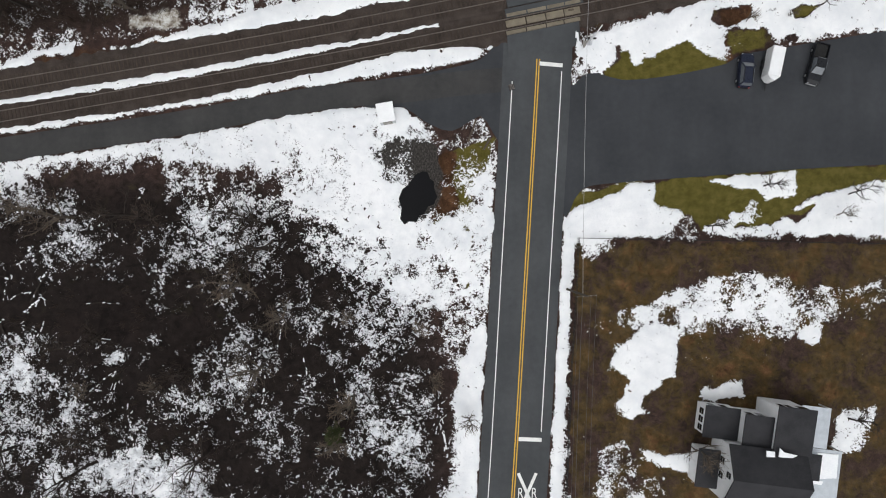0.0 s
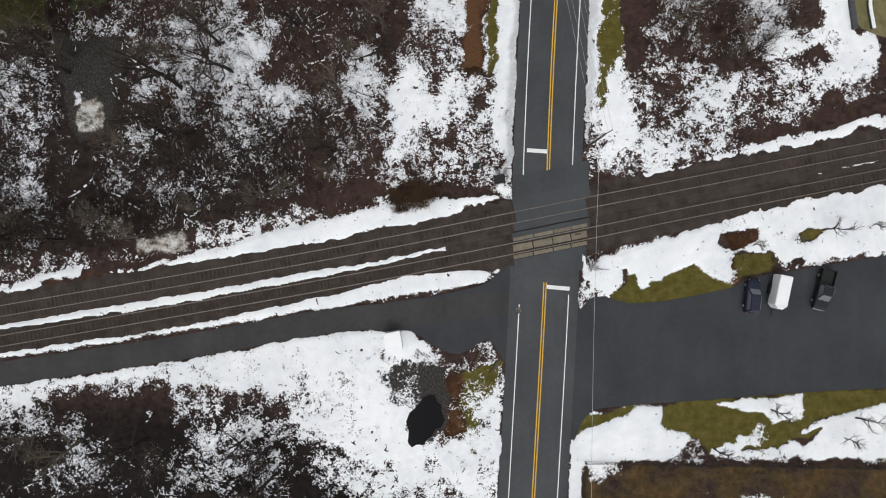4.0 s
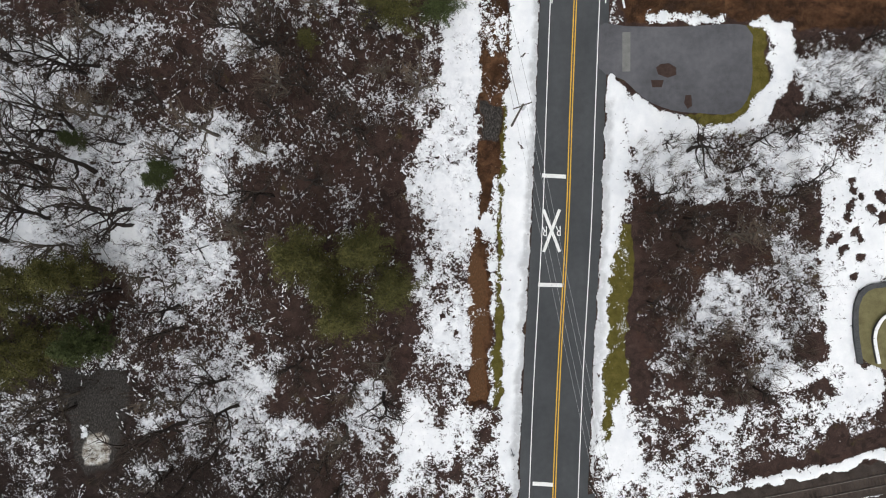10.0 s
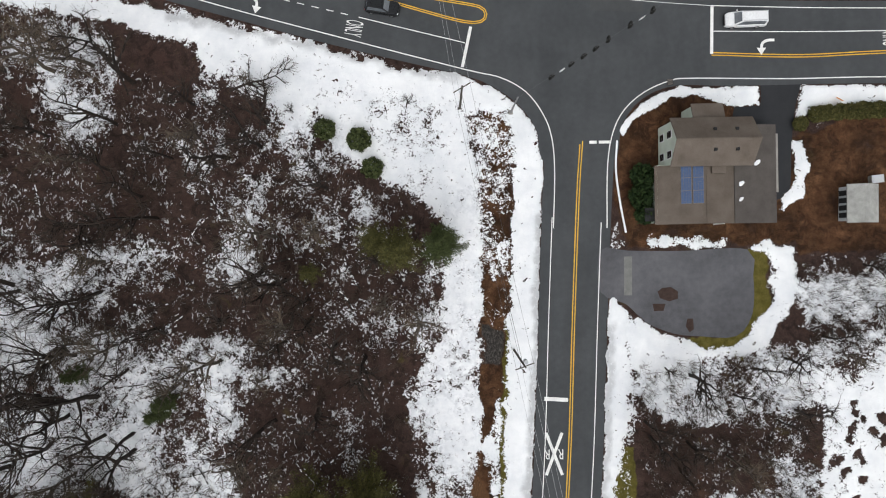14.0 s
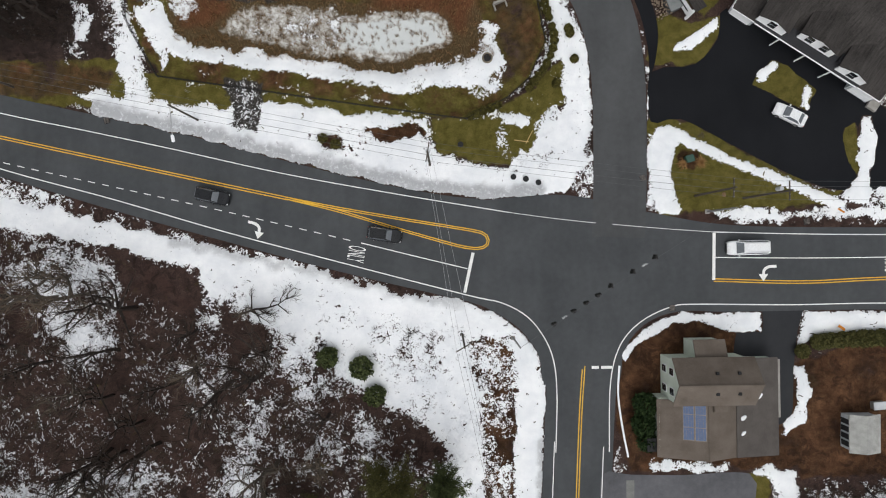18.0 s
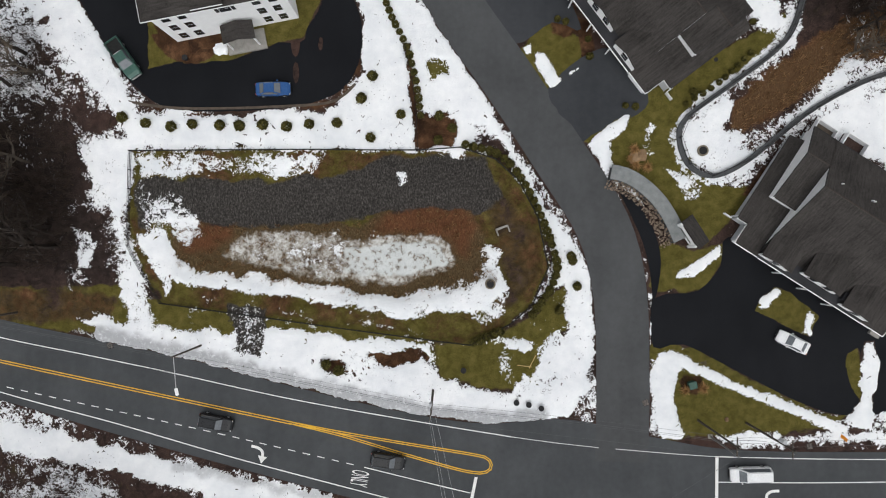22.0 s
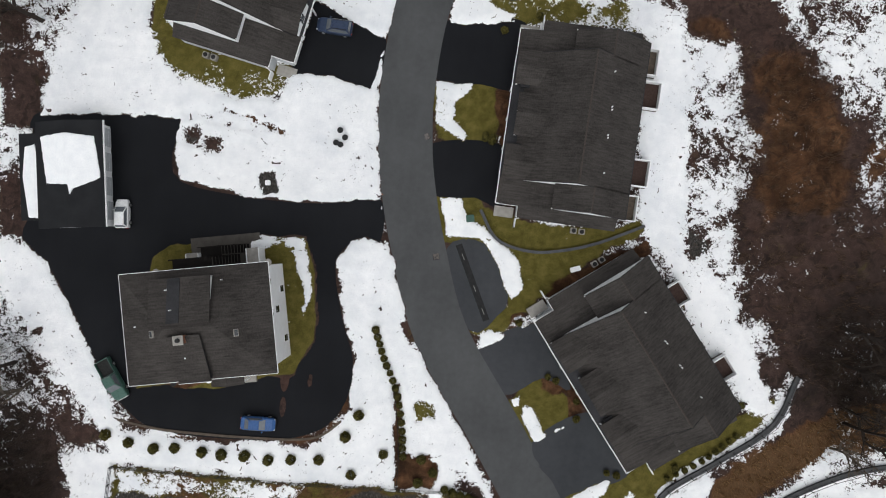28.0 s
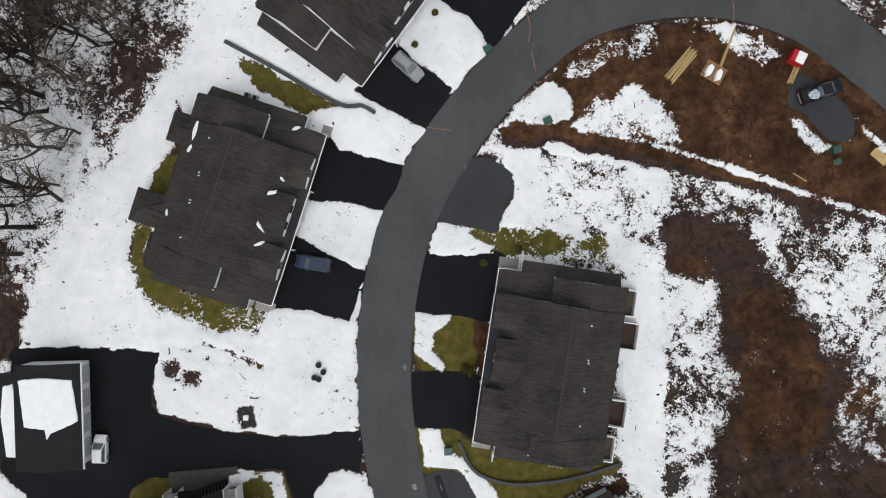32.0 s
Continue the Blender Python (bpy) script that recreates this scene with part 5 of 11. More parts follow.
area("snow", 0.09, [(26.8, 254.2), (36.8, 255.9), (42.8, 247.4), (46.5, 240.3), (56.4, 235.9), (66.5, 233.1), (69.2, 204.8), (44.6, 203.9), (39.6, 217.1), (36.4, 227.3), (36.7, 236.4), (35.2, 244.5), (30.9, 247.1), (27.8, 248.3)], 1.2)
area("dirt", 0.12, [(42, 203.5), (70, 203), (70, 224), (58, 226), (50, 219), (44, 211)], 2.5)
area("snow", 0.54, [(29.0, 246.9), (32.4, 248.4), (35.7, 243.0), (37.9, 234.2), (37.2, 227.4), (40.2, 218.7), (37.0, 221.4), (32.9, 233.0), (29.8, 238.8)], 0.8)
area("snow", 0.3, [(49.8, 228.6), (66.8, 230.1), (67.3, 224.2), (50.8, 225.7)], 2)
area("snow", 0.44, [(36.1, 256.5), (62.7, 258.8), (65.4, 229.1), (51.9, 230.2), (48.5, 243.4)], 1.5)
area("grass", 1.0, [(1.3, 251.6), (9.7, 251.9), (19.4, 252.1), (20.3, 249.6), (10.0, 249.0), (1.6, 248.1)], 0.4)
area("snow", 0.12, [(1.3, 251.3), (9.7, 251.9), (12.8, 251.7), (11.4, 249.7), (1.6, 248.4)], 0.4)
for line in ([(11.3, 251.0), (15.8, 251.1), (19.6, 251.3)], [(11.1, 249.7), (15.9, 249.7), (18.1, 249.6)]):
    strip("snow", 0.15, line, 0.32, 0.2)
# building plot in the loop
area("dirt", 0.9, [(3.9, 264.4), (9.2, 272.6), (14.8, 278.3), (32.8, 282.1), (42.7, 279.7), (50.6, 275.2), (65.2, 263.0), (65.9, 256.4), (35.5, 261.0), (14.5, 264.6)], 0.6)
area("snow", 0.07, [(3.9, 264.4), (9.2, 272.6), (14.8, 278.3), (32.8, 282.1), (42.7, 279.7), (50.6, 275.2), (65.2, 263.0), (65.9, 256.4), (35.5, 261.0), (14.5, 264.6)], 0.5)
area("snow", 0.53, [(3.3, 262.8), (10.1, 263.1), (28.1, 260.5), (35.8, 258.1), (56.2, 254.7), (70.0, 252.2), (71.1, 240.4), (46.9, 244.1), (36.2, 253.6), (27.8, 255.8), (25.7, 254.1), (26.4, 251.2), (11.1, 252.4), (5.8, 252.0)], 0.8)
area("snow", 0.93, [(3.3, 262.7), (10.1, 262.9), (11.3, 258.2), (8.5, 256.4), (5.4, 251.7), (5.8, 260.0)], 0.4)
area("snow", 0.8, [(4.5, 266.0), (10.0, 272.6), (12.6, 269.0), (11.0, 266.2)], 0.5)
area("snow", 0.75, [(13.3, 266.0), (16.3, 270.0), (21.1, 272.9), (26.5, 269.2), (28.4, 265.3), (20.3, 265.4)], 0.7)
area("snow", 0.6, [(12.2, 273.2), (14.8, 278.0), (17.3, 278.4), (23.6, 280.6), (24.3, 276.9), (17.9, 275.8), (15.2, 273.0)], 0.5)
area("snow", 0.7, [(29.6, 280.7), (33.6, 281.5), (40.3, 278.3), (37.8, 276.2), (33.2, 278.4)], 0.5)
area("snow", 0.8, [(41.8, 270.2), (43.6, 270.4), (47.8, 266.3), (45.6, 265.3)], 0.4)
area("snow", 0.75, [(50.7, 270.3), (65.2, 263.0), (65.5, 260.1), (54.4, 266.5)], 0.5)
strip("snow", 0.03, [(4.6, 264.6), (13.0, 265.0), (24.1, 263.4), (35.5, 261.0), (47.0, 258.7), (58.4, 256.4)], 1.25, 0.3)
strip("snow", 0.75, [(14.4, 266.3), (24.0, 264.9), (35.4, 262.5), (46.9, 259.8), (55.9, 257.7)], 0.4, 0.3)
area("snow", 0.93, [(-3.1, 248.4), (-1.9, 252.0), (1.4, 250.4), (4.9, 249.6), (1.7, 246.6), (-2.5, 247.0)], 0.3)
area("grass", 0.9, [(4.4, 250.7), (10.4, 252.0), (21.6, 251.5), (21.1, 248.4), (4.6, 248.0)])
area("snow", 0.35, [(5.2, 250.7), (11.2, 251.9), (21.6, 251.5), (20.3, 249.1), (5.4, 248.1)], 0.6)
area("grass", 1.0, [(-3.4, 248.4), (-2.9, 246.5), (2.5, 246.7), (5.3, 249.2), (5.4, 247.7), (2.5, 245.9)], 0.3)
# beds and lawn round the white house, and details of the estate snow
area("dirt", 1.0, [(-40.8, 199.4), (-31.1, 200.0), (-31.4, 197.8), (-32.7, 196.3), (-35.8, 195.4), (-38.3, 196.4), (-40.0, 197.9)], 0.3)
area("snow", 0.03, [(-41.3, 199.7), (-26.0, 200.7), (-26.6, 198.5), (-31.4, 197.3), (-32.7, 196.3), (-35.8, 195.4), (-38.8, 196.4)], 0.3)
area("snow", 0.3, [(-60.4, 205.7), (-58.0, 203.2), (-48.7, 191.4), (-44.8, 186.5), (-52.5, 186.6), (-58.1, 198.6)], 2)
area("snow", 0.1, [(-56.0, 201.1), (-54.9, 202.1), (-54.2, 201.9), (-54.5, 200.9), (-55.7, 200.6)], 0.25)
area("snow", 0.1, [(-6.9, 206.3), (-6.2, 206.9), (-5.0, 204.8), (-5.3, 203.8)], 0.3)
area("snow", 0.02, [(12.9, 202.0), (14.9, 202.2), (17.9, 200.3), (18.8, 195.2), (16.8, 194.7), (16.4, 199.3), (13.4, 199.9)], 0.3)
area("dirt", 1.0, [(12.9, 202.0), (14.9, 202.2), (17.9, 200.3), (18.8, 195.2), (16.8, 194.7), (16.4, 199.3), (13.4, 199.9)], 0.3)
area("dirt", 1.0, [(8.1, 209.0), (9.6, 209.5), (10.4, 207.4), (8.8, 206.6), (8.0, 207.5)], 0.3)
area("snow", 0.9, [(9.0, 197.7), (9.9, 198.0), (10.0, 196.9), (9.3, 196.8)], 0.2)
area("snow", 0.8, [(14.8, 194.3), (16.6, 195.0), (16.8, 194.5), (15.3, 193.7)], 0.25)
area("snow", 0.86, [(-43.4, 152.4), (-16.5, 151.8), (-8.1, 152.5), (-32.2, 154.9)], 0.5)
area("grass", 1.0, [(6.3, 156.6), (10.7, 156.5), (11.0, 151.5), (5.2, 151.6)], 0.5)
area("snow", 0.1, [(6.3, 156.3), (10.7, 156.3), (9.4, 152.9), (6.8, 153.4)], 0.4)
# slope and trail beyond the houses
area("snow", 0.8, [(16.8, 261.8), (26.8, 260.6), (41.1, 257.3), (40.9, 255.0), (35.4, 254.6), (30.1, 257.4), (25.7, 255.5), (25.9, 253.2), (20.5, 252.8), (17.4, 255.2)], 0.8)
area("snow", 0.5, [(11.3, 262.0), (16.8, 261.8), (17.6, 253.2), (11.6, 252.8)], 0.6)
area("snow", 0.6, [(41.4, 254.6), (49.4, 255.3), (54.7, 254.3), (60.0, 246.0), (60.0, 233.0), (51.5, 233.0), (47.2, 246.0), (43.3, 250.7)], 1.0)
area("snow", 0.07, [(25.7, 255.2), (30.1, 257.1), (37.9, 254.3), (43.4, 249.7), (46.3, 244.9), (48.5, 237.3), (36.0, 236.2), (34.2, 244.9), (32.0, 247.7), (28.9, 248.4), (27.6, 251.8)], 0.8)
strip("snow", 0.93, [(10.7, 263.3), (19.3, 262.0), (26.7, 260.8), (33.9, 259.6), (41.1, 257.7), (48.8, 256.0)], 0.65, 0.35)
area("snow", 0.72, [(-66.0, 262.0), (-50.0, 261.7), (-52.8, 253.3), (-54.7, 246.0), (-64.0, 245.4)], 1.5)
area("snow", 0.18, [(-64.0, 244.3), (-59.6, 244.6), (-57.0, 235.7), (-57.0, 229.0), (-62.0, 228.0)], 1.0)
area("grass", 1.0, [(-39.6, 242.3), (-37.5, 241.0), (-33.1, 237.8), (-29.1, 237.7), (-25.9, 236.4), (-26.2, 234.4), (-30.9, 235.0), (-35.0, 235.6), (-37.8, 238.9)], 0.5)
strip("dirt", 0.8, [(-32.7, 233.0), (-28.6, 232.1), (-24.4, 230.7)], 0.4, 0.3)
strip("snow", 0.2, [(-32.7, 233.0), (-28.6, 232.1), (-24.4, 230.7)], 0.3, 0.3)
# soil beside the houses and mulch beds
for soil in ([(11.5, 211.5), (12.8, 213.9), (18.8, 217.9), (25.1, 220.7), (26.0, 218.9), (18.3, 214.4), (13.9, 210.6)], [(12.4, 202.0), (15.7, 202.7), (17.1, 199.8), (15.0, 198.4), (13.0, 199.3)], [(3.1, 239.5), (5.2, 239.4), (5.9, 231.8), (4.4, 231.4), (3.9, 233.0)],
             [(38.1, 177.6), (39.5, 179.7), (44.7, 184.0), (46.5, 185.6), (45.1, 181.8), (41.1, 177.3)], [(29.9, 151.8), (31.0, 153.3), (32.9, 153.1), (33.6, 151.4), (32.8, 149.9), (30.8, 149.9)]):
    area("dirt", 0.8, soil, 0.5)
    area("snow", 0.04, soil, 0.4)
west = [(-76.1, 193.7), (-56.5, 191.9), (-52.2, 187.5), (-50.2, 181.5), (-50.5, 176.7), (-47.1, 175.5), (-45.8, 170.9), (-46.3, 167.1), (-51.1, 166.4), (-78.3, 166.7)]
area("snow", 0.2, west, 1.2)
area("grass", 0.0, west, 1.2)
area("snow", 0.75, [(-52.4, 174.4), (-50.7, 174.0), (-49.7, 171.0), (-50.2, 167.8), (-51.7, 168.7)], 0.5)
# basin: straw and russet reeds, smooth ice, a bright snow shelf and the apron
area("grass", 0.85, BASIN, 0.8)
area("grass", 0.0, [(-12.4, 172.7), (-7.7, 176.9), (-0.5, 177.0), (2.6, 173.6), (0.8, 169.1), (-1.0, 172.2)], 1.0)
area("grass", 0.0, [(-36.9, 173.8), (-31.2, 174.7), (-31.3, 172.1), (-36.2, 170.3), (-37.9, 171.2)], 0.8)
area("ice", 1.0, [(-15.8, 170.9), (-7.7, 171.9), (-1.3, 171.4), (-1.3, 168.3), (-7.8, 166.4), (-15.8, 167.1)], 1.2)
area("grass", 0.5, [(3.5, 178.2), (7.5, 177.7), (11.0, 171.5), (10.9, 166.2), (7.4, 162.7), (3.8, 161.0), (6.5, 166.3), (4.8, 171.7)], 0.8)
area("snow", 0.9, [(-42.3, 172.0), (-38.0, 169.4), (-35.4, 167.5), (-28.4, 167.2), (-19.4, 165.7), (-8.7, 163.6), (-0.6, 164.6), (3.4, 166.8), (3.9, 170.9), (5.7, 169.9), (6.5, 164.5), (3.8, 161.9), (-6.0, 161.5), (-19.4, 163.5), (-32.7, 165.6), (-40.5, 166.9)], 0.5)
area("snow", 0.08, [(-40.6, 163.9), (-39.6, 166.2), (-32.7, 165.2), (-19.4, 163.3), (-8.7, 160.9), (1.1, 161.5), (2.9, 160.1), (2.0, 157.9), (-19.3, 161.2)], 0.4)
area("gravel", 1.0, [(-31.6, 163.6), (-26.3, 162.6), (-27.0, 155.8), (-31.1, 156.2)], 0.4)
area("snow", 0.16, [(-31.5, 163.4), (-26.6, 162.4), (-27.3, 156.0), (-30.9, 156.4)], 0.5)
# bare ground under the pines and thickets of the west wood
for thicket in ([(-33.5, 81.2), (-27.1, 81.2), (-25.3, 75.7), (-9.1, 69.3), (-9.1, 63.9), (-18.2, 51.3), (-24.5, 54.0), (-23.6, 63.1), (-29.0, 70.3), (-30.8, 75.8)],
                [(-63.5, 68.7), (-48.1, 70.4), (-47.2, 63.4), (-55.4, 60.6), (-63.6, 59.8)], [(-51.7, 75.9), (-46.2, 74.9), (-44.4, 70.4), (-48.1, 67.7)]):
    area("snow", 0.06, thicket, 1.2)
area("snow", 0.26, [(-22.7, 51.3), (-10.0, 52.2), (-10.1, 41.3), (-23.7, 41.4)], 1.5)
area("snow", 0.44, [(-45.4, 51.4), (-27.2, 54.0), (-28.2, 42.3), (-43.6, 41.4)], 1.5)
area("snow", 0.1, [(-62.0, 134.0), (-50.0, 137.0), (-38.0, 133.0), (-40.0, 121.0), (-50.0, 112.0), (-63.0, 112.0)], 1.5)
area("snow", 0.3, [(-40.0, 128.0), (-33.0, 126.0), (-30.0, 117.0), (-37.0, 115.0)], 1.0)
# verge of the junction corner: snow with brown and olive scraps
area("grass", 0.6, [(2.6, 126.6), (4.3, 127.6), (7.4, 127.0), (7.2, 114.0), (6.8, 103.3), (4.2, 103.3), (4.2, 115.6), (2.6, 121.0)], 0.5)
area("snow", 0.5, [(1.2, 127.0), (4.3, 128.0), (7.7, 127.6), (7.4, 114.0), (6.9, 104.3), (3.1, 104.3), (4.0, 115.6), (1.6, 121.8)], 0.6)
# snow bank and hollows north of the parking lot, strips along the tracks
area("snow", 0.9, [(36.9, 34.8), (43.6, 35.4), (46.5, 32.6), (46.0, 29.6), (40.0, 30.0), (36.9, 30.5)], 0.4)
area("snow", 0.05, [(36.9, 31.7), (37.3, 32.9), (42.1, 33.6), (42.1, 32.2), (39.3, 30.7), (37.6, 30.9)], 0.3)
area("grass", 0.7, [(39.3, 30.2), (44.7, 30.2), (44.7, 27.8), (40.0, 26.8), (39.2, 27.8)], 0.4)
area("snow", 0.1, [(39.3, 30.2), (44.7, 30.2), (44.7, 27.8), (40.0, 26.8), (39.2, 27.8)], 0.4)
area("grass", 0.8, [(48.1, 32.9), (49.4, 33.5), (51.8, 33.7), (50.1, 32.0), (48.4, 31.7)], 0.3)
area("snow", 0.1, [(48.1, 32.9), (49.4, 33.5), (51.8, 33.7), (50.1, 32.0), (48.4, 31.7)], 0.3)
strip("snow", 0.08, [(40.7, 46.2), (47.4, 47.4), (54.1, 49.1)], 0.7, 0.5)
strip("snow", 0.95, [(40.7, 44.4), (47.4, 45.7), (54.1, 47.4), (59.8, 49.1)], 0.75, 0.4)
# first yard and the wood beside it: snow bands between bare brown thickets
area("snow", 0.6, [(23.3, 95.2), (30.6, 92.5), (42.8, 94.5), (59.3, 97.0), (59.3, 93.8), (50.7, 87.0), (42.2, 82.8), (27.4, 85.1), (24.3, 89.9)], 0.8)
area("snow", 0.85, [(50.7, 87.0), (56.0, 89.6), (59.3, 92.8), (59.2, 73.7), (50.6, 70.6), (50.1, 78.0)], 0.6)
area("snow", 0.46, [(27.4, 75.0), (42.7, 73.8), (50.6, 70.6), (50.5, 65.6), (29.4, 65.7)], 1.0)
area("snow", 0.42, [(42.2, 82.8), (50.7, 86.5), (50.1, 76.9), (44.3, 74.9)], 0.8)
area("snow", 0.05, [(24.3, 83.0), (27.4, 84.5), (42.7, 81.8), (44.3, 75.4), (34.8, 73.9), (27.3, 66.5), (23.6, 66.5)], 0.8)
area("snow", 0.34, [(-62.8, 10.9), (-46.9, 9.3), (-42.2, 3.0), (-18.5, 0.6), (-18.5, -12.8), (-39.0, -8.1), (-62.8, -4.9)], 4.0)
# dark melt spots in the far garden
for (sx, sy), r in zip([(50.1, 77.7), (50.0, 75.3), (50.0, 73.2), (53.0, 76.5), (53.8, 76.9), (55.8, 76.1), (55.2, 73.3), (54.9, 86.5), (54.9, 85.3), (54.7, 83.7), (54.4, 82.6), (54.0, 81.5), (56.0, 84.5), (52.3, 78.7), (51.7, 78.1), (55.1, 79.5), (55.8, 78.8), (58.9, 84.3), (58.9, 81.6), (57.3, 82.7)], (0.55, 0.45, 0.4, 0.7, 0.6, 0.8, 0.7, 0.4, 0.4, 0.4, 0.4, 0.5, 0.4, 0.6, 0.5, 0.7, 0.6, 0.7, 0.8, 0.5)):
    area("snow", 0.02, [(sx + r * math.cos(a * 1.047), sy + r * math.sin(a * 1.047)) for a in range(6)], 0.35)
# slope east of the houses: dark wet edge, rust-brown heart, snow thinning out round it
area("snow", 0.56, [(26.5, 261.3), (55.0, 257.1), (55.4, 253.4), (41.1, 249.9), (37.6, 254.8), (28.5, 256.2)], 1.0)
area("snow", 0.42, [(41.1, 249.9), (55.3, 254.2), (57.9, 226.7), (52.8, 227.7), (51.3, 236.6), (46.9, 242.9)], 1.2)
area("snow", 0.6, [(28.2, 243.5), (33.8, 247.7), (36.2, 238.2), (39.5, 234.7), (38.3, 230.9), (37.3, 225.5), (30.7, 224.2), (29.0, 234.5)], 0.8)
area("snow", 0.93, [(21.7, 245.9), (27.2, 246.4), (29.0, 234.5), (29.2, 224.8), (24.0, 224.3)], 0.5)
SLOPE = [(26.2, 253.0), (28.5, 256.1), (37.6, 254.8), (40.4, 249.1), (45.0, 248.0), (47.7, 243.0), (52.0, 236.6), (51.1, 230.6), (55.1, 227.2), (58.0, 225.2), (59.1, 213.3), (38.7, 211.4), (36.3, 220.2), (37.3, 225.5), (38.2, 232.4), (39.4, 235.5), (36.2, 238.2), (34.6, 247.0), (32.8, 250.6), (28.2, 251.0)]
area("grass", 0.0, SLOPE, 1.0)
area("dirt", 0.12, SLOPE, 1.0)
area("snow", 0.06, SLOPE, 1.6)
area("wood", 0.5, SLOPE, 3.0)
area("dirt", 0.85, [(36.3, 244.9), (42.0, 247.7), (45.2, 245.8), (48.8, 239.3), (50.9, 232.0), (49.2, 226.6), (40.4, 225.1), (37.7, 229.3), (39.8, 235.5)], 2.5)
area("snow", 0.78, [(7.2, 262.2), (17.0, 261.8), (26.6, 260.6), (26.4, 254.5), (17.8, 253.1), (8.2, 251.6)], 0.6)
area("snow", 0.95, [(4.1, 262.7), (9.4, 263.2), (11.5, 257.2), (8.1, 252.3), (5.4, 252.1), (6.3, 258.7)], 0.3)
area("grass", 1.0, [(4.4, 250.8), (13.4, 252.4), (20.9, 251.1), (21.0, 249.6), (5.4, 248.3)], 0.4)
area("snow", 0.12, [(4.4, 250.7), (12.7, 252.2), (14.3, 250.6), (13.7, 249.0), (5.4, 248.3)], 0.4)
area("snow", 0.88, [(4.4, 265.8), (5.9, 268.2), (10.5, 272.1), (13.7, 270.4), (13.2, 266.9), (9.1, 266.4)], 0.4)
# wood edge beyond the wide road: open mottled snow and bare red-brown litter
area("snow", 0.4, [(-56.3, 140.2), (-46.6, 137.7), (-46.8, 124.4), (-54.3, 124.5), (-58.8, 130.8)], 1.0)
area("snow", 0.42, [(-36.0, 135.3), (-30.6, 130.5), (-19.7, 127.3), (-15.2, 119.4), (-2.8, 106.7), (-17.0, 105.2), (-26.3, 111.6), (-33.9, 124.3)], 1.2)
area("snow", 0.0, [(-45.8, 137.7), (-36.0, 136.9), (-36.6, 124.3), (-48.0, 124.4)], 0.8)
area("snow", 0.0, [(-49.6, 122.9), (-37.9, 121.2), (-37.3, 111.7), (-51.5, 111.8)], 1.2)
area("snow", -0.02, [(-15.8, 170.9), (-7.7, 171.9), (-1.3, 171.4), (-1.3, 168.3), (-7.8, 166.4), (-15.8, 167.1)], 0.8)
area("grass", 0.5, [(-78.6, 166.0), (-51.4, 166.1), (-46.5, 164.5), (-48.0, 160.5), (-78.9, 161.0)], 0.8)
area("dirt", 0.5, [(-78.6, 166.0), (-51.4, 166.1), (-46.5, 164.5), (-48.0, 160.5), (-78.9, 161.0)], 0.8)
area("snow", 0.29, [(-64.1, 58.1), (-56.9, 59.6), (-57.0, 47.8), (-47.5, 44.6), (-32.4, 49.3), (-32.5, 37.4), (-64.2, 36.7)], 2.0)
area("reed", 0.9, [(1.7, 77.0), (4.0, 75.5), (4.0, 56.2), (1.5, 56.2)], 0.4)
area("grass", 0.35, [(1.7, 77.0), (4.0, 75.5), (4.0, 56.2), (1.5, 56.2)], 0.4)
area("snow", 0.36, [(-29.2, -12.8), (-2.3, -8.0), (0.8, -33.2), (-27.6, -34.9)], 3.0)
area("grass", 0.5, [(36.2, 186.0), (36.8, 189.7), (44.2, 196.2), (53.1, 201.3), (66.5, 202.6), (66.6, 195.9), (51.7, 194.7), (44.3, 188.8), (37.7, 185.2)], 0.8)
# grey ploughed slush along the roads
strip("snow", 1.0, [(-50.0, 159.6), (-39.7, 157.2), (-24.1, 153.0), (-8.6, 149.2), (3.0, 147.4), (12.0, 147.8)], 1.3, 0.3)
strip("slush", 0.95, [(-62.8, 162.2), (-39.7, 157.0), (-24.1, 152.8), (-8.6, 149.0), (3.0, 147.2), (12.0, 147.4)], 1.1, 0.6)
strip("slush", 0.6, [(-40.0, 141.2), (-16.5, 135.6), (0.6, 131.6)], 0.6, 0.5)
strip("slush", 0.7, [(7.6, 40.0), (8.6, 59.1), (9.9, 81.2), (10.6, 97.7), (11.2, 113.0)], 0.55, 0.4)
strip("slush", 0.6, [(18.6, 45.0), (19.2, 59.1), (20.5, 81.2), (21.1, 97.7)], 0.5, 0.4)
CROSS_EDGE = [(-101.0, 171.3), (-85.8, 167.4), (-62.8, 161.4), (-39.7, 156.2), (-24.1, 152.0), (-8.6, 148.2), (3.0, 146.4), (14.7, 146.8), (26.3, 144.3), (37.9, 142.4), (58.6, 141.9), (84.2, 141.8), (84.2, 129.8), (58.6, 130.6), (37.8, 130.5), (30.1, 130.6), (25.4, 128.8), (22.7, 125.3), (21.1, 119.8), (12.2, 119.9), (11.0, 124.6), (8.3, 128.4), (4.4, 131.0), (0.6, 132.4), (-16.5, 136.6), (-32.1, 140.9), (-47.7, 145.4), (-63.3, 150.2), (-86.6, 156.7), (-102.0, 160.7)]


def line_area(line, left, right):
    pts = smooth(line, step=4.0)
    a, b = [], []
    for i, p in enumerate(pts):
        d = pts[min(i + 1, len(pts) - 1)] - pts[max(i - 1, 0)]
        nrm = np.array((-d[1], d[0])) / (np.linalg.norm(d) + 1e-9)
        a.append(tuple(p + nrm * left))
        b.append(tuple(p - nrm * right))
    return a + b[::-1]


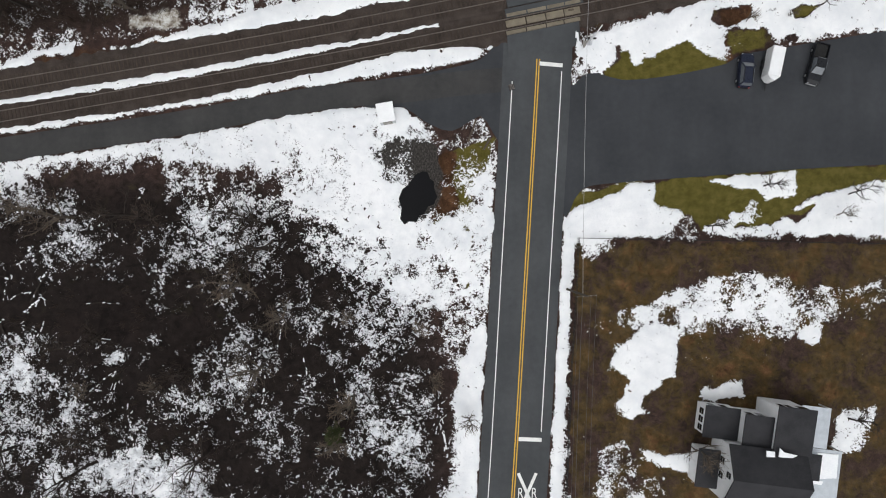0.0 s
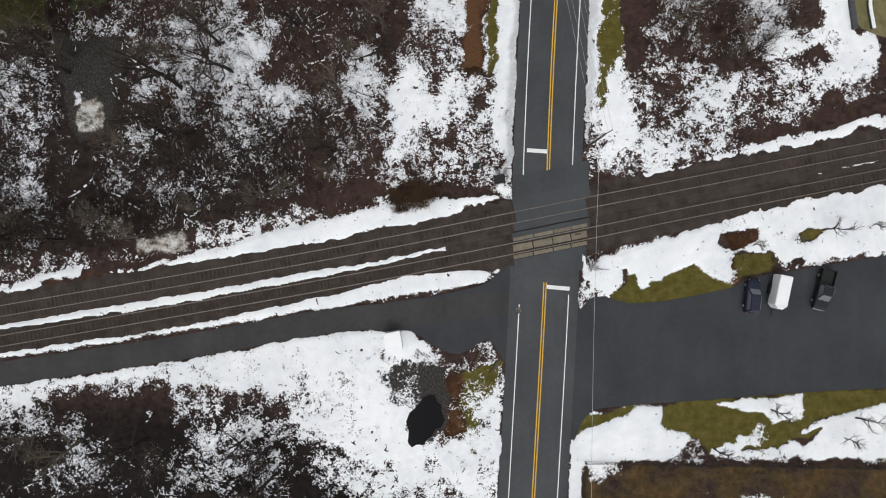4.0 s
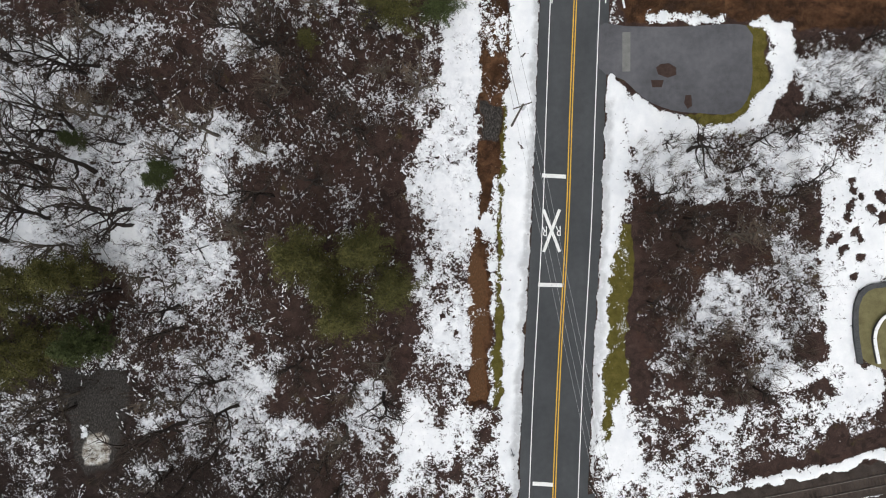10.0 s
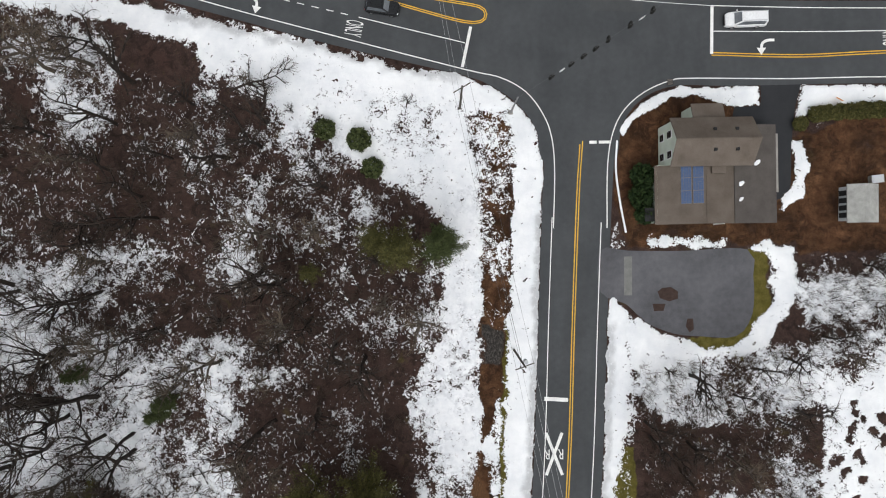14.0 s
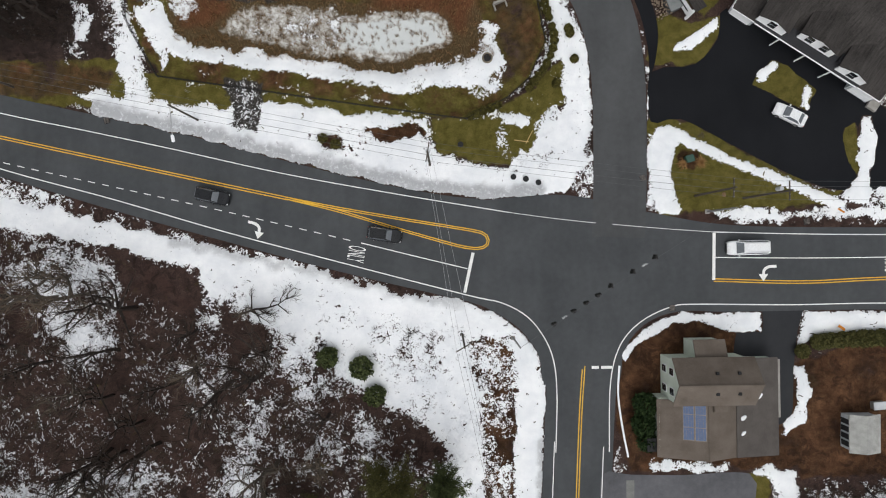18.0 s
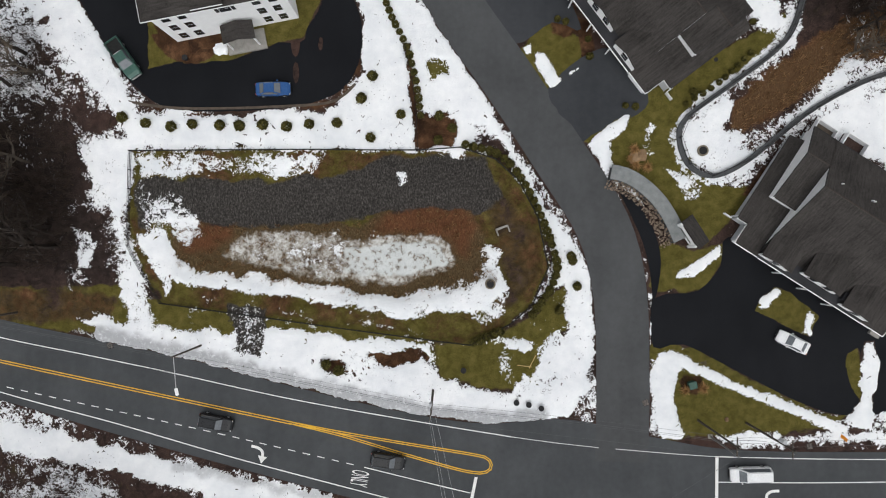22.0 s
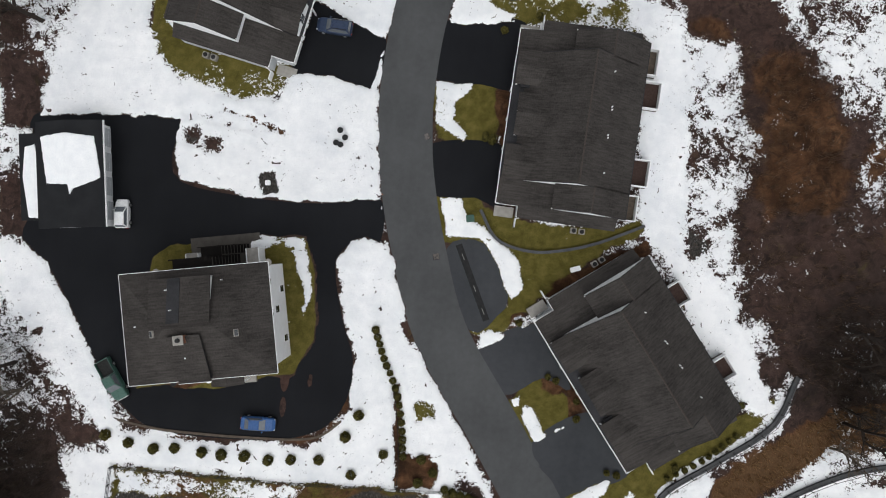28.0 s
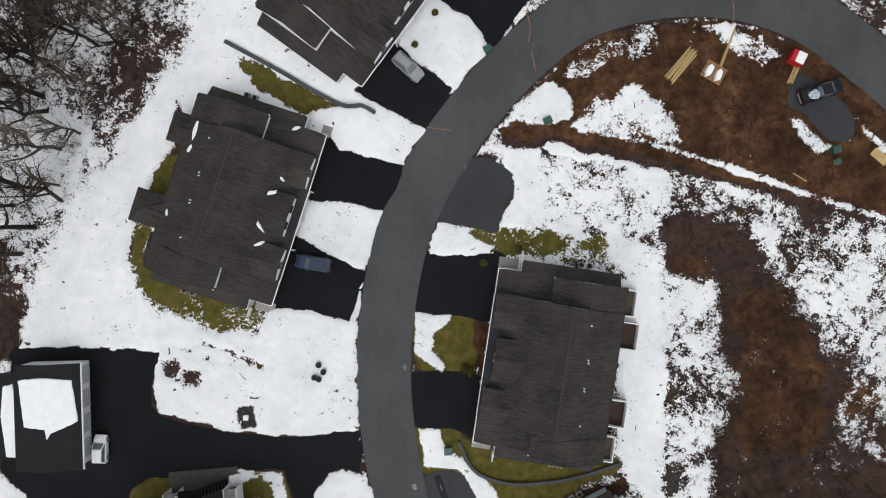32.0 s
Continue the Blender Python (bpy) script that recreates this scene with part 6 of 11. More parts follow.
PAVED = [line_area(MAIN, 4.9, 4.7), CROSS_EDGE, line_area(LOOP, 3.65, 3.65), LOT_EDGE, line_area(SIDE_LANE, 1.7, 1.7), SIDE_APRON,
         HOUSE_C_YARD, DRIVE_C, DRIVE_D, DRIVE_E, LANE_SIGN, *DRIVES]
# islands of grass and snow inside the paved areas
ISLANDS = [
    (0.06, "grass", [(-41.0, 199.8), (-28.1, 201.1), (-20.2, 202.1), (-18.3, 203.3), (-18.1, 206.3), (-20.0, 216.4), (-24.8, 216.8), (-27.5, 216.5), (-33.1, 215.4), (-24.9, 214.9), (-20.6, 201.0), (-23.6, 199.6), (-31.2, 195.9), (-36.5, 195.6), (-39.5, 197.5)]),
    (0.9, "snow", [(-27.8, 216.9), (-20.7, 216.8), (-19.4, 207.8), (-20.1, 207.4), (-21.9, 213.8), (-24.1, 215.7)]),
    (0.06, "grass", [(-40.7, 210.8), (-40.4, 212.7), (-38.3, 214.4), (-29.4, 215.9), (-20.5, 217.1), (-19.0, 213.4), (-18.2, 203.7), (-20.4, 198.9), (-23.4, 198.3), (-30.8, 195.7), (-36.9, 196.0), (-41.3, 194.8)]),
    (0.9, "snow", [(-23.4, 216.8), (-20.5, 217.1), (-19.1, 209.7), (-19.6, 206.6), (-20.8, 212.5)]),
    (0.85, "snow", [(-27.9, 216.0), (-23.4, 216.4), (-24.8, 215.2), (-27.0, 214.2)]),
    (0.95, "snow", [(-15.9, 213.1), (-15.9, 214.9), (-14.2, 217.1), (-12.5, 217.7), (-9.6, 216.9), (-8.4, 215.1), (-8.7, 212.5)]),
    (0.05, "grass", [(40.2, 161.6), (42.8, 164.7), (45.2, 163.9), (49.1, 160.7), (47.6, 158.0)]),
    (0.9, "snow", [(41.0, 162.4), (42.8, 164.5), (43.5, 163.9), (41.5, 161.7)]),
    (0.9, "snow", [(46.7, 158.4), (47.4, 161.1), (48.5, 161.1), (47.8, 158.0)]),
    (0.06, "grass", [(53.1, 155.6), (54.3, 156.2), (55.0, 152.1), (54.8, 149.0), (53.4, 151.0), (52.6, 153.7)]),
    (0.93, "snow", [(55.2, 157.2), (56.7, 157.5), (57.3, 154.4), (56.8, 149.8), (55.7, 145.9), (53.4, 145.0), (52.8, 146.1), (54.6, 148.3), (55.0, 152.1), (54.5, 154.5)]),
    (0.06, "dirt", [(-40.5, 201.1), (-36.0, 199.5), (-30.7, 199.4), (-32.3, 198.0), (-36.1, 195.8), (-39.1, 198.1)]),
]


strip("snow", 0.74, [(46.0, 204.4), (43.4, 197.7), (36.8, 192.3), (30.5, 187.7), (29.4, 184.9), (30.7, 181.4), (33.9, 179.8), (38.5, 181.8), (45.9, 187.7), (51.8, 191.1), (56.8, 193.0), (66.6, 195.2)], 1.25, 0.35)

# ---- plan: woods ----
WOODS = [
    # outline, trees, smallest and largest scale, share of tall kinds
    ([(-71.9, 4.6), (-46.5, 8.5), (-26.0, 4.6), (-19.7, -4.9), (-5.5, -6.4), (-0.7, -15.9), (-0.4, -44.3), (-72.1, -44.5)], 36, 0.51, 0.96),
    ([(-72.9, 79.1), (-6.5, 78.8), (-9.0, 53.6), (-9.8, 43.4), (-19.3, 37.1), (-33.5, 34.8), (-49.3, 30.9), (-73.2, 30.9)], 43, 0.62, 1.19),
    ([(-72.5, 127.8), (-16.1, 125.0), (-8.5, 104.1), (-7.1, 82.9), (-8.8, 60.8), (-73.7, 61.1)], 43, 0.73, 1.30),
    ([(-75.5, 145.3), (-55.2, 141.1), (-37.3, 131.6), (-24.2, 126.0), (-14.9, 120.4), (-5.6, 114.1), (-3.4, 99.9), (-9.0, 87.3), (-77.1, 87.9)], 46, 0.68, 1.24),
    ([(24.4, 92.1), (47.9, 94.3), (49.4, 82.6), (49.4, 62.2), (40.7, 55.9), (25.8, 59.1)], 23, 0.45, 0.90),
    ([(46.2, 106.8), (65.6, 106.7), (65.8, 95.8), (49.4, 92.0)], 7, 0.45, 0.79),
    ([(-76.1, 200.0), (-59.4, 199.8), (-54.2, 181.8), (-53.6, 168.0), (-78.5, 167.6)], 12, 0.79, 1.30),
    ([(-60.9, 201.3), (-55.6, 201.3), (-51.8, 184.8), (-52.0, 168.8), (-62.9, 168.2)], 12, 0.75, 1.1),
    ([(-64.2, 282.0), (-39.4, 282.7), (-45.1, 270.9), (-50.7, 257.6), (-54.2, 246.7), (-60.3, 238.6)], 30, 0.85, 1.25),
    ([(-75.7, 282.5), (-64.4, 283.5), (-60.2, 237.1), (-71.3, 234.5)], 8, 0.8, 1.1),
    ([(46.4, 207.3), (56.7, 208.6), (66.4, 207.0), (66.5, 199.6), (54.6, 198.3)], 6, 0.56, 0.90),
    ([(46.9, 213.6), (66.2, 214.8), (66.2, 198.4), (51.4, 194.1)], 7, 0.56, 1.02),
    ([(-62.3, 37.8), (-36.2, 39.3), (-38.6, 33.0), (-52.8, 29.9), (-62.4, 29.9)], 7, 0.56, 0.90),
]
for _w in WOODS:
    area("wood", 1.0, _w[0], 2.0)
area("wood", 0.6, [(-7.0, 56.0), (2.0, 56.0), (3.4, 117.0), (-1.4, 117.0), (-3.0, 96.0), (-7.0, 86.0)], 1.0)
area("wood", 0.55, [(-64.2, 282.0), (-39.4, 282.7), (-50.7, 257.6), (-60.3, 238.6), (-72.0, 235.0), (-72.0, 282.0)], 2.0)

# areas of darker, greyer litter
for _a, _p in ((1.0, [(-76, 8), (-46, 9), (-26, 8), (-10, 2), (-4, -8), (0, -20), (0, -60), (-76, -60)]), (0.7, [(-80, 166), (-47, 167), (-49, 178), (-54, 190), (-60, 212), (-80, 214)]),
               (0.6, [(-73, 30), (-50, 31), (-34, 35), (-20, 38), (-22, 48), (-44, 50), (-44, 62), (-73, 62)]), (0.6, [(44, 200), (69, 200), (69, 222), (52, 218), (46, 210)])):
    area("dark_litter", _a, _p, 4.0)

# ---- ground ----
TABLE = np.random.RandomState(7).rand(4096)


def lattice(x, y, seed):
    """Smooth value noise from 0 to 1 with a cell of one unit."""
    xi, yi = np.floor(x).astype(np.int64), np.floor(y).astype(np.int64)
    fx, fy = x - xi, y - yi
    fx, fy = fx * fx * (3 - 2 * fx), fy * fy * (3 - 2 * fy)
    def h(a, b):
        return TABLE[(a * 1619 + b * 31337 + seed * 6971 + (a * b) % 977 * 13) % 4096]
    return (h(xi, yi) * (1 - fx) + h(xi + 1, yi) * fx) * (1 - fy) + (h(xi, yi + 1) * (1 - fx) + h(xi + 1, yi + 1) * fx) * fy


def inside(px, py, pts):
    """Signed distance to an outline, positive inside."""
    d = np.full(px.shape, 1e9)
    sign = np.zeros(px.shape, bool)
    n = len(pts)
    for i in range(n):
        (x0, y0), (x1, y1) = pts[i], pts[(i + 1) % n]
        ex, ey = x1 - x0, y1 - y0
        t = np.clip(((px - x0) * ex + (py - y0) * ey) / (ex * ex + ey * ey + 1e-9), 0, 1)
        d = np.minimum(d, (px - x0 - t * ex) ** 2 + (py - y0 - t * ey) ** 2)
        if y0 != y1:
            sign ^= ((y0 > py) != (y1 > py)) & (px < ex * (py - y0) / ey + x0)
    d = np.sqrt(d)
    return np.where(sign, d, -d)


def build_ground():
    fine = 0.3
    core_x, core_y = np.arange(-72, 72.01, fine), np.arange(-44, 296.01, fine)
    out = np.cumsum(1.0 * 1.35 ** np.arange(1, 22))
    gx = np.concatenate([-72 - out[::-1], core_x, 72 + out])
    gy = np.concatenate([-44 - out[::-1], core_y, 296 + out])
    X, Y = np.meshgrid(gx, gy)
    wx = X + 1.0 * (lattice(X / 1.7, Y / 1.7, 1) - 0.5) + 0.5 * (lattice(X / 0.6, Y / 0.6, 2) - 0.5)
    wy = Y + 1.0 * (lattice(X / 1.7, Y / 1.7, 3) - 0.5) + 0.5 * (lattice(X / 0.6, Y / 0.6, 4) - 0.5)
    F = {k: np.zeros(X.shape) for k in ("grass", "dirt", "gravel", "reed", "ice", "wood", "dark_litter", "slush")}
    F["snow"] = np.full(X.shape, 0.42)
    def lay(kind, amount, pts, soft, warp=1.0):
        xs, ys = [p[0] for p in pts], [p[1] for p in pts]
        i0, i1 = np.searchsorted(gy, min(ys) - soft - 2), np.searchsorted(gy, max(ys) + soft + 2)
        j0, j1 = np.searchsorted(gx, min(xs) - soft - 2), np.searchsorted(gx, max(xs) + soft + 2)
        if i1 <= i0 or j1 <= j0:
            return
        s = (slice(i0, i1), slice(j0, j1))
        sd = inside(X[s] + warp * (wx[s] - X[s]), Y[s] + warp * (wy[s] - Y[s]), pts)
        w = lift(-soft, soft, sd)
        F[kind][s] = F[kind][s] * (1 - w) + amount * w
    for kind, amount, pts, soft in COVER:
        lay(kind, amount, pts, soft, 0.4 if soft <= 0.3 else 1.0)
    pave = np.zeros(X.shape)
    F["pave"], F["raised"] = pave, np.zeros(X.shape)
    for pts in PAVED:
        lay("snow", -0.4, pts, 0.3, 0.45)
        lay("pave", 1.0, pts, 0.3, 0.2)
    for amount, kind, pts in ISLANDS:
        if kind != "snow":
            lay(kind, 1.0, pts, 0.3, 0.2)
        lay("snow", amount, pts, 0.3, 0.2 if kind != "snow" else 0.9)
        lay("raised", 1.0, pts, 0.3, 0.5)
    F["snow"] = F["snow"] + np.where(F["snow"] > -0.05, 0.075 * F["wood"] * (1 - 1.7 * F["dark_litter"]), 0)
    c = F["snow"]
    n = 0.34 * lattice(X / 3.1, Y / 3.1, 5) + 0.26 * lattice(X / 1.3 + 9, Y / 1.3, 6) + 0.3 * lattice(X / 0.62, Y / 0.62 + 5, 8) - 0.45
    n = n + 0.42 * (lattice(X / 7.5 + 3, Y / 7.5, 15) - 0.5) * np.clip(1.6 - 1.4 * np.abs(2 * c - 0.9), 0, 1)
    amp = 0.3 + 1.15 * np.clip(1 - (2 * np.clip(c, 0, 1) - 1) ** 2, 0, 1)
    near = lift(-4, 0, np.minimum(72 - np.abs(X), np.minimum(Y + 44, 296 - Y)))
    s = np.where(c < -0.05, c, c + amp * n * near)
    F["snow"] = s
    depth = (0.06 + 0.16 * lift(0.6, 1.0, c)) * lift(0.42, 0.8, s)
    rough = 0.05 * (lattice(X / 0.9, Y / 0.9, 11) - 0.5) * (1 - F["pave"])
    Z = gz(X, Y) + depth + np.where(F["pave"] > 0.02, -0.03, rough) + 0.09 * F["raised"]
    ny, nx = X.shape
    me = bpy.data.meshes.new("ground")
    me.vertices.add(nx * ny)
    me.vertices.foreach_set("co", np.stack([X, Y, Z], -1).astype(np.float32).ravel())
    i, j = np.meshgrid(np.arange(ny - 1), np.arange(nx - 1), indexing="ij")
    a = (i * nx + j).ravel()
    quads = np.stack([a, a + 1, a + nx + 1, a + nx], 1).astype(np.int32)
    me.loops.add(quads.size)
    me.loops.foreach_set("vertex_index", quads.ravel())
    me.polygons.add(len(quads))
    me.polygons.foreach_set("loop_start", np.arange(0, quads.size, 4, dtype=np.int32))
    me.polygons.foreach_set("use_smooth", np.ones(len(quads), bool))
    for k in ("snow", "grass", "dirt", "gravel", "reed", "ice", "wood", "dark_litter", "slush"):
        me.attributes.new(k, 'FLOAT', 'POINT').data.foreach_set("value", F[k].astype(np.float32).ravel())
    me.update(calc_edges=True)
    me.materials.append(GROUND)
    return tagged(new("ground", me), "winter ground of leaf litter, grass and thawing snow", "ground", kind="structure")


build_ground()

# ---- roads ----
ROADS = [
    tagged(ribbon("road_1", MAIN, 4.9, 4.7, 0.012, ROAD), "two-lane grey asphalt road crossing the railway", "road", kind="structure"),
    tagged(patch("road_2", CROSS_EDGE, 0.018, ROAD), "wide grey asphalt main road with a turning lane", "road", kind="structure"),
    tagged(ribbon("road_3", LOOP, 3.65, 3.65, 0.024, LANE), "curving grey asphalt estate road", "road", kind="structure"),
    tagged(ribbon("track_road", SIDE_LANE, 1.7, 1.7, 0.008, DIRTROAD), "muddy gravel track beside the railway", "road", kind="structure"),
    tagged(patch("apron", SIDE_APRON, 0.006, LOT), "dark wet asphalt apron beside the road", "pavement", kind="structure"),
    tagged(patch("parking_lot", LOT_EDGE, 0.008, LOT), "dark asphalt parking lot with wet patches", "pavement", kind="structure"),
    tagged(patch("old_parking_yard", HOUSE_C_YARD, 0.02, OLD), "weathered grey asphalt parking yard with stains", "pavement", kind="structure"),
    tagged(patch("driveway_corner", DRIVE_C, 0.012, DRIVE2), "dark asphalt driveway of the brown-roofed house", "driveway", kind="structure"),
    tagged(patch("driveway_entrance", DRIVE_D, 0.018, DRIVE), "fresh black asphalt driveway of the townhouse", "driveway", kind="structure"),
    tagged(patch("driveway_white_house", DRIVE_E, 0.012, DRIVE), "fresh black asphalt drive round the white house", "driveway", kind="structure"),
    tagged(patch("sign_apron", LANE_SIGN, 0.03, DRIVE), "black asphalt strip below the stone entrance wall", "pavement", kind="structure"),
]
for k, d in enumerate(DRIVES):
    ROADS.append(tagged(patch("driveway_townhouse", d, 0.018, DRIVE if k not in (2, 3, 4, 9, 10) else LOT), "dark asphalt driveway in front of a townhouse garage", "driveway", kind="structure"))

CONCRETE_PAD = simple("concrete_pad", (0.13, 0.13, 0.125), (0.2, 0.2, 0.19), 1.5)
# ---- road markings ----
R1, R2, R3 = ROADS[0], ROADS[1], ROADS[2]


def offset_line(line, d, a=0.0, b=1.0, step=2.0):
    """A line d metres to the left of another, between two fractions of its length."""
    pts = smooth(line, step=step)
    out = []
    for i, p in enumerate(pts):
        q = pts[min(i + 1, len(pts) - 1)] - pts[max(i - 1, 0)]
        out.append(tuple(p + np.array((-q[1], q[0])) / (np.linalg.norm(q) + 1e-9) * d))
    n = len(out)
    return out[int(a * (n - 1)):int(b * (n - 1)) + 1]


def mark(name, line, width, road, paint, off=0.034):
    return ribbon(name, line, width / 2, width / 2, off, paint, road, step=0.9, thick=0.006)


def between(line, y0, y1):
    """The stretch of a line between two northings."""
    return [p for p in line if y0 <= p[1] <= y1]


SOUTH_END, NORTH_START, NORTH_END = 26.4, 39.4, 123.2
for d in (0.17, -0.17):
    c = offset_line(MAIN, d)
    for seg in (between(c, -90, SOUTH_END), between(offset_line(MAIN, d, step=0.5), NORTH_START, NORTH_END)):
        mark("centre_line", seg, 0.14, R1, YELLOW_LINE)
c = offset_line(MAIN, 3.45)
mark("edge_line", between(c, -90, 24.6), 0.13, R1, WHITE_LINE)
mark("edge_line", between(offset_line(MAIN, 3.45, step=0.5), 39.7, 113), 0.13, R1, WHITE_LINE)
c = offset_line(MAIN, -3.35)
mark("edge_line", between(c, -25.8, 25.8), 0.13, R1, WHITE_LINE)
mark("edge_line", between(offset_line(MAIN, -3.35, step=0.5), 40.5, 112), 0.13, R1, WHITE_LINE)
for ln in ([(12.9, 25.6), (16.2, 25.3)], [(10.1, -26.7), (13.3, -26.8)], [(10.3, 44.6), (13.2, 44.4)], [(11.2, 72.3), (14.7, 72.2)], [(11.8, 87.5), (15.1, 87.3)]):
    mark("stop_line", ln, 0.55, R1, WHITE_LINE)
mark("stop_line", [(18.2, 123.0), (19.2, 123.0)], 0.4, R1, WHITE_LINE)
mark("stop_line", [(19.5, 123.0), (21.0, 123.0)], 0.4, R1, WHITE_LINE)


def lettering(txt, x, y, size, turn, stretch, road, name="lettering", material=None, z=None):
    cu = bpy.data.curves.new("lettering", "FONT")
    cu.body, cu.size, cu.align_x, cu.align_y, cu.extrude = txt, size, 'CENTER', 'CENTER', 0.003
    tmp = bpy.data.objects.new("lettering", cu)
    scene.collection.objects.link(tmp)
    me = bpy.data.meshes.new_from_object(tmp.evaluated_get(bpy.context.evaluated_depsgraph_get()))
    bpy.data.objects.remove(tmp)
    me.materials.clear()
    me.materials.append(material or WHITE_LINE)
    ob = new(name, me)
    ob.matrix_world = pose(x, y, (float(gz(x, y)) if z is None else z) + 0.036, 0, 0, turn) @ Matrix.Diagonal((1, stretch, 1, 1))
    ob.parent = road
    ob["label"] = "white painted " + ("letters" if len(txt) > 1 else "letter") + " on asphalt"
    return ob


def crossing_mark(cx, cy, dx, dy, flip):
    """The crossed strokes and the two letters before a railway."""
    for s in (1, -1):
        mark("cross_stroke", [(cx - dx * s, cy - dy), (cx + dx * s, cy + dy)], 0.42, R1, WHITE_LINE, 0.034 if s > 0 else 0.039)
    for s in (-1, 1):
        lettering("R", cx + s * 0.95, cy + 0.02, 1.35, 180 if flip else -2, 1.5, R1)


(_x, _y), = [(13.1, 79.8)]
crossing_mark(_x, _y, 1.12, 2.95, True)
(_x, _y), = [(11.3, -34.3)]
crossing_mark(_x, _y, 1.25, 2.85, False)

N_EDGE = [(-101.3, 168.5), (-86.0, 164.5), (-63.0, 158.9), (-51.4, 156.4), (-39.7, 153.8), (-24.2, 150.2), (-8.6, 147.2), (6.9, 144.5)]
mark("edge_line", N_EDGE, 0.13, R2, WHITE_LINE, 0.04)
mark("edge_line", [(6.9, 144.5), (13.1, 143.6), (18.9, 142.9)], 0.08, R2, WHITE_LINE, 0.04)
mark("edge_line", [(21.2, 142.7), (28.6, 142.0), (35.0, 141.5)], 0.08, R2, WHITE_LINE, 0.04)
mark("edge_line", [(35.0, 141.5), (47.2, 141.1), (58.6, 140.9), (84.2, 140.6)], 0.13, R2, WHITE_LINE, 0.04)
mark("edge_line", [(-101.8, 162.8), (-86.5, 158.8), (-63.3, 151.3), (-47.7, 146.9), (-32.1, 142.2), (-16.5, 137.9), (1.0, 133.2), (6.0, 132.0), (9.5, 130.0), (11.8, 127.0), (13.0, 123.8), (13.4, 119.1), (13.2, 111.2)], 0.15, R2, WHITE_LINE, 0.042)
mark("edge_line", [(84.2, 131.1), (58.6, 131.5), (45.6, 131.4), (32.4, 131.6), (29.3, 131.3), (25.8, 129.8), (23.1, 127.5), (21.5, 124.5), (20.7, 119.8), (20.6, 111.2)], 0.15, R2, WHITE_LINE, 0.042)
for d in (0.17, -0.17):
    mark("centre_line", offset_line([(-101.7, 164.5), (-78.6, 159.2), (-63.1, 155.6), (-47.6, 152.1), (-32.0, 148.6), (-23.4, 146.7)], d), 0.14, R2, YELLOW_LINE, 0.04)
    mark("median_line", offset_line([(-23.8, 146.8), (-16.4, 145.3), (-8.7, 143.9), (-1.7, 142.7), (2.2, 142.0), (3.2, 141.75), (3.85, 141.3), (4.1, 140.7), (3.95, 140.1), (3.4, 139.7), (2.5, 139.55), (1.6, 139.65), (-0.9, 140.2), (-8.7, 142.5), (-16.4, 144.9), (-23.0, 146.6)], d * 0.8, step=0.6), 0.14, R2, YELLOW_LINE, 0.046)
    mark("centre_line", offset_line([(35.0, 134.9), (47.1, 134.5), (58.6, 134.9), (84.2, 135.5)], d), 0.14, R2, YELLOW_LINE, 0.04)
mark("lane_line", [(-13.4, 140.5), (-5.6, 138.5), (1.2, 136.8)], 0.13, R2, WHITE_LINE, 0.04)
mark("lane_line", [(35.2, 138.0), (47.1, 137.8), (58.6, 137.8), (84.2, 137.9)], 0.13, R2, WHITE_LINE, 0.04)
mark("stop_line", [(2.0, 139.0), (0.8, 133.5)], 0.42, R2, WHITE_LINE, 0.04)
mark("stop_line", [(35.1, 141.4), (35.0, 134.9)], 0.42, R2, WHITE_LINE, 0.044)
dash = offset_line([(-95.8, 160.4), (-78.8, 156.1), (-63.2, 152.2), (-47.6, 148.6), (-32.0, 145.0), (-13.4, 140.5)], 0, step=0.5)
for i in range(0, len(dash) - 2, 4):
    mark("lane_dash", dash[i:i + 2] + [dash[i + 2]], 0.12, R2, WHITE_LINE, 0.04)
(_x, _y), = [(-14.2, 139.0)]
lettering("ONLY", _x, _y, 0.82, -101, 4.2, R2)
(_x, _y), = [(59.1, 136.8)]
lettering("ONLY", _x + 0.6, _y, 0.82, 90, 4.2, R2)


def turn_arrow(x, y, turn, side=1):
    """A curved arrow for turning traffic, its shaft along the lane."""
    bm = bmesh.new()
    pts = smooth([(-1.3, 0.5), (-0.3, 0.45), (0.35, 0.05), (0.5, -0.6)], step=0.15)
    prev = None
    for i, p in enumerate(pts):
        q = pts[min(i + 1, len(pts) - 1)] - pts[max(i - 1, 0)]
        nrm = np.array((-q[1], q[0])) / np.linalg.norm(q) * 0.19
        row = [bm.verts.new((*(p + nrm), 0)), bm.verts.new((*(p - nrm), 0))]
        if prev:
            bm.faces.new((*prev, row[1], row[0]))
        prev = row
    bm.faces.new([bm.verts.new(v) for v in ((-0.15, -0.55, 0), (0.5, -1.55, 0), (1.15, -0.55, 0))])
    bmesh.ops.recalc_face_normals(bm, faces=bm.faces)
    ob = part("turn_arrow", bm, WHITE_LINE, R2)
    ob.matrix_world = pose(x, y, float(gz(x, y)) + 0.044, 0, 0, turn) @ Matrix.Diagonal((side, 1, 1, 1))


(_x, _y), = [(-27.8, 142.8)]
turn_arrow(_x, _y, -13)
(_x, _y), = [(42.3, 136.2)]
turn_arrow(_x, _y, 0, -1)
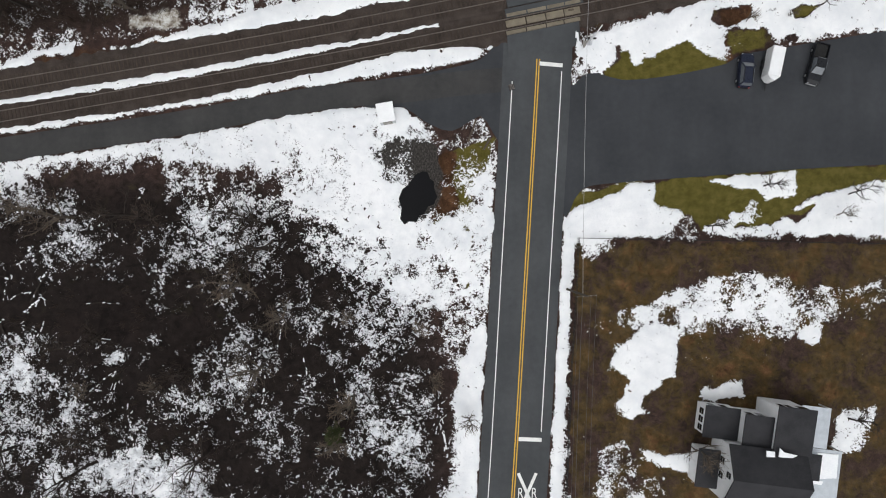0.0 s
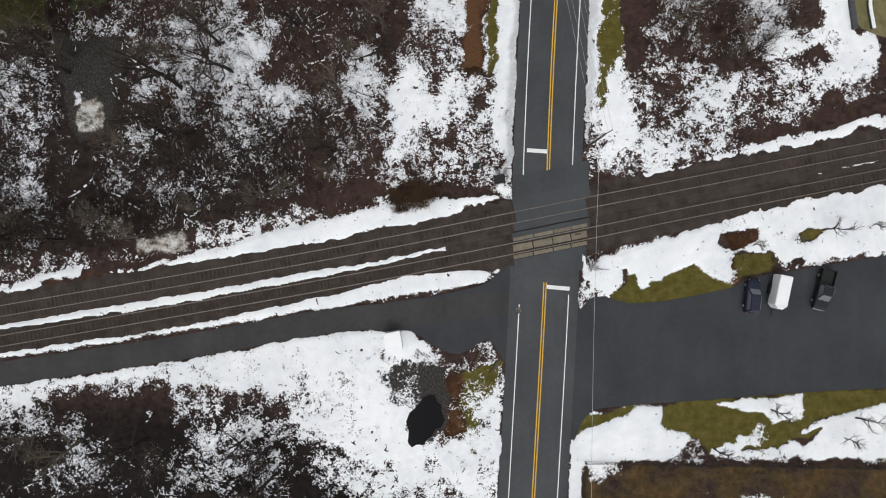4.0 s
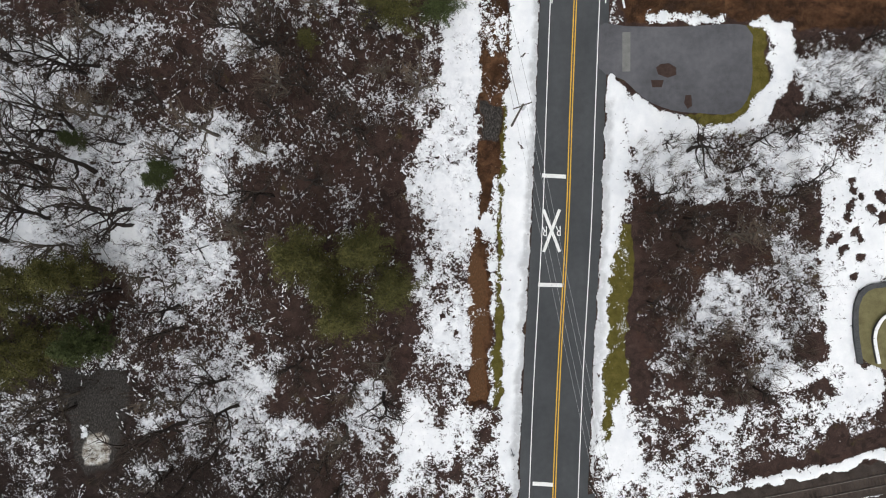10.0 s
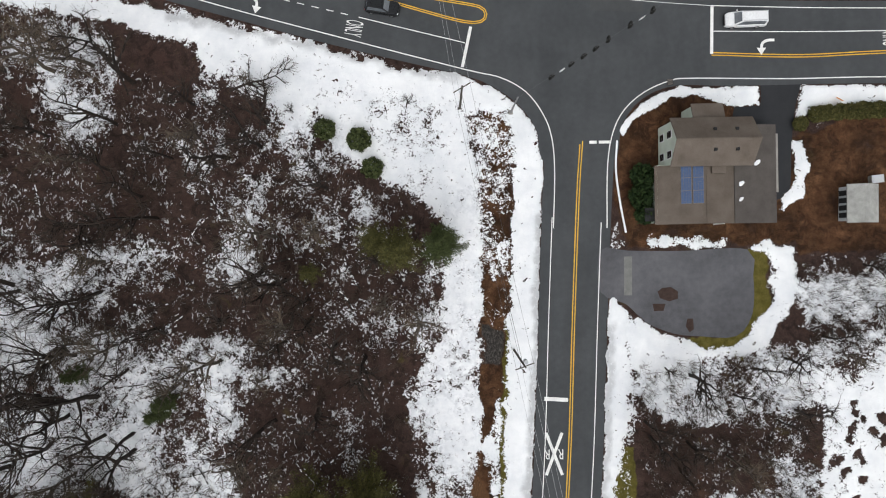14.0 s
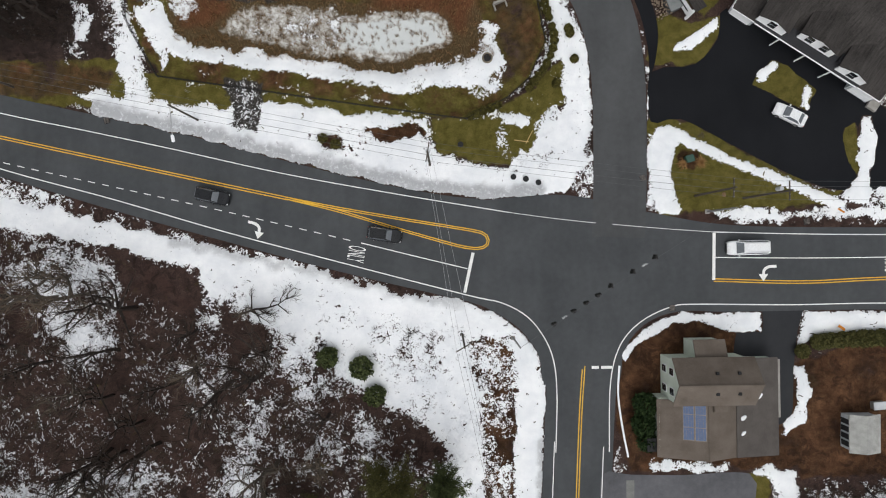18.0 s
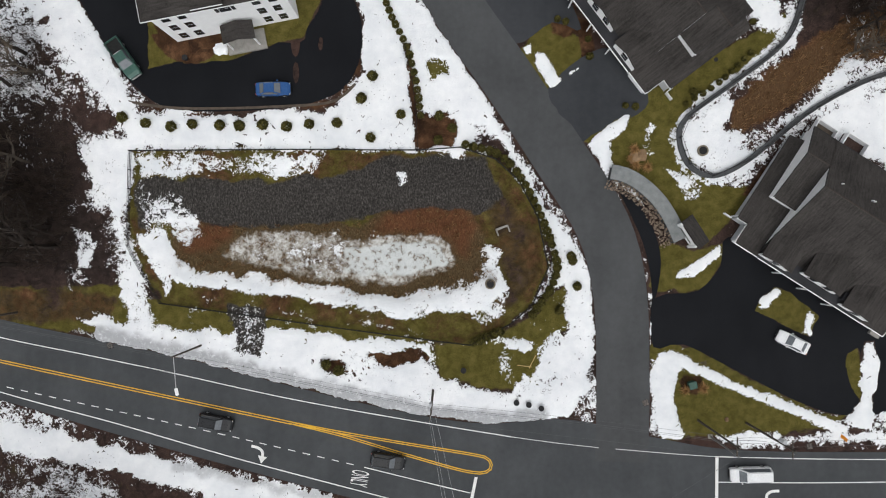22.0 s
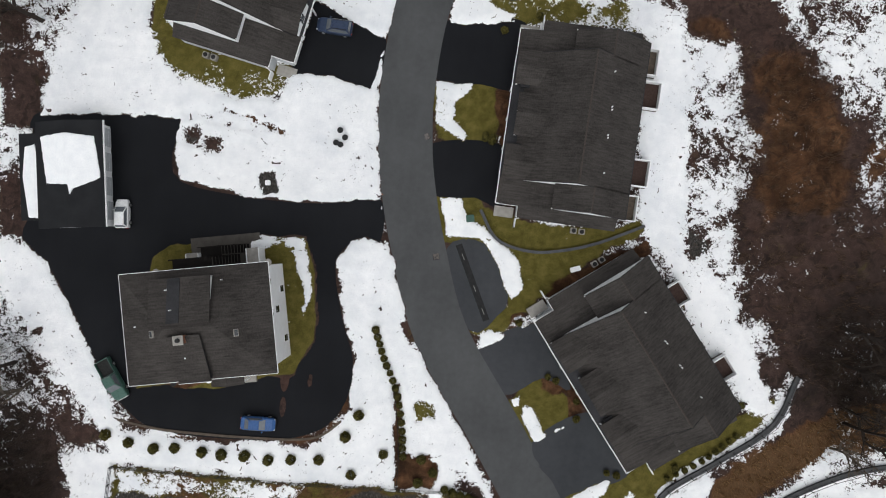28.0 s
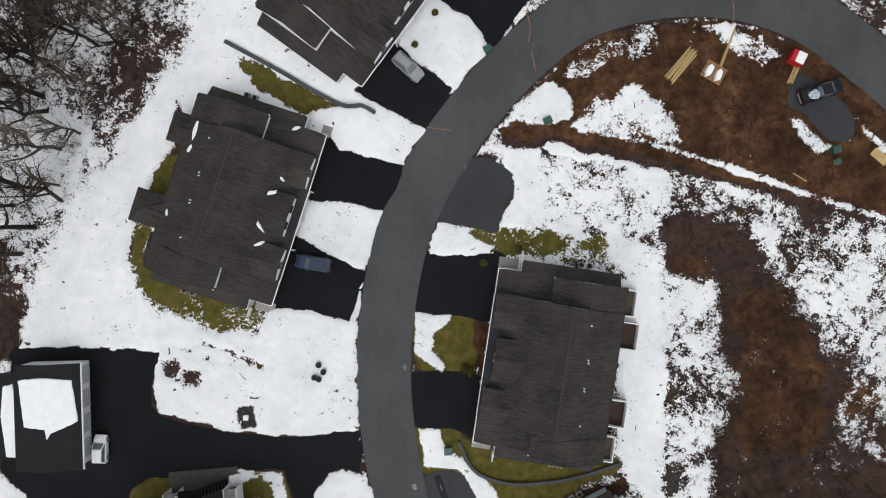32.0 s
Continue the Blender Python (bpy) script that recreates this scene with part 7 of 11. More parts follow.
# tar seams and patches of the estate road
SEAM = simple("tar_seam", (0.012, 0.012, 0.012), (0.025, 0.025, 0.026))
for f in (0.2,):
    c = offset_line(LOOP, 0, f, f + 0.03)
    p, q = np.array(c[0]), np.array(c[1])
    nrm = np.array((-(q - p)[1], (q - p)[0])) / np.linalg.norm(q - p)
    mark("tar_seam", [tuple(p + nrm * 3.4), tuple(p - nrm * 3.4)], 0.05, R3, SEAM, 0.032)
for a in (0.0, 0.42, 0.72):
    p, q = Vector((0.0, 217.9)), Vector((4.6, 208.0))
    mark("survey_mark", [tuple(p.lerp(q, a + 0.12)), tuple(p.lerp(q, a + 0.2))], 0.1, R3, CONCRETE_PAD, 0.05)
mark("trench_patch", [(0.0, 217.9), (4.6, 208.0)], 0.9, R3, SEAM, 0.038)
GRATE = simple("cast_iron", (0.015, 0.015, 0.016), (0.035, 0.034, 0.034), 4.0, 0.6, 0.3)
SPRAY = simple("orange_spray_paint", (0.3, 0.1, 0.03), (0.5, 0.2, 0.08), 3.0)
for ln in ([(6.1, 281.5), (6.9, 279.6), (6.9, 277.3)], [(7.4, 276.2), (8.2, 273.6)], [(32.9, 285.5), (33.4, 282.6), (33.1, 280.3)], [(-5.7, 264.6), (-2.3, 264.5)], [(-11.1, 223.8), (-6.8, 222.4)]):
    mark("survey_mark", ln, 0.07, R3, SPRAY, 0.036)

def grate(x, y, turn):
    g = empty("drain_grate", x, y, None, turn, "dark cast-iron drain grate at the road edge", "drain grate", "drain grates")
    part("frame", box(-0.42, -0.42, -0.1, 0.42, 0.42, 0.06, bevel=0.02), GRATE, g)
    for i in range(6):
        part("bar", box(-0.36, -0.33 + i * 0.13, 0.06, 0.36, -0.27 + i * 0.13, 0.085), STEEL, g)


for x, y in [(-5.6, 232.0), (-2.9, 216.0), (-0.1, 259.8), (-15.1, 150.4), (3.8, 146.8), (-48.2, 157.7), (29.3, 131.1), (25.4, 149.0), (47.8, 142.8), (9.1, 22.3)]:
    grate(x, y, (x * 37) % 40)


def manhole(x, y, r, h=0.05, label="round cast-iron manhole cover in the asphalt"):
    g = empty("manhole", x, y, None, 0, label, "manhole", "manholes")
    bm = bmesh.new()
    tube(bm, (0, 0, -0.2), (0, 0, h), r, r * 0.97, 20)
    part("ring", bm, PANEL if h > 0.1 else GRATE, g)
    bm = bmesh.new()
    tube(bm, (0, 0, h), (0, 0, h + 0.02), r * 0.72, r * 0.7, 18)
    part("cover", bm, GRATE, g)


for x, y in [(11.7, 184.5)]:
    manhole(x, y, 0.42)
for x, y in [(4.2, 165.6), (32.6, 183.2)]:
    manhole(x, y, 0.75, 0.45, "round concrete drain riser with an iron cover")

tagged(patch("puddle", [(-6.6, 6.8), (-6.1, 8.1), (-5.3, 8.7), (-4.3, 10.1), (-3.3, 10.6), (-2.6, 10.5), (-2.2, 9.5), (-1.7, 9.2), (-1.6, 8.0), (-1.2, 7.1), (-1.7, 6.0), (-2.5, 5.7), (-3.1, 4.6), (-3.7, 4.4), (-4.1, 3.6), (-5.2, 3.6), (-5.8, 3.2), (-6.4, 4.0), (-6.2, 5.4)], 0.07, asphalt("black_mud_water", (0.005, 0.005, 0.006), (0.012, 0.012, 0.013), 0.0, 0.3)), "black muddy meltwater pool by the verge", "puddle", kind="structure")
RUST = simple("rust_stain", (0.03, 0.018, 0.014), (0.06, 0.04, 0.034), 2.0)
for line in ([(27.6, 102.3), (28.2, 102.8), (29.4, 102.9), (30.4, 102.3), (30.4, 101.3), (29.2, 100.9), (27.9, 101.4)], [(26.9, 100.6), (28.7, 100.6), (28.4, 99.6), (27.1, 99.6)], [(31.7, 98.5), (32.5, 98.5), (32.6, 97.0), (32.0, 96.6), (31.5, 97.4)]):
    patch("ground_stain", line, 0.032, RUST, ROADS[6], thick=0.004)
ribbon("concrete_strip", [(23.5, 107.2), (23.5, 101.8)], 0.55, 0.55, 0.032, CONCRETE_PAD, ROADS[6], 2.0, 0.02)
# ---- railway ----
BALLAST = simple("ballast_stone", (0.018, 0.014, 0.012), (0.075, 0.06, 0.052), 0.6, 0.95, fine=9.0, relief=0.08)
TIE = simple("creosoted_tie", (0.022, 0.017, 0.014), (0.07, 0.052, 0.042), 1.0, spread=0.3)


def track(line, name):
    t = empty(name, *line[2], 0, 0, "railway track with rusty steel rails on dark timber ties", "railway track", "railway tracks", kind="structure")
    t.matrix_world = Matrix.Identity(4)
    pts = smooth(line, step=0.58)
    verts, faces = [], []
    prof = [(-2.5, 0.01), (-1.75, 0.13), (1.75, 0.13), (2.5, 0.01)]
    for i, p in enumerate(pts):
        q = pts[min(i + 1, len(pts) - 1)] - pts[max(i - 1, 0)]
        nrm = np.array((-q[1], q[0])) / np.linalg.norm(q)
        for u, z in prof:
            w = p + nrm * (u + (0.25 * math.sin(i * 1.7) if abs(u) > 2 else 0))
            verts.append((w[0], w[1], z))
        if i:
            faces += [(4 * i - 4 + k, 4 * i + k, 4 * i + 1 + k, 4 * i - 3 + k) for k in range(3)]
    mesh_ob("ballast_bed", verts, faces, BALLAST, t)
    shared, rest = box(-0.115, -1.3, 0.0, 0.115, 1.3, 0.17), bmesh.new()
    me = bpy.data.meshes.new("tie")
    shared.to_mesh(me)
    shared.free()
    me.materials.append(TIE)
    rv, rf = [], []
    for i, p in enumerate(pts[:-1]):
        q = pts[i + 1] - p
        a = math.degrees(math.atan2(q[1], q[0])) + random.uniform(-1.5, 1.5)
        m = pose(p[0], p[1], 0.0, 0, 0, a)
        if -5 < p[0] < 45 and abs(p[0] - 13.5) > 5.2:
            ob = new("tie", me)
            ob.matrix_world, ob.parent = m, t
        else:
            k = len(rv)
            rv += [m @ Vector(v) for v in ((-.115, -1.3, .17), (.115, -1.3, .17), (.115, 1.3, .17), (-.115, 1.3, .17), (-.115, -1.3, .0), (.115, -1.3, .0), (.115, 1.3, .0), (-.115, 1.3, .0))]
            rf += [(k, k + 1, k + 2, k + 3), (k, k + 4, k + 5, k + 1), (k + 2, k + 6, k + 7, k + 3), (k + 1, k + 5, k + 6, k + 2), (k + 3, k + 7, k + 4, k)]
    tagged(mesh_ob("ties", rv, rf, TIE, t), kind="stuff")
    rest.free()
    for s in (0.7525, -0.7525):
        ribbon("rail", offset_line(line, s), 0.036, 0.036, 0.31, STEEL, t, thick=0.15)
        ribbon("rail_foot", offset_line(line, s), 0.075, 0.075, 0.19, STEEL, t, thick=0.02)
    return t


TRACK_N, TRACK_S = track(RAILS_N, "track_north"), track(RAILS_S, "track_south")
# level crossing: asphalt infill and concrete panels between and beside the rails
for s0, s1, mt, nm in ((2.6, 0.83, CROSSING, "asphalt_infill"), (0.66, -0.66, CROSSING, "asphalt_infill"), (-0.83, -1.9, CROSSING, "asphalt_infill")):
    seg = [p for p in offset_line(RAILS_N, (s0 + s1) / 2, step=0.5) if 8.3 < p[0] < 19.2]
    ribbon(nm, seg, (s0 - s1) / 2, (s0 - s1) / 2, 0.305, mt, TRACK_N, thick=0.3)
for s0, s1 in ((1.45, 0.95), (0.48, -0.48), (-0.95, -1.5)):
    seg = [p for p in offset_line(RAILS_S, (s0 + s1) / 2, step=0.1) if 8.2 < p[0] < 18.6]
    n = len(seg)
    for k in range(4):
        a, b = int(k * n / 4) + 1, int((k + 1) * n / 4)
        ribbon("crossing_panel", [seg[a], seg[(a + b) // 2], seg[b - 1]], (s0 - s1) / 2 - 0.015, (s0 - s1) / 2 - 0.015, 0.31, PANEL, TRACK_S, thick=0.25)
# sloping approaches up to the rails
mid = [p for p in offset_line(RAILS_N, -2.7, step=0.5) if 8.2 < p[0] < 19.0]
ribbon("asphalt_infill", mid, 0.62, 0.62, 0.29, CROSSING, TRACK_N, thick=0.28)
def ramp_to_track(line, off, out, name):
    near = [p for p in offset_line(line, off, step=0.5) if 8.2 < p[0] < 19.0]
    far = [p for p in offset_line(line, off + out, step=0.5) if 8.2 < p[0] < 19.0]
    n = min(len(near), len(far))
    v = [(*near[i], 0.3) for i in range(n)] + [(*far[i], 0.014) for i in range(n)]
    f = [(i, i + 1, n + i + 1, n + i) for i in range(n - 1)]
    ob = mesh_ob(name, v, f, CROSSING)
    tagged(ob, "asphalt approach rising to the railway", "road", kind="structure")


ramp_to_track(RAILS_N, 2.6, 3.2, "approach_north")
ramp_to_track(RAILS_S, -1.55, -3.2, "approach_south")
# ---- buildings ----
GLASS = simple("window_glass", (0.012, 0.014, 0.017), (0.03, 0.034, 0.04), 1.0, 0.15)
TRIM = simple("white_trim", (0.74, 0.75, 0.76), (0.84, 0.85, 0.86), 2.0, 0.5)
FLASH = simple("ridge_cap", (0.036, 0.03, 0.027), (0.065, 0.054, 0.048), 3.0)
DECK = simple("red_brown_decking", (0.03, 0.018, 0.015), (0.065, 0.042, 0.036), 3.0)
CONCRETE = simple("concrete", (0.2, 0.19, 0.175), (0.34, 0.325, 0.3), 1.5)
SNOW = simple("snow", (0.74, 0.76, 0.79), (0.87, 0.88, 0.89), 0.8, 0.9, fine=6.0, relief=0.05)
DARK = simple("dark_trim", (0.015, 0.015, 0.016), (0.035, 0.035, 0.036), 2.0)
BRICKRED = simple("chimney_brick", (0.16, 0.07, 0.045), (0.3, 0.15, 0.1), 3.0)


def slab(bm, pts, thick=0.14):
    """A flat roof plane through pts with a thickness below."""
    top = [bm.verts.new(p) for p in pts]
    low = [bm.verts.new((p[0], p[1], p[2] - thick)) for p in pts]
    bm.faces.new(top)
    bm.faces.new(low[::-1])
    for i in range(len(pts)):
        j = (i + 1) % len(pts)
        bm.faces.new((top[i], low[i], low[j], top[j]))


def slabs(name, planes, material, parent, label="", thick=0.14):
    bm = bmesh.new()
    for p in planes:
        slab(bm, p, thick)
    return part(name, bm, material, parent, label)


def prism(bm, outline, z0, z1):
    lo, hi = [bm.verts.new((x, y, z0)) for x, y in outline], [bm.verts.new((x, y, z1)) for x, y in outline]
    bm.faces.new(hi)
    bm.faces.new(lo[::-1])
    for i in range(len(outline)):
        j = (i + 1) % len(outline)
        bm.faces.new((lo[i], lo[j], hi[j], hi[i]))


def wall_poly(bm, pts, d):
    """An upright wall outline given as points, made thick along d."""
    a = [bm.verts.new(p) for p in pts]
    b = [bm.verts.new(tuple(Vector(p) + Vector(d))) for p in pts]
    bm.faces.new(a)
    bm.faces.new(b[::-1])
    for i in range(len(pts)):
        j = (i + 1) % len(pts)
        bm.faces.new((a[i], b[i], b[j], a[j]))


def window(parent, x, y, z, w, h, facing, shutters=False, name="window"):
    """A framed sash window on a wall; facing: degrees of its outward normal in plan."""
    m = pose(x, y, z, 0, 0, facing)
    fr = part(name, box(0.0, -w / 2 - 0.08, -h / 2 - 0.08, 0.06, w / 2 + 0.08, h / 2 + 0.08, bevel=0.015, m=m), TRIM, parent)
    part("pane", box(0.05, -w / 2, 0.03, 0.075, w / 2, h / 2, m=m), GLASS, fr)
    part("pane", box(0.05, -w / 2, -h / 2, 0.075, w / 2, -0.03, m=m), GLASS, fr)
    if shutters:
        for s in (-1, 1):
            part("shutter", box(0.0, s * (w / 2 + 0.32) - 0.2, -h / 2, 0.05, s * (w / 2 + 0.32) + 0.2, h / 2, m=m), DARK, fr)
    return fr


def rail_deck(parent, x0, y0, x1, y1, z, floor, name="deck"):
    d = part(name, box(x0, y0, z - 0.2, x1, y1, z), floor, parent, "balcony deck with white railings")
    for (a, b, c, e) in ((x1 - 0.14, y0, x1, y1), (x0, y0, x1 - 0.14, y0 + 0.14), (x0, y1 - 0.14, x1 - 0.14, y1)):
        part("railing", box(a, b, z + 0.9, c, e, z + 1.05, bevel=0.02), TRIM, d)
        part("railing", box(a + 0.03, b + 0.03, z + 0.05, c - 0.03, e - 0.03, z + 0.9), TRIM, d)
    for cx in (x1 - 0.1,):
        for cy in (y0 + 0.1, y1 - 0.1):
            part("post", box(cx - 0.08, cy - 0.08, -0.6, cx + 0.08, cy + 0.08, z - 0.2), TRIM, d)
    return d


def townhouse(x, y, turn, rear, label, RX=9.2, BX=16.6, WX=11.5):
    """A duplex with a long ridged roof, garages at both ends and dormers; its front is at local x = 0."""
    h = empty("townhouse", x, y, None, turn, label, "house", "townhouses")
    RZ, FZ, BZ = 8.2, 2.9, 4.0
    fs, bs = (RZ - FZ) / (RX - 1.0), (RZ - BZ) / (BX - RX)
    bm = bmesh.new()
    prism(bm, [(1.4, -7.9), (BX - 0.3, -7.9), (BX - 0.3, 7.9), (1.4, 7.9)], -0.6, 2.75)
    part("wall", bm, GREY, h)
    for s in (1, -1):
        bm = bmesh.new()
        wall_poly(bm, [(1.4, s * 8.15, 2.5), (1.4, s * 8.15, FZ + 0.1), (RX, s * 8.15, RZ - 0.16), (BX - 0.3, s * 8.15, BZ), (BX - 0.3, s * 8.15, 2.5)], (0, -s * 0.2, 0))
        part("gable_wall", bm, WHITE, h)
        # garage wing below, with a smaller gabled storey set back on it
        out = [(0.62, s * 7.8), (0.62, s * 11.3), (3.0, s * 11.3), (3.0, s * 12.7), (15.5, s * 12.7), (15.5, s * 11.2), (BX - 0.3, s * 11.2), (BX - 0.3, s * 7.8)]
        bm = bmesh.new()
        prism(bm, out, -0.6, 2.5)
        part("garage_wall", bm, GREY, h)
        wz = RZ - bs * (WX - RX)
        bm = bmesh.new()
        wall_poly(bm, [(7.2, s * 11.34, 2.4), (7.2, s * 11.34, 5.0), (WX - 0.1, s * 11.34, wz - 0.16), (BX - 0.3, s * 11.34, BZ - 0.1), (BX - 0.3, s * 11.34, 2.4)], (0, -s * 0.2, 0))
        wall_poly(bm, [(7.15, s * 8.0, 2.6), (7.15, s * 11.3, 2.6), (7.15, s * 11.3, 5.0), (7.15, s * 8.0, 5.0)], (0.2, 0, 0))
        part("wing_wall", bm, WHITE, h)
        slabs("wing_roof", [[(6.9, s * 8.0, 5.05), (WX, s * 8.0, wz), (WX, s * 11.4, wz), (6.9, s * 11.4, 5.05)],
                            [(WX, s * 8.0, wz), (BX, s * 8.0, BZ), (BX, s * 11.4, BZ), (WX, s * 11.4, wz)]], SHINGLE, h)
        part("ridge_cap", box(WX - 0.08, min(s * 8.1, s * 11.4), wz - 0.03, WX + 0.08, max(s * 8.1, s * 11.4), wz + 0.05), FLASH, h)
        slabs("garage_roof", [[(0, s * 8.0, 2.7), (7.3, s * 8.0, 3.75), (7.3, s * 11.2, 3.6), (7.3, s * 11.5, 3.5), (3.0, s * 11.5, 3.05), (0, s * 11.5, 2.7)],
                              [(2.9, s * 11.5, 3.04), (7.3, s * 11.5, 3.5), (7.3, s * 13.0, 2.75), (2.9, s * 13.0, 2.72)],
                              [(7.3, s * 11.2, 3.6), (15.8, s * 11.2, 3.6), (15.8, s * 13.0, 2.75), (7.3, s * 13.0, 2.75)]], SHINGLE, h)
        part("gutter", box(-0.1, min(s * 8, s * 11.5), 2.55, 0.02, max(s * 8, s * 11.5), 2.7), TRIM, h)
        part("gutter", box(0.0, s * 11.5 - 0.05, 2.6, 2.9, s * 11.5 + 0.07, 2.74), TRIM, h)
        part("gutter", box(2.85, min(s * 11.5, s * 13), 2.62, 2.97, max(s * 11.5, s * 13), 2.76), TRIM, h)
        part("rake_trim", box(6.85, s * 11.4 - 0.06, 4.88, 7.0, s * 11.4 + 0.06, 5.08), TRIM, h)
        bm = bmesh.new()
        wall_poly(bm, [(6.9, s * 11.42, 4.92), (6.9, s * 11.42, 5.09), (WX, s * 11.42, wz + 0.03), (BX, s * 11.42, BZ + 0.03), (BX, s * 11.42, BZ - 0.13), (WX, s * 11.42, wz - 0.14)], (0, s * 0.05, 0))
        part("rake_trim", bm, SHINGLE_DARK, h)
        bm = bmesh.new()
        wall_poly(bm, [(1.0, s * 8.22, FZ - 0.12), (1.0, s * 8.22, FZ + 0.04), (RX, s * 8.22, RZ + 0.04), (RX + 2.3, s * 8.22, RZ + 0.04 - 2.3 * bs), (RX + 2.3, s * 8.22, RZ - 0.12 - 2.3 * bs), (RX, s * 8.22, RZ - 0.12)], (0, s * 0.05, 0))
        part("rake_trim", bm, SHINGLE_DARK, h)
        part("slab", box(0.1, min(s * 11.6, s * 13.0), -0.3, 2.7, max(s * 11.6, s * 13.0), 0.12), CONCRETE, h, "grey concrete pad")
        gd = part("garage_door", box(0.52, s * 9.6 - 1.5, 0.05, 0.64, s * 9.6 + 1.5, 2.2), TRIM, h)
        for k in range(4):
            part("door_panel", box(0.49, s * 9.6 - 1.4, 0.12 + k * 0.52, 0.52, s * 9.6 + 1.4, 0.56 + k * 0.52), WHITE, gd)
        part("downspout", box(3.2, s * 13.0 - 0.05, 0.0, 3.32, s * 13.0 + 0.07, 2.65), TRIM, h)
        bm = bmesh.new()
        add_box(bm, 2.95, min(s * 13.0, s * 14.2), 0.0, 3.05, max(s * 13.0, s * 14.2), 1.3)
        part("screen_wall", bm, TRIM, h)
        # dormer over the garage front
        dormer(h, s * 6.1, 4.0, fs, RX, FZ, 1)
    dormer(h, 0.0, 5.0, fs, RX, FZ, 2)
    # dark blocks added for the shade in the gaps between the dormers
    for s in (1, -1):
        part("step_shade_block", box(0.95, s * 3.95 - 0.3, 2.6, 2.1, s * 3.95 + 0.3, 3.75), SHINGLE_DARK, h)
    slabs("main_roof", [[(1.0, -8.2, FZ), (RX, -8.2, RZ), (RX, 8.2, RZ), (1.0, 8.2, FZ)],
                        [(RX, -8.2, RZ), (BX, -8.2, BZ), (BX, 8.2, BZ), (RX, 8.2, RZ)]], SHINGLE, h)
    part("ridge_cap", box(RX - 0.1, -8.2, RZ - 0.03, RX + 0.1, 8.2, RZ + 0.05, bevel=0.02), FLASH, h)
    part("porch_roof", porch(), SHINGLE_DARK, h)
    part("gutter", box(-0.14, -7.9, 2.5, -0.03, 7.9, 2.64), TRIM, h)
    part("gutter", box(BX - 0.02, -11.4, BZ - 0.16, BX + 0.1, 11.4, BZ - 0.02), SHINGLE_DARK, h)
    for yy in (-4.0, 0.0, 4.0):
        part("porch_post", box(-0.1, yy - 0.08, -0.2, 0.06, yy + 0.08, 2.45), TRIM, h)
    for yy in (-2.2, 2.2):
        part("front_door", box(1.3, yy - 0.5, 0.1, 1.42, yy + 0.5, 2.2), DARK, h)
    for vx, vy in ((11.9, 6.2), (12.2, 1.9), (12.25, 1.55), (12.2, -1.6), (12.25, -1.95), (12.4, -6.3)):
        bm = bmesh.new()
        vz = RZ - bs * (vx - RX)
        tube(bm, (vx, vy, vz - 0.1), (vx, vy, vz + 0.42), 0.08, 0.08, 8)
        part("vent_pipe", bm, TRIM, h)
    for kind, y0, y1, d in rear:
        if kind == "deck":
            rail_deck(h, BX - 0.25, y0, BX - 0.25 + d, y1, 2.0, DECK if d > 2.2 else WOOD)
        else:
            bm = bmesh.new()
            prism(bm, [(16.2, y0 + 0.3), (16.2 + d - 0.3, y0 + 0.3), (16.2 + d - 0.3, y1 - 0.3), (16.2, y1 - 0.3)], -0.6, 2.7)
            part("sunroom_wall", bm, WHITE, h)
            ym = (y0 + y1) / 2
            slabs("sunroom_roof", [[(14.6, ym, 4.95), (16.2 + d * 0.55, ym, 4.0), (16.2 + d, y1, 2.8), (16.2, y1, 3.1), (14.6, y1, 4.7)],
                                   [(14.6, y0, 4.7), (16.2, y0, 3.1), (16.2 + d, y0, 2.8), (16.2 + d * 0.55, ym, 4.0), (14.6, ym, 4.95)],
                                   [(16.2 + d * 0.55, ym, 4.0), (16.2 + d, y0, 2.8), (16.2 + d, y1, 2.8)]], SHINGLE, h)
    for s in (1, -1):
        for k in (0, 1):
            ac = part("air_conditioner", box(10.6 + k * 1.1, s * 13.5 - 0.38, -0.2, 11.4 + k * 1.1, s * 13.5 + 0.38, 0.75, bevel=0.05), CONCRETE, h, "grey outdoor air-conditioning unit")
            bm = bmesh.new()
            tube(bm, (11.0 + k * 1.1, s * 13.5, 0.75), (11.0 + k * 1.1, s * 13.5, 0.79), 0.3, 0.28, 14)
            part("fan_grille", bm, DARK, ac)
    return h


def porch():
    bm = bmesh.new()
    slab(bm, [(-0.05, -8.0, 2.62), (1.7, -8.0, 3.3), (1.7, 8.0, 3.3), (-0.05, 8.0, 2.62)])
    return bm


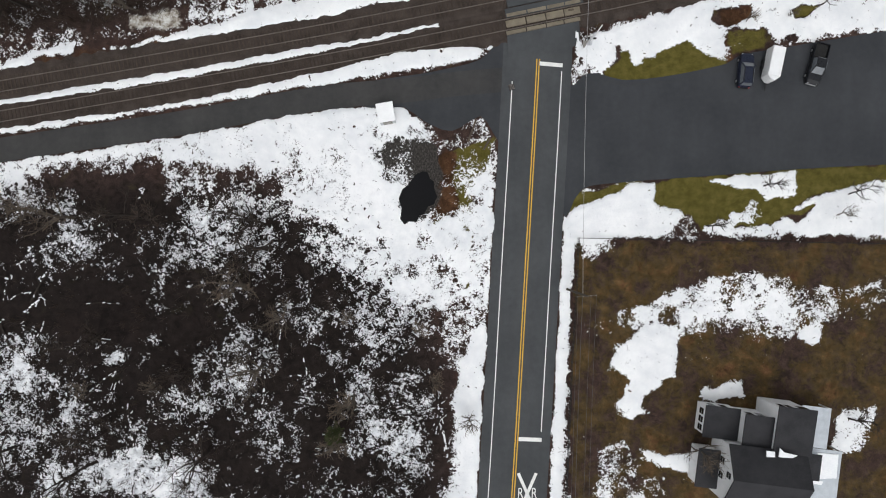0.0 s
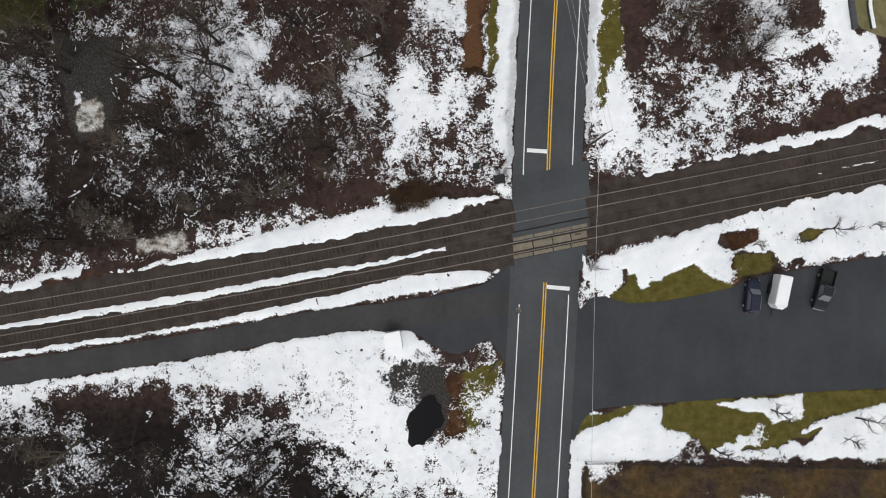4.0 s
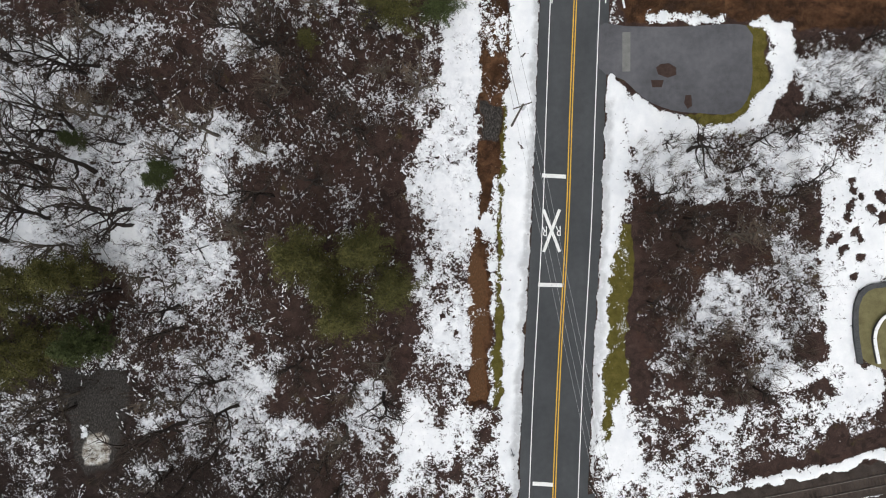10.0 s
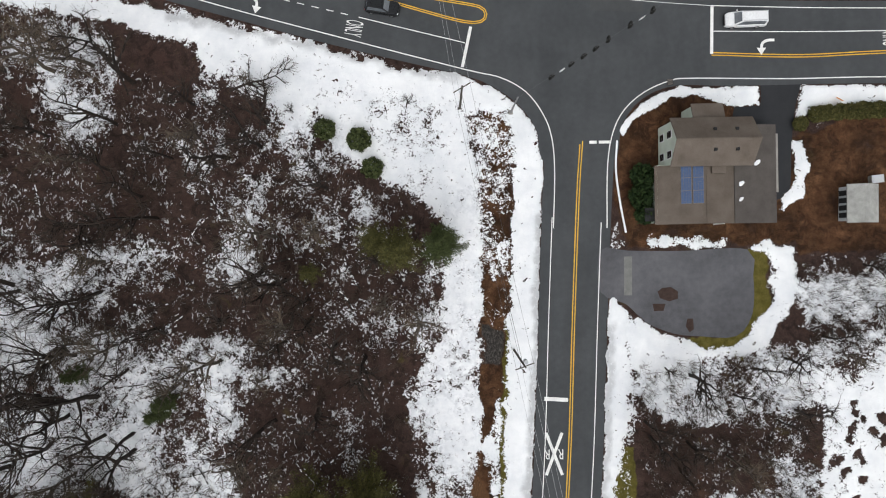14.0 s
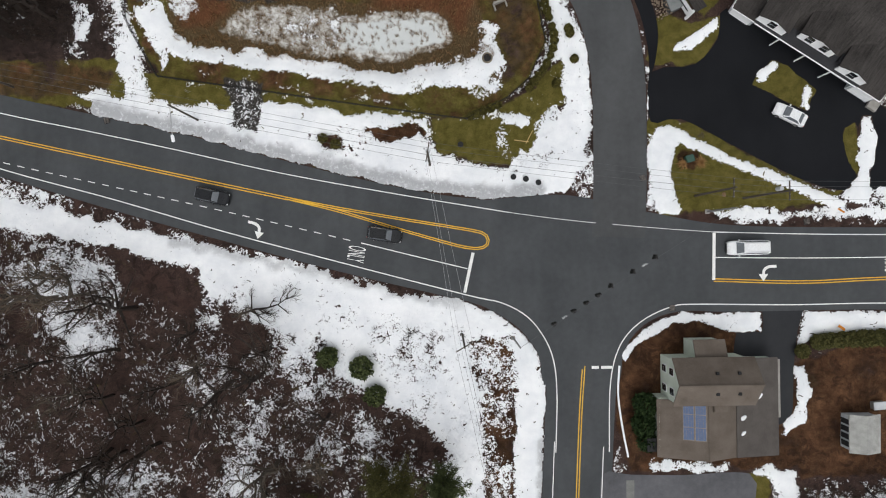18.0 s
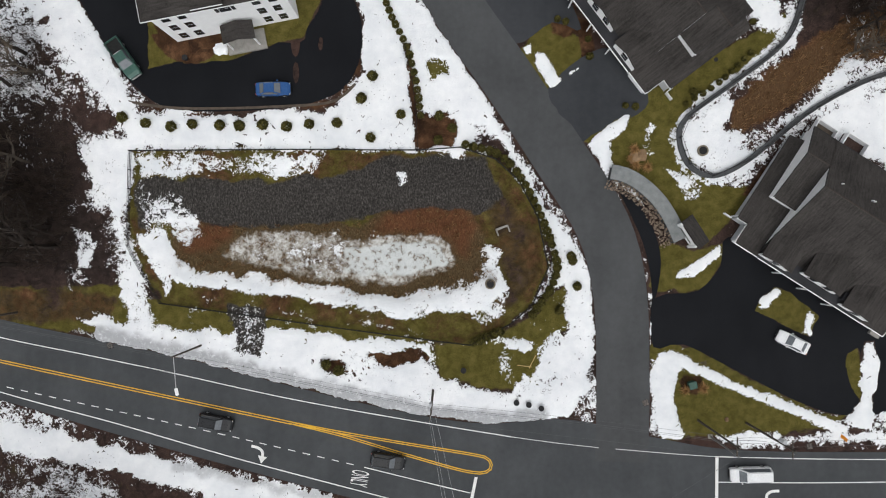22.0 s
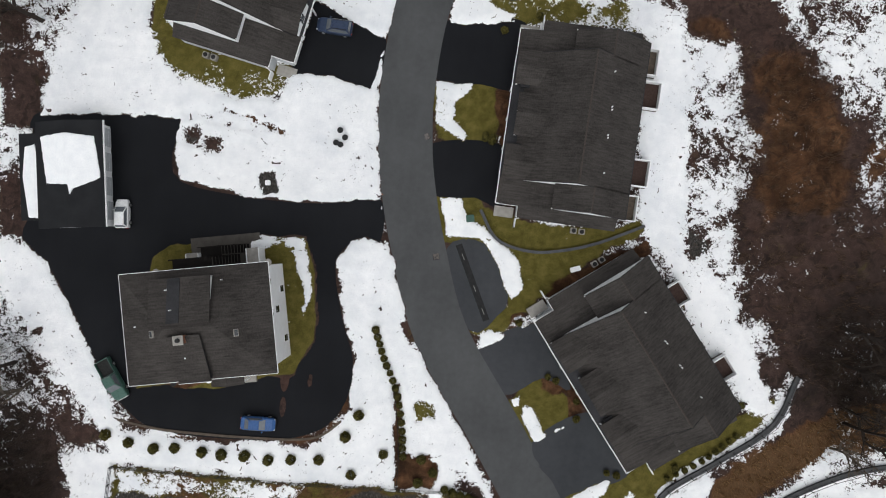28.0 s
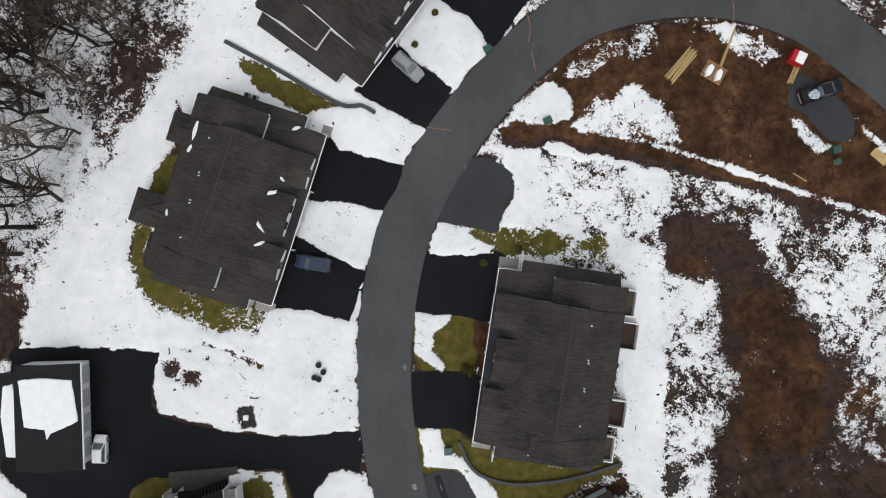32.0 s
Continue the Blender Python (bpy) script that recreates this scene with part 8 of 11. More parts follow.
def dormer(h, y, w, fs, RX, FZ, panes):
    """A dormer with a low gabled front standing on the roof's lower edge."""
    x0, zb = (0.3, 2.65) if panes == 1 else (1.0, 3.1)
    ze, zp = zb + 1.65, zb + 2.3
    bm = bmesh.new()
    wall_poly(bm, [(x0, y - w / 2, zb), (x0, y + w / 2, zb), (x0, y + w / 2, ze - 0.22), (x0, y, zp - 0.16), (x0, y - w / 2, ze - 0.22)], (0.2, 0, 0))
    d = part("dormer_wall", bm, WHITE, h)
    def back(z):
        return 1.0 + (z - FZ) / fs
    for s in (-1, 1):
        bm = bmesh.new()
        wall_poly(bm, [(x0 + 0.1, y + s * (w / 2 - 0.1), ze), (back(ze), y + s * (w / 2 - 0.1), ze), (back(zb), y + s * (w / 2 - 0.1), zb)] if back(zb) > x0 else [(x0 + 0.1, y + s * (w / 2 - 0.1), zb), (x0 + 0.1, y + s * (w / 2 - 0.1), ze), (back(ze), y + s * (w / 2 - 0.1), ze)], (0, -s * 0.08, 0))
        part("dormer_cheek", bm, SHINGLE, h)
    o = 0.25
    slabs("dormer_roof", [[(x0 - 0.2, y - w / 2 - o, ze - 0.08), (back(ze - 0.08), y - w / 2 - o, ze - 0.08), (back(zp), y, zp + 0.03), (x0 - 0.2, y, zp + 0.03)],
                          [(x0 - 0.2, y + w / 2 + o, ze - 0.08), (x0 - 0.2, y, zp + 0.03), (back(zp), y, zp + 0.03), (back(ze - 0.08), y + w / 2 + o, ze - 0.08)]], SHINGLE, h, thick=0.1)
    for k in range(panes):
        window(d, x0, y + (k - (panes - 1) / 2) * 2.2, zb + 1.05, 1.0, 1.2, 180)


DECKS4 = [("deck", 3.4, 7.0, 2.8), ("deck", 7.7, 11.2, 1.9), ("deck", -6.8, -3.2, 2.8), ("deck", -11.4, -8.0, 1.9)]
DECKS2 = [("deck", 3.4, 6.4, 2.5), ("deck", -7.9, -4.9, 2.5)]
SUNROOMS = [("sunroom", 2.2, 6.6, 4.7), ("sunroom", 7.2, 11.0, 1.4), ("sunroom", -8.6, -4.6, 3.2)]
townhouse(4.9, 235.2, -3.2, DECKS4, "dark-roofed townhouse duplex with four white-railed rear decks")
townhouse(17.42, 199.51, 36.5, DECKS2, "dark-roofed townhouse duplex with two white-railed rear decks")
townhouse(-20.7, 250.4, 167.4, SUNROOMS, "dark-roofed townhouse duplex with rear sunrooms and snow scraps on the roof")
townhouse(45.87, 164.6, 56.9, [("deck", 8.0, 11.0, 2.0), ("deck", 3.6, 6.8, 2.6)], "dark-roofed townhouse duplex with grey gables and dormers", RX=10.2, BX=17.8, WX=13.4)
townhouse(-8.64, 278.45, 149.2, [("sunroom", 1.5, 6.0, 2.9), SUNROOMS[1]], "dark-roofed townhouse duplex beside a long snow strip")


def snow_scrap(x, y, z, length, width, turn, slope=(0, 0)):
    """A thin remnant of snow with an uneven outline."""
    bm = bmesh.new()
    n = 14
    ring = []
    for i in range(n):
        a = i * math.tau / n
        r = random.uniform(0.75, 1.1)
        ring.append(bm.verts.new((math.cos(a) * length / 2 * r, math.sin(a) * width / 2 * r, 0)))
    top = [bm.verts.new((v.co.x * 0.8, v.co.y * 0.8, 0.09)) for v in ring]
    bm.faces.new(top)
    for i in range(n):
        j = (i + 1) % n
        bm.faces.new((ring[i], ring[j], top[j], top[i]))
    ob = part("snow_scrap", bm, SNOW)
    ob.matrix_world = pose(x, y, z, slope[0], slope[1], 0) @ pose(0, 0, 0, 0, 0, turn)
    return tagged(ob, "thin scrap of thawing snow on a shingle roof", "snow", "snow scraps")


# scraps on the roof slopes of the townhouse with sunrooms
for (wx, wy), ln, wd, tn in zip([(-34.0, 260.3), (-34.5, 258.0), (-21.9, 262.0), (-24.0, 253.4), (-25.1, 249.4), (-24.9, 247.0), (-36.7, 249.8), (-22.8, 255.3)], (2.6, 1.3, 1.3, 2.0, 2.6, 1.6, 1.1, 0.9), (0.8, 0.6, 0.5, 0.6, 0.45, 0.5, 0.4, 0.35), (75, 50, 20, 15, -55, 20, -80, -50)):
    c, sn = math.cos(radians(167.4)), math.sin(radians(167.4))
    lx, ly = c * (wx + 20.7) + sn * (wy - 250.4), -sn * (wx + 20.7) + c * (wy - 250.4)
    wing = abs(ly) > 8.0
    up = (2.7 + 0.185 * lx if wing else 2.9 + 5.3 / 8.2 * (lx - 1.0)) if lx < 9.2 else 8.2 - 4.2 / 7.4 * (lx - 9.2)
    base = up
    for y0, w, zb in ((0.0, 5.0, 3.1), (6.1, 4.0, 2.65), (-6.1, 4.0, 2.65)):
        if abs(ly - y0) < w / 2 + 0.25 and lx < 6:
            up = max(up, zb + 2.34 - 0.76 / (w / 2 + 0.25) * abs(ly - y0))
    tilt = 0.0 if up > base else math.degrees(math.atan((0.185 if wing else 5.3 / 8.2) if lx < 9.2 else -4.2 / 7.4))
    s = snow_scrap(0, 0, 0, ln, wd, 0)
    s.matrix_world = pose(wx, wy, float(gz(-20.7, 250.4)) + up + 0.02, 0, 0, 167.4) @ pose(0, 0, 0, 0, -tilt, 0) @ pose(0, 0, 0, 0, 0, tn + 5 - 167.4)

# ---- white hip-roofed house ----
HE = empty("white_house", -30.11, 205.75, None, 10.2, "three-storey white house with a dark hip roof and a brick chimney", "house")
W2, D2, EZ, RZ2, OV = 8.88, 6.62, 8.4, 11.4, 0.65
bm = bmesh.new()
prism(bm, [(-W2 + OV, -D2 + OV), (W2 - OV, -D2 + OV), (W2 - OV, D2 - 0.4), (-W2 + OV, D2 - 0.4)], -0.6, 8.25)
part("wall", bm, WHITE, HE)
slabs("roof", [[(-W2, -D2, EZ), (W2, -D2, EZ), (2.8, 0, RZ2), (-2.8, 0, RZ2)], [(W2, D2, EZ), (-W2, D2, EZ), (-2.8, 0, RZ2), (2.8, 0, RZ2)],
               [(W2, -D2, EZ), (W2, D2, EZ), (2.8, 0, RZ2)], [(-W2, D2, EZ), (-W2, -D2, EZ), (-2.8, 0, RZ2)]], SHINGLE, HE)
# front dormer with a low roof
FX0, FX1, FD = -2.5, 1.35, -(D2 + 0.1)
slabs("dormer_roof", [[(FX0, FD, EZ + 0.9), (FX1, FD, EZ + 0.9), (FX1, -0.9, RZ2 + 0.05), (FX0, -0.9, RZ2 + 0.05)]], SHINGLE, HE)
part("dormer_trim", box(FX0, FD - 0.05, EZ + 0.74, FX1, FD, EZ + 0.9), TRIM, HE)
part("dormer_wall", box(FX0 + 0.2, -D2 + 0.2, EZ - 0.1, FX1 - 0.2, -D2 + 0.4, EZ + 0.78), WHITE, HE)
for x in (FX0 + 0.15, FX1 - 0.25):
    bm = bmesh.new()
    wall_poly(bm, [(x, -D2 + 0.2, EZ), (x, -D2 + 0.2, EZ + 0.8), (x, -1.6, RZ2 - 0.3), (x, -1.6, RZ2 - 0.9)], (0.1, 0, 0))
    part("dormer_cheek", bm, SHINGLE_DARK, HE)
# wide rear dormer with a flat strip on its roof
def dz(y):
    return RZ2 - (y - 0.4) * (RZ2 - EZ - 1.6) / (D2 - 1.3)
slabs("dormer_roof", [[(-4.5, D2 - 0.9, dz(D2 - 0.9)), (2.6, D2 - 0.9, dz(D2 - 0.9)), (2.6, 0.4, dz(0.4)), (-4.5, 0.4, dz(0.4))]], SHINGLE, HE)
slabs("flat_strip", [[(-2.35, D2 - 0.95, dz(D2 - 0.95) + 0.07), (-0.9, D2 - 0.95, dz(D2 - 0.95) + 0.07), (-0.9, 0.6, dz(0.6) + 0.07), (-2.35, 0.6, dz(0.6) + 0.07)]], SHINGLE_DARK, HE, thick=0.1)
dw = part("dormer_wall", box(-4.3, D2 - 1.25, EZ - 0.1, 2.4, D2 - 1.02, EZ + 1.5), WHITE, HE)
for x in (-3.5, -1.9, -0.2, 1.5):
    window(dw, x, D2 - 1.02, EZ + 0.85, 0.8, 0.7, 90)
for x in (-4.3, 2.3):
    bm = bmesh.new()
    wall_poly(bm, [(x, D2 - 1.1, EZ + 0.1), (x, D2 - 1.1, EZ + 1.45), (x, 1.6, dz(1.6) - 0.15), (x, 1.6, dz(1.6) - 0.8)], (0.1, 0, 0))
    part("dormer_cheek", bm, WHITE, HE)
for s in (1, -1):
    part("gutter", box(-W2, s * D2 - 0.06, EZ - 0.16, W2, s * D2 + 0.06, EZ - 0.01), TRIM, HE)
    part("gutter", box(s * W2 - 0.06, -D2, EZ - 0.16, s * W2 + 0.06, D2, EZ - 0.01), TRIM, HE)
    for x in (-6.6, -4.6, 4.6, 6.6) if s < 0 else (-6.2,):
        for z in (1.6, 4.2, 6.8):
            window(HE, x, s * (D2 - OV), z, 1.0, 1.5, 90 * s)
    for z, ys in ((1.6, (-3.4, 3.0)), (4.2, (0.6,)), (6.7, (0.4, 4.2))):
        for y in ys:
            window(HE, s * (W2 - OV), y, z, 0.8, 1.3, 0 if s > 0 else 180)
window(HE, 0.7, -(D2 - OV), 6.6, 1.4, 1.5, -90, True)
ch = part("chimney", box(-1.3, -1.75, 9.1, -0.3, -0.85, 12.0, bevel=0.04), BRICKRED, HE, "red brick chimney with a clay flue")
part("cap", box(-1.4, -1.85, 12.0, -0.2, -0.75, 12.15, bevel=0.03), CONCRETE, ch)
bm = bmesh.new()
tube(bm, (-0.8, -1.3, 12.1), (-0.8, -1.3, 12.4), 0.26, 0.24, 12)
part("flue", bm, DARK, ch)
for x, y, r in ((-4.4, -0.5, 10.72), (5.1, -1.2, 10.3)):
    sl = part("skylight", box(-0.28, -0.42, -0.2, 0.28, 0.42, 0.12, bevel=0.03, m=pose(x, y, r, 0, -26 if x < 0 else 26, 0)), CONCRETE, HE, "grey-framed skylight")
    part("pane", box(-0.2, -0.34, 0.12, 0.2, 0.34, 0.14, m=pose(x, y, r, 0, -26 if x < 0 else 26, 0)), GLASS, sl)
for x, y, z in ((-2.4, 4.4, 10.6), (-6.9, 0.4, 9.4), (-0.9, -3.6, 10.4), (3.6, 5.0, 9.4), (-1.8, 2.1, 11.3)):
    bm = bmesh.new()
    tube(bm, (x, y, z - 0.6), (x, y, z + 0.25), 0.07, 0.07, 8)
    part("vent_pipe", bm, TRIM, HE)
# front portico and rear ramp
slabs("portico_roof", [[(-1.4, -8.7, 3.0), (0.7, -8.7, 3.7), (0.7, -6.3, 3.7), (-1.4, -6.3, 3.0)], [(0.7, -8.7, 3.7), (2.8, -8.7, 3.0), (2.8, -6.3, 3.0), (0.7, -6.3, 3.7)]], SHINGLE, HE)
for x in (-1.1, 2.5):
    bm = bmesh.new()
    tube(bm, (x, -8.45, 0.1), (x, -8.45, 3.0), 0.14, 0.12, 12)
    part("column", bm, TRIM, HE)
part("porch_slab", box(-1.8, -9.1, -0.4, 3.4, -6.4, 0.22, bevel=0.03), CONCRETE, HE)
part("front_door", box(0.2, -6.42, 0.25, 1.2, -6.33, 2.4), DARK, HE)
IRON = simple("black_iron", (0.004, 0.0035, 0.003), (0.011, 0.009, 0.008), 2.0)
# black iron fire escape and the two rear entries
fe = part("fire_escape", box(-3.4, 6.45, 6.2, 1.4, 7.9, 6.28), IRON, HE, "black iron fire escape with stairs and railings")
part("landing", box(-1.0, 7.9, 3.4, 1.6, 9.2, 3.48), IRON, fe)
for z, x0, x1, y in ((6.28, -3.4, 1.4, 7.86), (3.48, -1.0, 1.6, 9.16)):
    part("rail", box(x0, y - 0.04, z + 1.0, x1, y + 0.04, z + 1.08), IRON, fe)
    for k in range(int((x1 - x0) / 0.3) + 1):
        part("baluster", box(x0 + k * 0.3 - 0.02, y - 0.02, z, x0 + k * 0.3 + 0.02, y + 0.02, z + 1.0), IRON, fe)
for x in (-3.3, 1.3):
    for y in (6.6, 7.8):
        part("post", box(x - 0.06, y - 0.06, -0.4, x + 0.06, y + 0.06, 7.4), IRON, fe)
for k in range(9):
    part("tread", box(1.5 + k * 0.28, 6.7, 6.0 - k * 0.28, 1.8 + k * 0.28, 7.9, 6.06 - k * 0.28), IRON, fe)
    part("tread", box(1.6 + k * 0.28, 8.1, 3.2 - k * 0.35, 1.9 + k * 0.28, 9.2, 3.26 - k * 0.35), IRON, fe)
for y in (6.7, 7.9, 9.2):
    slabs("stringer", [[(1.4, y - 0.04, 6.6 if y < 9 else 3.9), (1.4, y + 0.04, 6.6 if y < 9 else 3.9), (4.1, y + 0.04, 4.1 if y < 9 else 0.9), (4.1, y - 0.04, 4.1 if y < 9 else 0.9)]], IRON, fe, thick=0.5)
for x in (-2.6, 5.2):
    en = part("entry_porch", box(x - 0.75, 6.5, 2.35, x + 0.75, 8.6, 2.5), CONCRETE, HE, "small flat-roofed grey entry porch")
    for s in (-1, 1):
        part("porch_side", box(x + s * 0.8 - 0.06, 6.4, -0.2, x + s * 0.8 + 0.06, 8.55, 2.56), TRIM, en)
part("patio", box(-3.6, 6.6, -0.3, 5.6, 10.6, 0.22, bevel=0.02), simple("taupe_paving", (0.05, 0.045, 0.04), (0.085, 0.078, 0.07), 1.2), HE, "taupe paved patio strip")
bm = bmesh.new()
tube(bm, (4.3, 7.4, 0.2), (4.3, 7.4, 0.85), 0.5, 0.55, 18)
part("tub", bm, DARK, HE)
for x in (-4.6, 8.8):
    bm = bmesh.new()
    bmesh.ops.create_uvsphere(bm, u_segments=16, v_segments=10, radius=0.45, matrix=pose(x, D2 - 0.1, EZ - 0.35) @ Matrix.Diagonal((1, 1, 0.55, 1)))
    sd = part("satellite_dish", bm, CONCRETE, HE, "round grey dish under the eave")
    part("arm", box(x - 0.04, D2 - 0.45, EZ - 0.75, x + 0.04, D2 - 0.1, EZ - 0.6), DARK, sd)

# ---- detached garage ----
(_gx, _gy), = [(-51.1, 222.3)]
GA = empty("garage", _gx, _gy, None, 7.0, "white-fronted garage with a dark low roof", "garage")
bm = bmesh.new()
prism(bm, [(-3.1, -6.6), (4.4, -6.6), (4.4, 6.6), (-3.1, 6.6)], -0.6, 3.0)
part("wall", bm, WHITE, GA)
slabs("roof", [[(-3.3, -6.8, 3.28), (0.9, -6.8, 4.0), (0.9, 6.8, 4.0), (-3.3, 6.8, 3.28)], [(0.9, -6.8, 4.0), (5.2, -6.8, 3.28), (5.2, 6.8, 3.28), (0.9, 6.8, 4.0)]], MEMBRANE, GA)
part("gutter", box(5.15, -6.8, 2.9, 5.35, 6.8, 3.1), TRIM, GA)
for y in (-4.6, -1.4, 1.8, 5.0):
    gd = part("garage_door", box(4.4, y - 1.3, 0.05, 4.48, y + 1.3, 2.3), TRIM, GA)
    for k in range(4):
        part("door_panel", box(4.48, y - 1.2, 0.12 + k * 0.55, 4.5, y + 1.2, 0.6 + k * 0.55), GREY, gd)
part("lean_to_roof", box(-6.2, -5.6, 2.1, -3.3, 5.6, 2.25), MEMBRANE, GA)
for y in (-5.4, 0, 5.4):
    part("lean_to_post", box(-6.1, y - 0.07, -0.5, -5.96, y + 0.07, 2.1), WOOD, GA)


def snow_slab(name, pts, z, tilt, parent_m, label):
    bm = bmesh.new()
    ring = []
    for a, b in zip(pts, pts[1:] + pts[:1]):
        n = max(2, int(math.dist(a, b) / 0.3))
        ring += [(a[0] + (b[0] - a[0]) * i / n, a[1] + (b[1] - a[1]) * i / n) for i in range(n)]
    lo, mid, hi = [], [], []
    cx, cy = sum(p[0] for p in ring) / len(ring), sum(p[1] for p in ring) / len(ring)
    for p in ring:
        j = 1 + random.uniform(-0.015, 0.015)
        x, y = cx + (p[0] - cx) * j, cy + (p[1] - cy) * j
        lo.append(bm.verts.new((x, y, tilt(x))))
        hi.append(bm.verts.new((cx + (x - cx) * 0.975, cy + (y - cy) * 0.975, tilt(x) + 0.12)))
    n = len(lo)
    for i in range(n):
        bm.faces.new((lo[i], lo[(i + 1) % n], hi[(i + 1) % n], hi[i]))
    bmesh.ops.triangulate(bm, faces=[bm.faces.new(hi)])
    ob = part(name, bm, SNOW)
    ob.matrix_world = parent_m @ Matrix.Translation((0, 0, z))
    return tagged(ob, label, "snow")


GM = pose(_gx, _gy, float(gz(_gx, _gy)), 0, 0, 7.0)
snow_slab("roof_snow", [(-2.6, 4.9), (0.9, 5.2), (4.3, 4.7), (4.9, -0.6), (1.7, -1.9), (1.3, -2.6), (1.1, -1.4), (-1.9, -1.1)], 4.03, lambda x: -0.171 * abs(x - 0.9), GM, "thick slab of snow left on the garage roof")
snow_slab("roof_snow", [(-5.4, 3.9), (-4.2, 4.2), (-3.6, 2.0), (-3.9, -1.0), (-3.5, -5.4), (-5.2, -5.2), (-5.8, 0.0)], 2.26, lambda x: 0.0, GM, "long strip of snow on the lean-to roof")

# ---- brown-roofed corner house ----
(_hx, _hy), = [(33.5, 118.4)]
HC = empty("corner_house", _hx, _hy, None, 0.4, "brown-shingled house with pale green siding and roof solar panels", "house")
k = 1 / 12.9
bm = bmesh.new()
prism(bm, [(-5.8, 0.9), (4.3, 0.9), (4.3, 6.4), (-5.8, 6.4)], -0.4, 5.2)
part("wall", bm, GREEN, HC)
slabs("roof", [[(-6.1, 0.5, 5.0), (4.6, 0.5, 5.0), (4.6, 3.65, 7.3), (-6.1, 3.65, 7.3)], [(-6.1, 3.65, 7.3), (4.6, 3.65, 7.3), (4.6, 6.8, 5.0), (-6.1, 6.8, 5.0)]], SHINGLE_TAN, HC)
part("ridge_cap", box(-6.1, 3.55, 7.28, 4.6, 3.75, 7.36), SHINGLE_TAN, HC)
for s in (-5.8, 4.1):
    bm = bmesh.new()
    wall_poly(bm, [(s, 0.9, 5.0), (s, 6.4, 5.0), (s, 3.65, 7.1)], (0.2, 0, 0))
    part("gable_wall", bm, GREEN, HC)
for y in (2.2, 4.8):
    for z in (1.5, 4.1):
        window(HC, -5.8, y, z, 0.9, 1.3, 180)
for y, z in ((3.0, 4.2), (4.4, 4.2)):
    window(HC, 4.3, y, z, 0.9, 1.3, 0)
for x, y in ((-0.9, 5.0), (1.9, 5.0), (-0.9, 2.4), (1.9, 2.4)):
    bm = bmesh.new()
    zz = 7.3 - abs(y - 3.65) * 0.73
    add_box(bm, x - 0.2, y - 0.2, zz - 0.1, x + 0.2, y + 0.2, zz + 0.22, bevel=0.04)
    part("roof_vent", bm, DARK, HC)
# entry on the north, solar wing on the south, garage on the east
bm = bmesh.new()
prism(bm, [(-2.6, 6.3), (1.2, 6.3), (1.2, 8.6), (-2.6, 8.6)], -0.4, 3.8)
part("entry_wall", bm, GREEN, HC)
slabs("entry_roof", [[(-2.8, 6.3, 4.6), (1.4, 6.3, 4.6), (1.4, 8.9, 3.7), (-2.8, 8.9, 3.7)]], SHINGLE_TAN, HC)
bm = bmesh.new()
prism(bm, [(-7.0, -6.6), (2.9, -6.6), (2.9, 1.0), (-7.0, 1.0)], -0.4, 2.7)
part("wing_wall", bm, GREEN, HC)
slabs("wing_roof", [[(-7.3, -6.9, 2.6), (-1.2, -6.9, 4.6), (-1.2, 0.9, 4.6), (-7.3, 0.9, 2.6)], [(-1.2, -6.9, 4.6), (3.2, -6.9, 3.1), (3.2, 0.9, 3.1), (-1.2, 0.9, 4.6)]], SHINGLE_TAN, HC)
part("ridge_cap", box(-1.3, -6.9, 4.57, -1.1, 0.9, 4.64), SHINGLE_TAN, HC)
SOLAR = simple("solar_cell", (0.022, 0.05, 0.125), (0.045, 0.088, 0.19), 4.0, 0.45)
for i in range(3):
    for j in range(2):
        m = pose(-3.6 + j * 1.4, -3.4 + i * 1.7, 3.8 + j * 0.459, 0, -18.15, 0)
        sp = part("solar_panel", box(-0.68, -0.86, 0.05, 0.68, 0.86, 0.1, m=m), STEEL, HC, "blue solar panel with a thin metal frame")
        for a in range(4):
            for b in range(6):
                part("cell", box(-0.62 + a * 0.315, -0.81 + b * 0.272, 0.1, -0.62 + a * 0.315 + 0.295, -0.81 + b * 0.272 + 0.258, 0.108, m=m), SOLAR, sp)
part("dormer", box(-0.6, -0.4, 3.4, 1.2, 1.2, 4.75), SHINGLE_TAN, HC)
bm = bmesh.new()
prism(bm, [(3.2, -6.6), (8.6, -6.6), (8.6, 5.9), (3.2, 5.9)], -0.4, 2.6)
part("garage_wall", bm, GREEN, HC)
slabs("garage_roof", [[(3.0, -6.9, 3.3), (8.9, -6.9, 2.6), (8.9, 6.2, 2.6), (3.0, 6.2, 3.3)]], simple("grey_shingle", (0.06, 0.052, 0.048), (0.1, 0.09, 0.082), 0.6, fine=9.0), HC)
part("walkway", box(9.2, -2.6, -0.3, 10.6, 6.2, 0.14), CONCRETE, HC, "grey concrete walk along the garage")
part("bay_roof", box(-8.4, -6.4, 1.8, -6.6, -4.6, 2.0, m=None), DARK, HC)
bm = bmesh.new()
tube(bm, (5.4, 4.0, 3.0), (5.4, 4.0, 3.5), 0.32, 0.2, 12)
part("satellite_dish", bm, TRIM, HC)
part("downspout", box(1.6, -6.95, 0.0, 1.75, -6.8, 3.0), TRIM, HC)
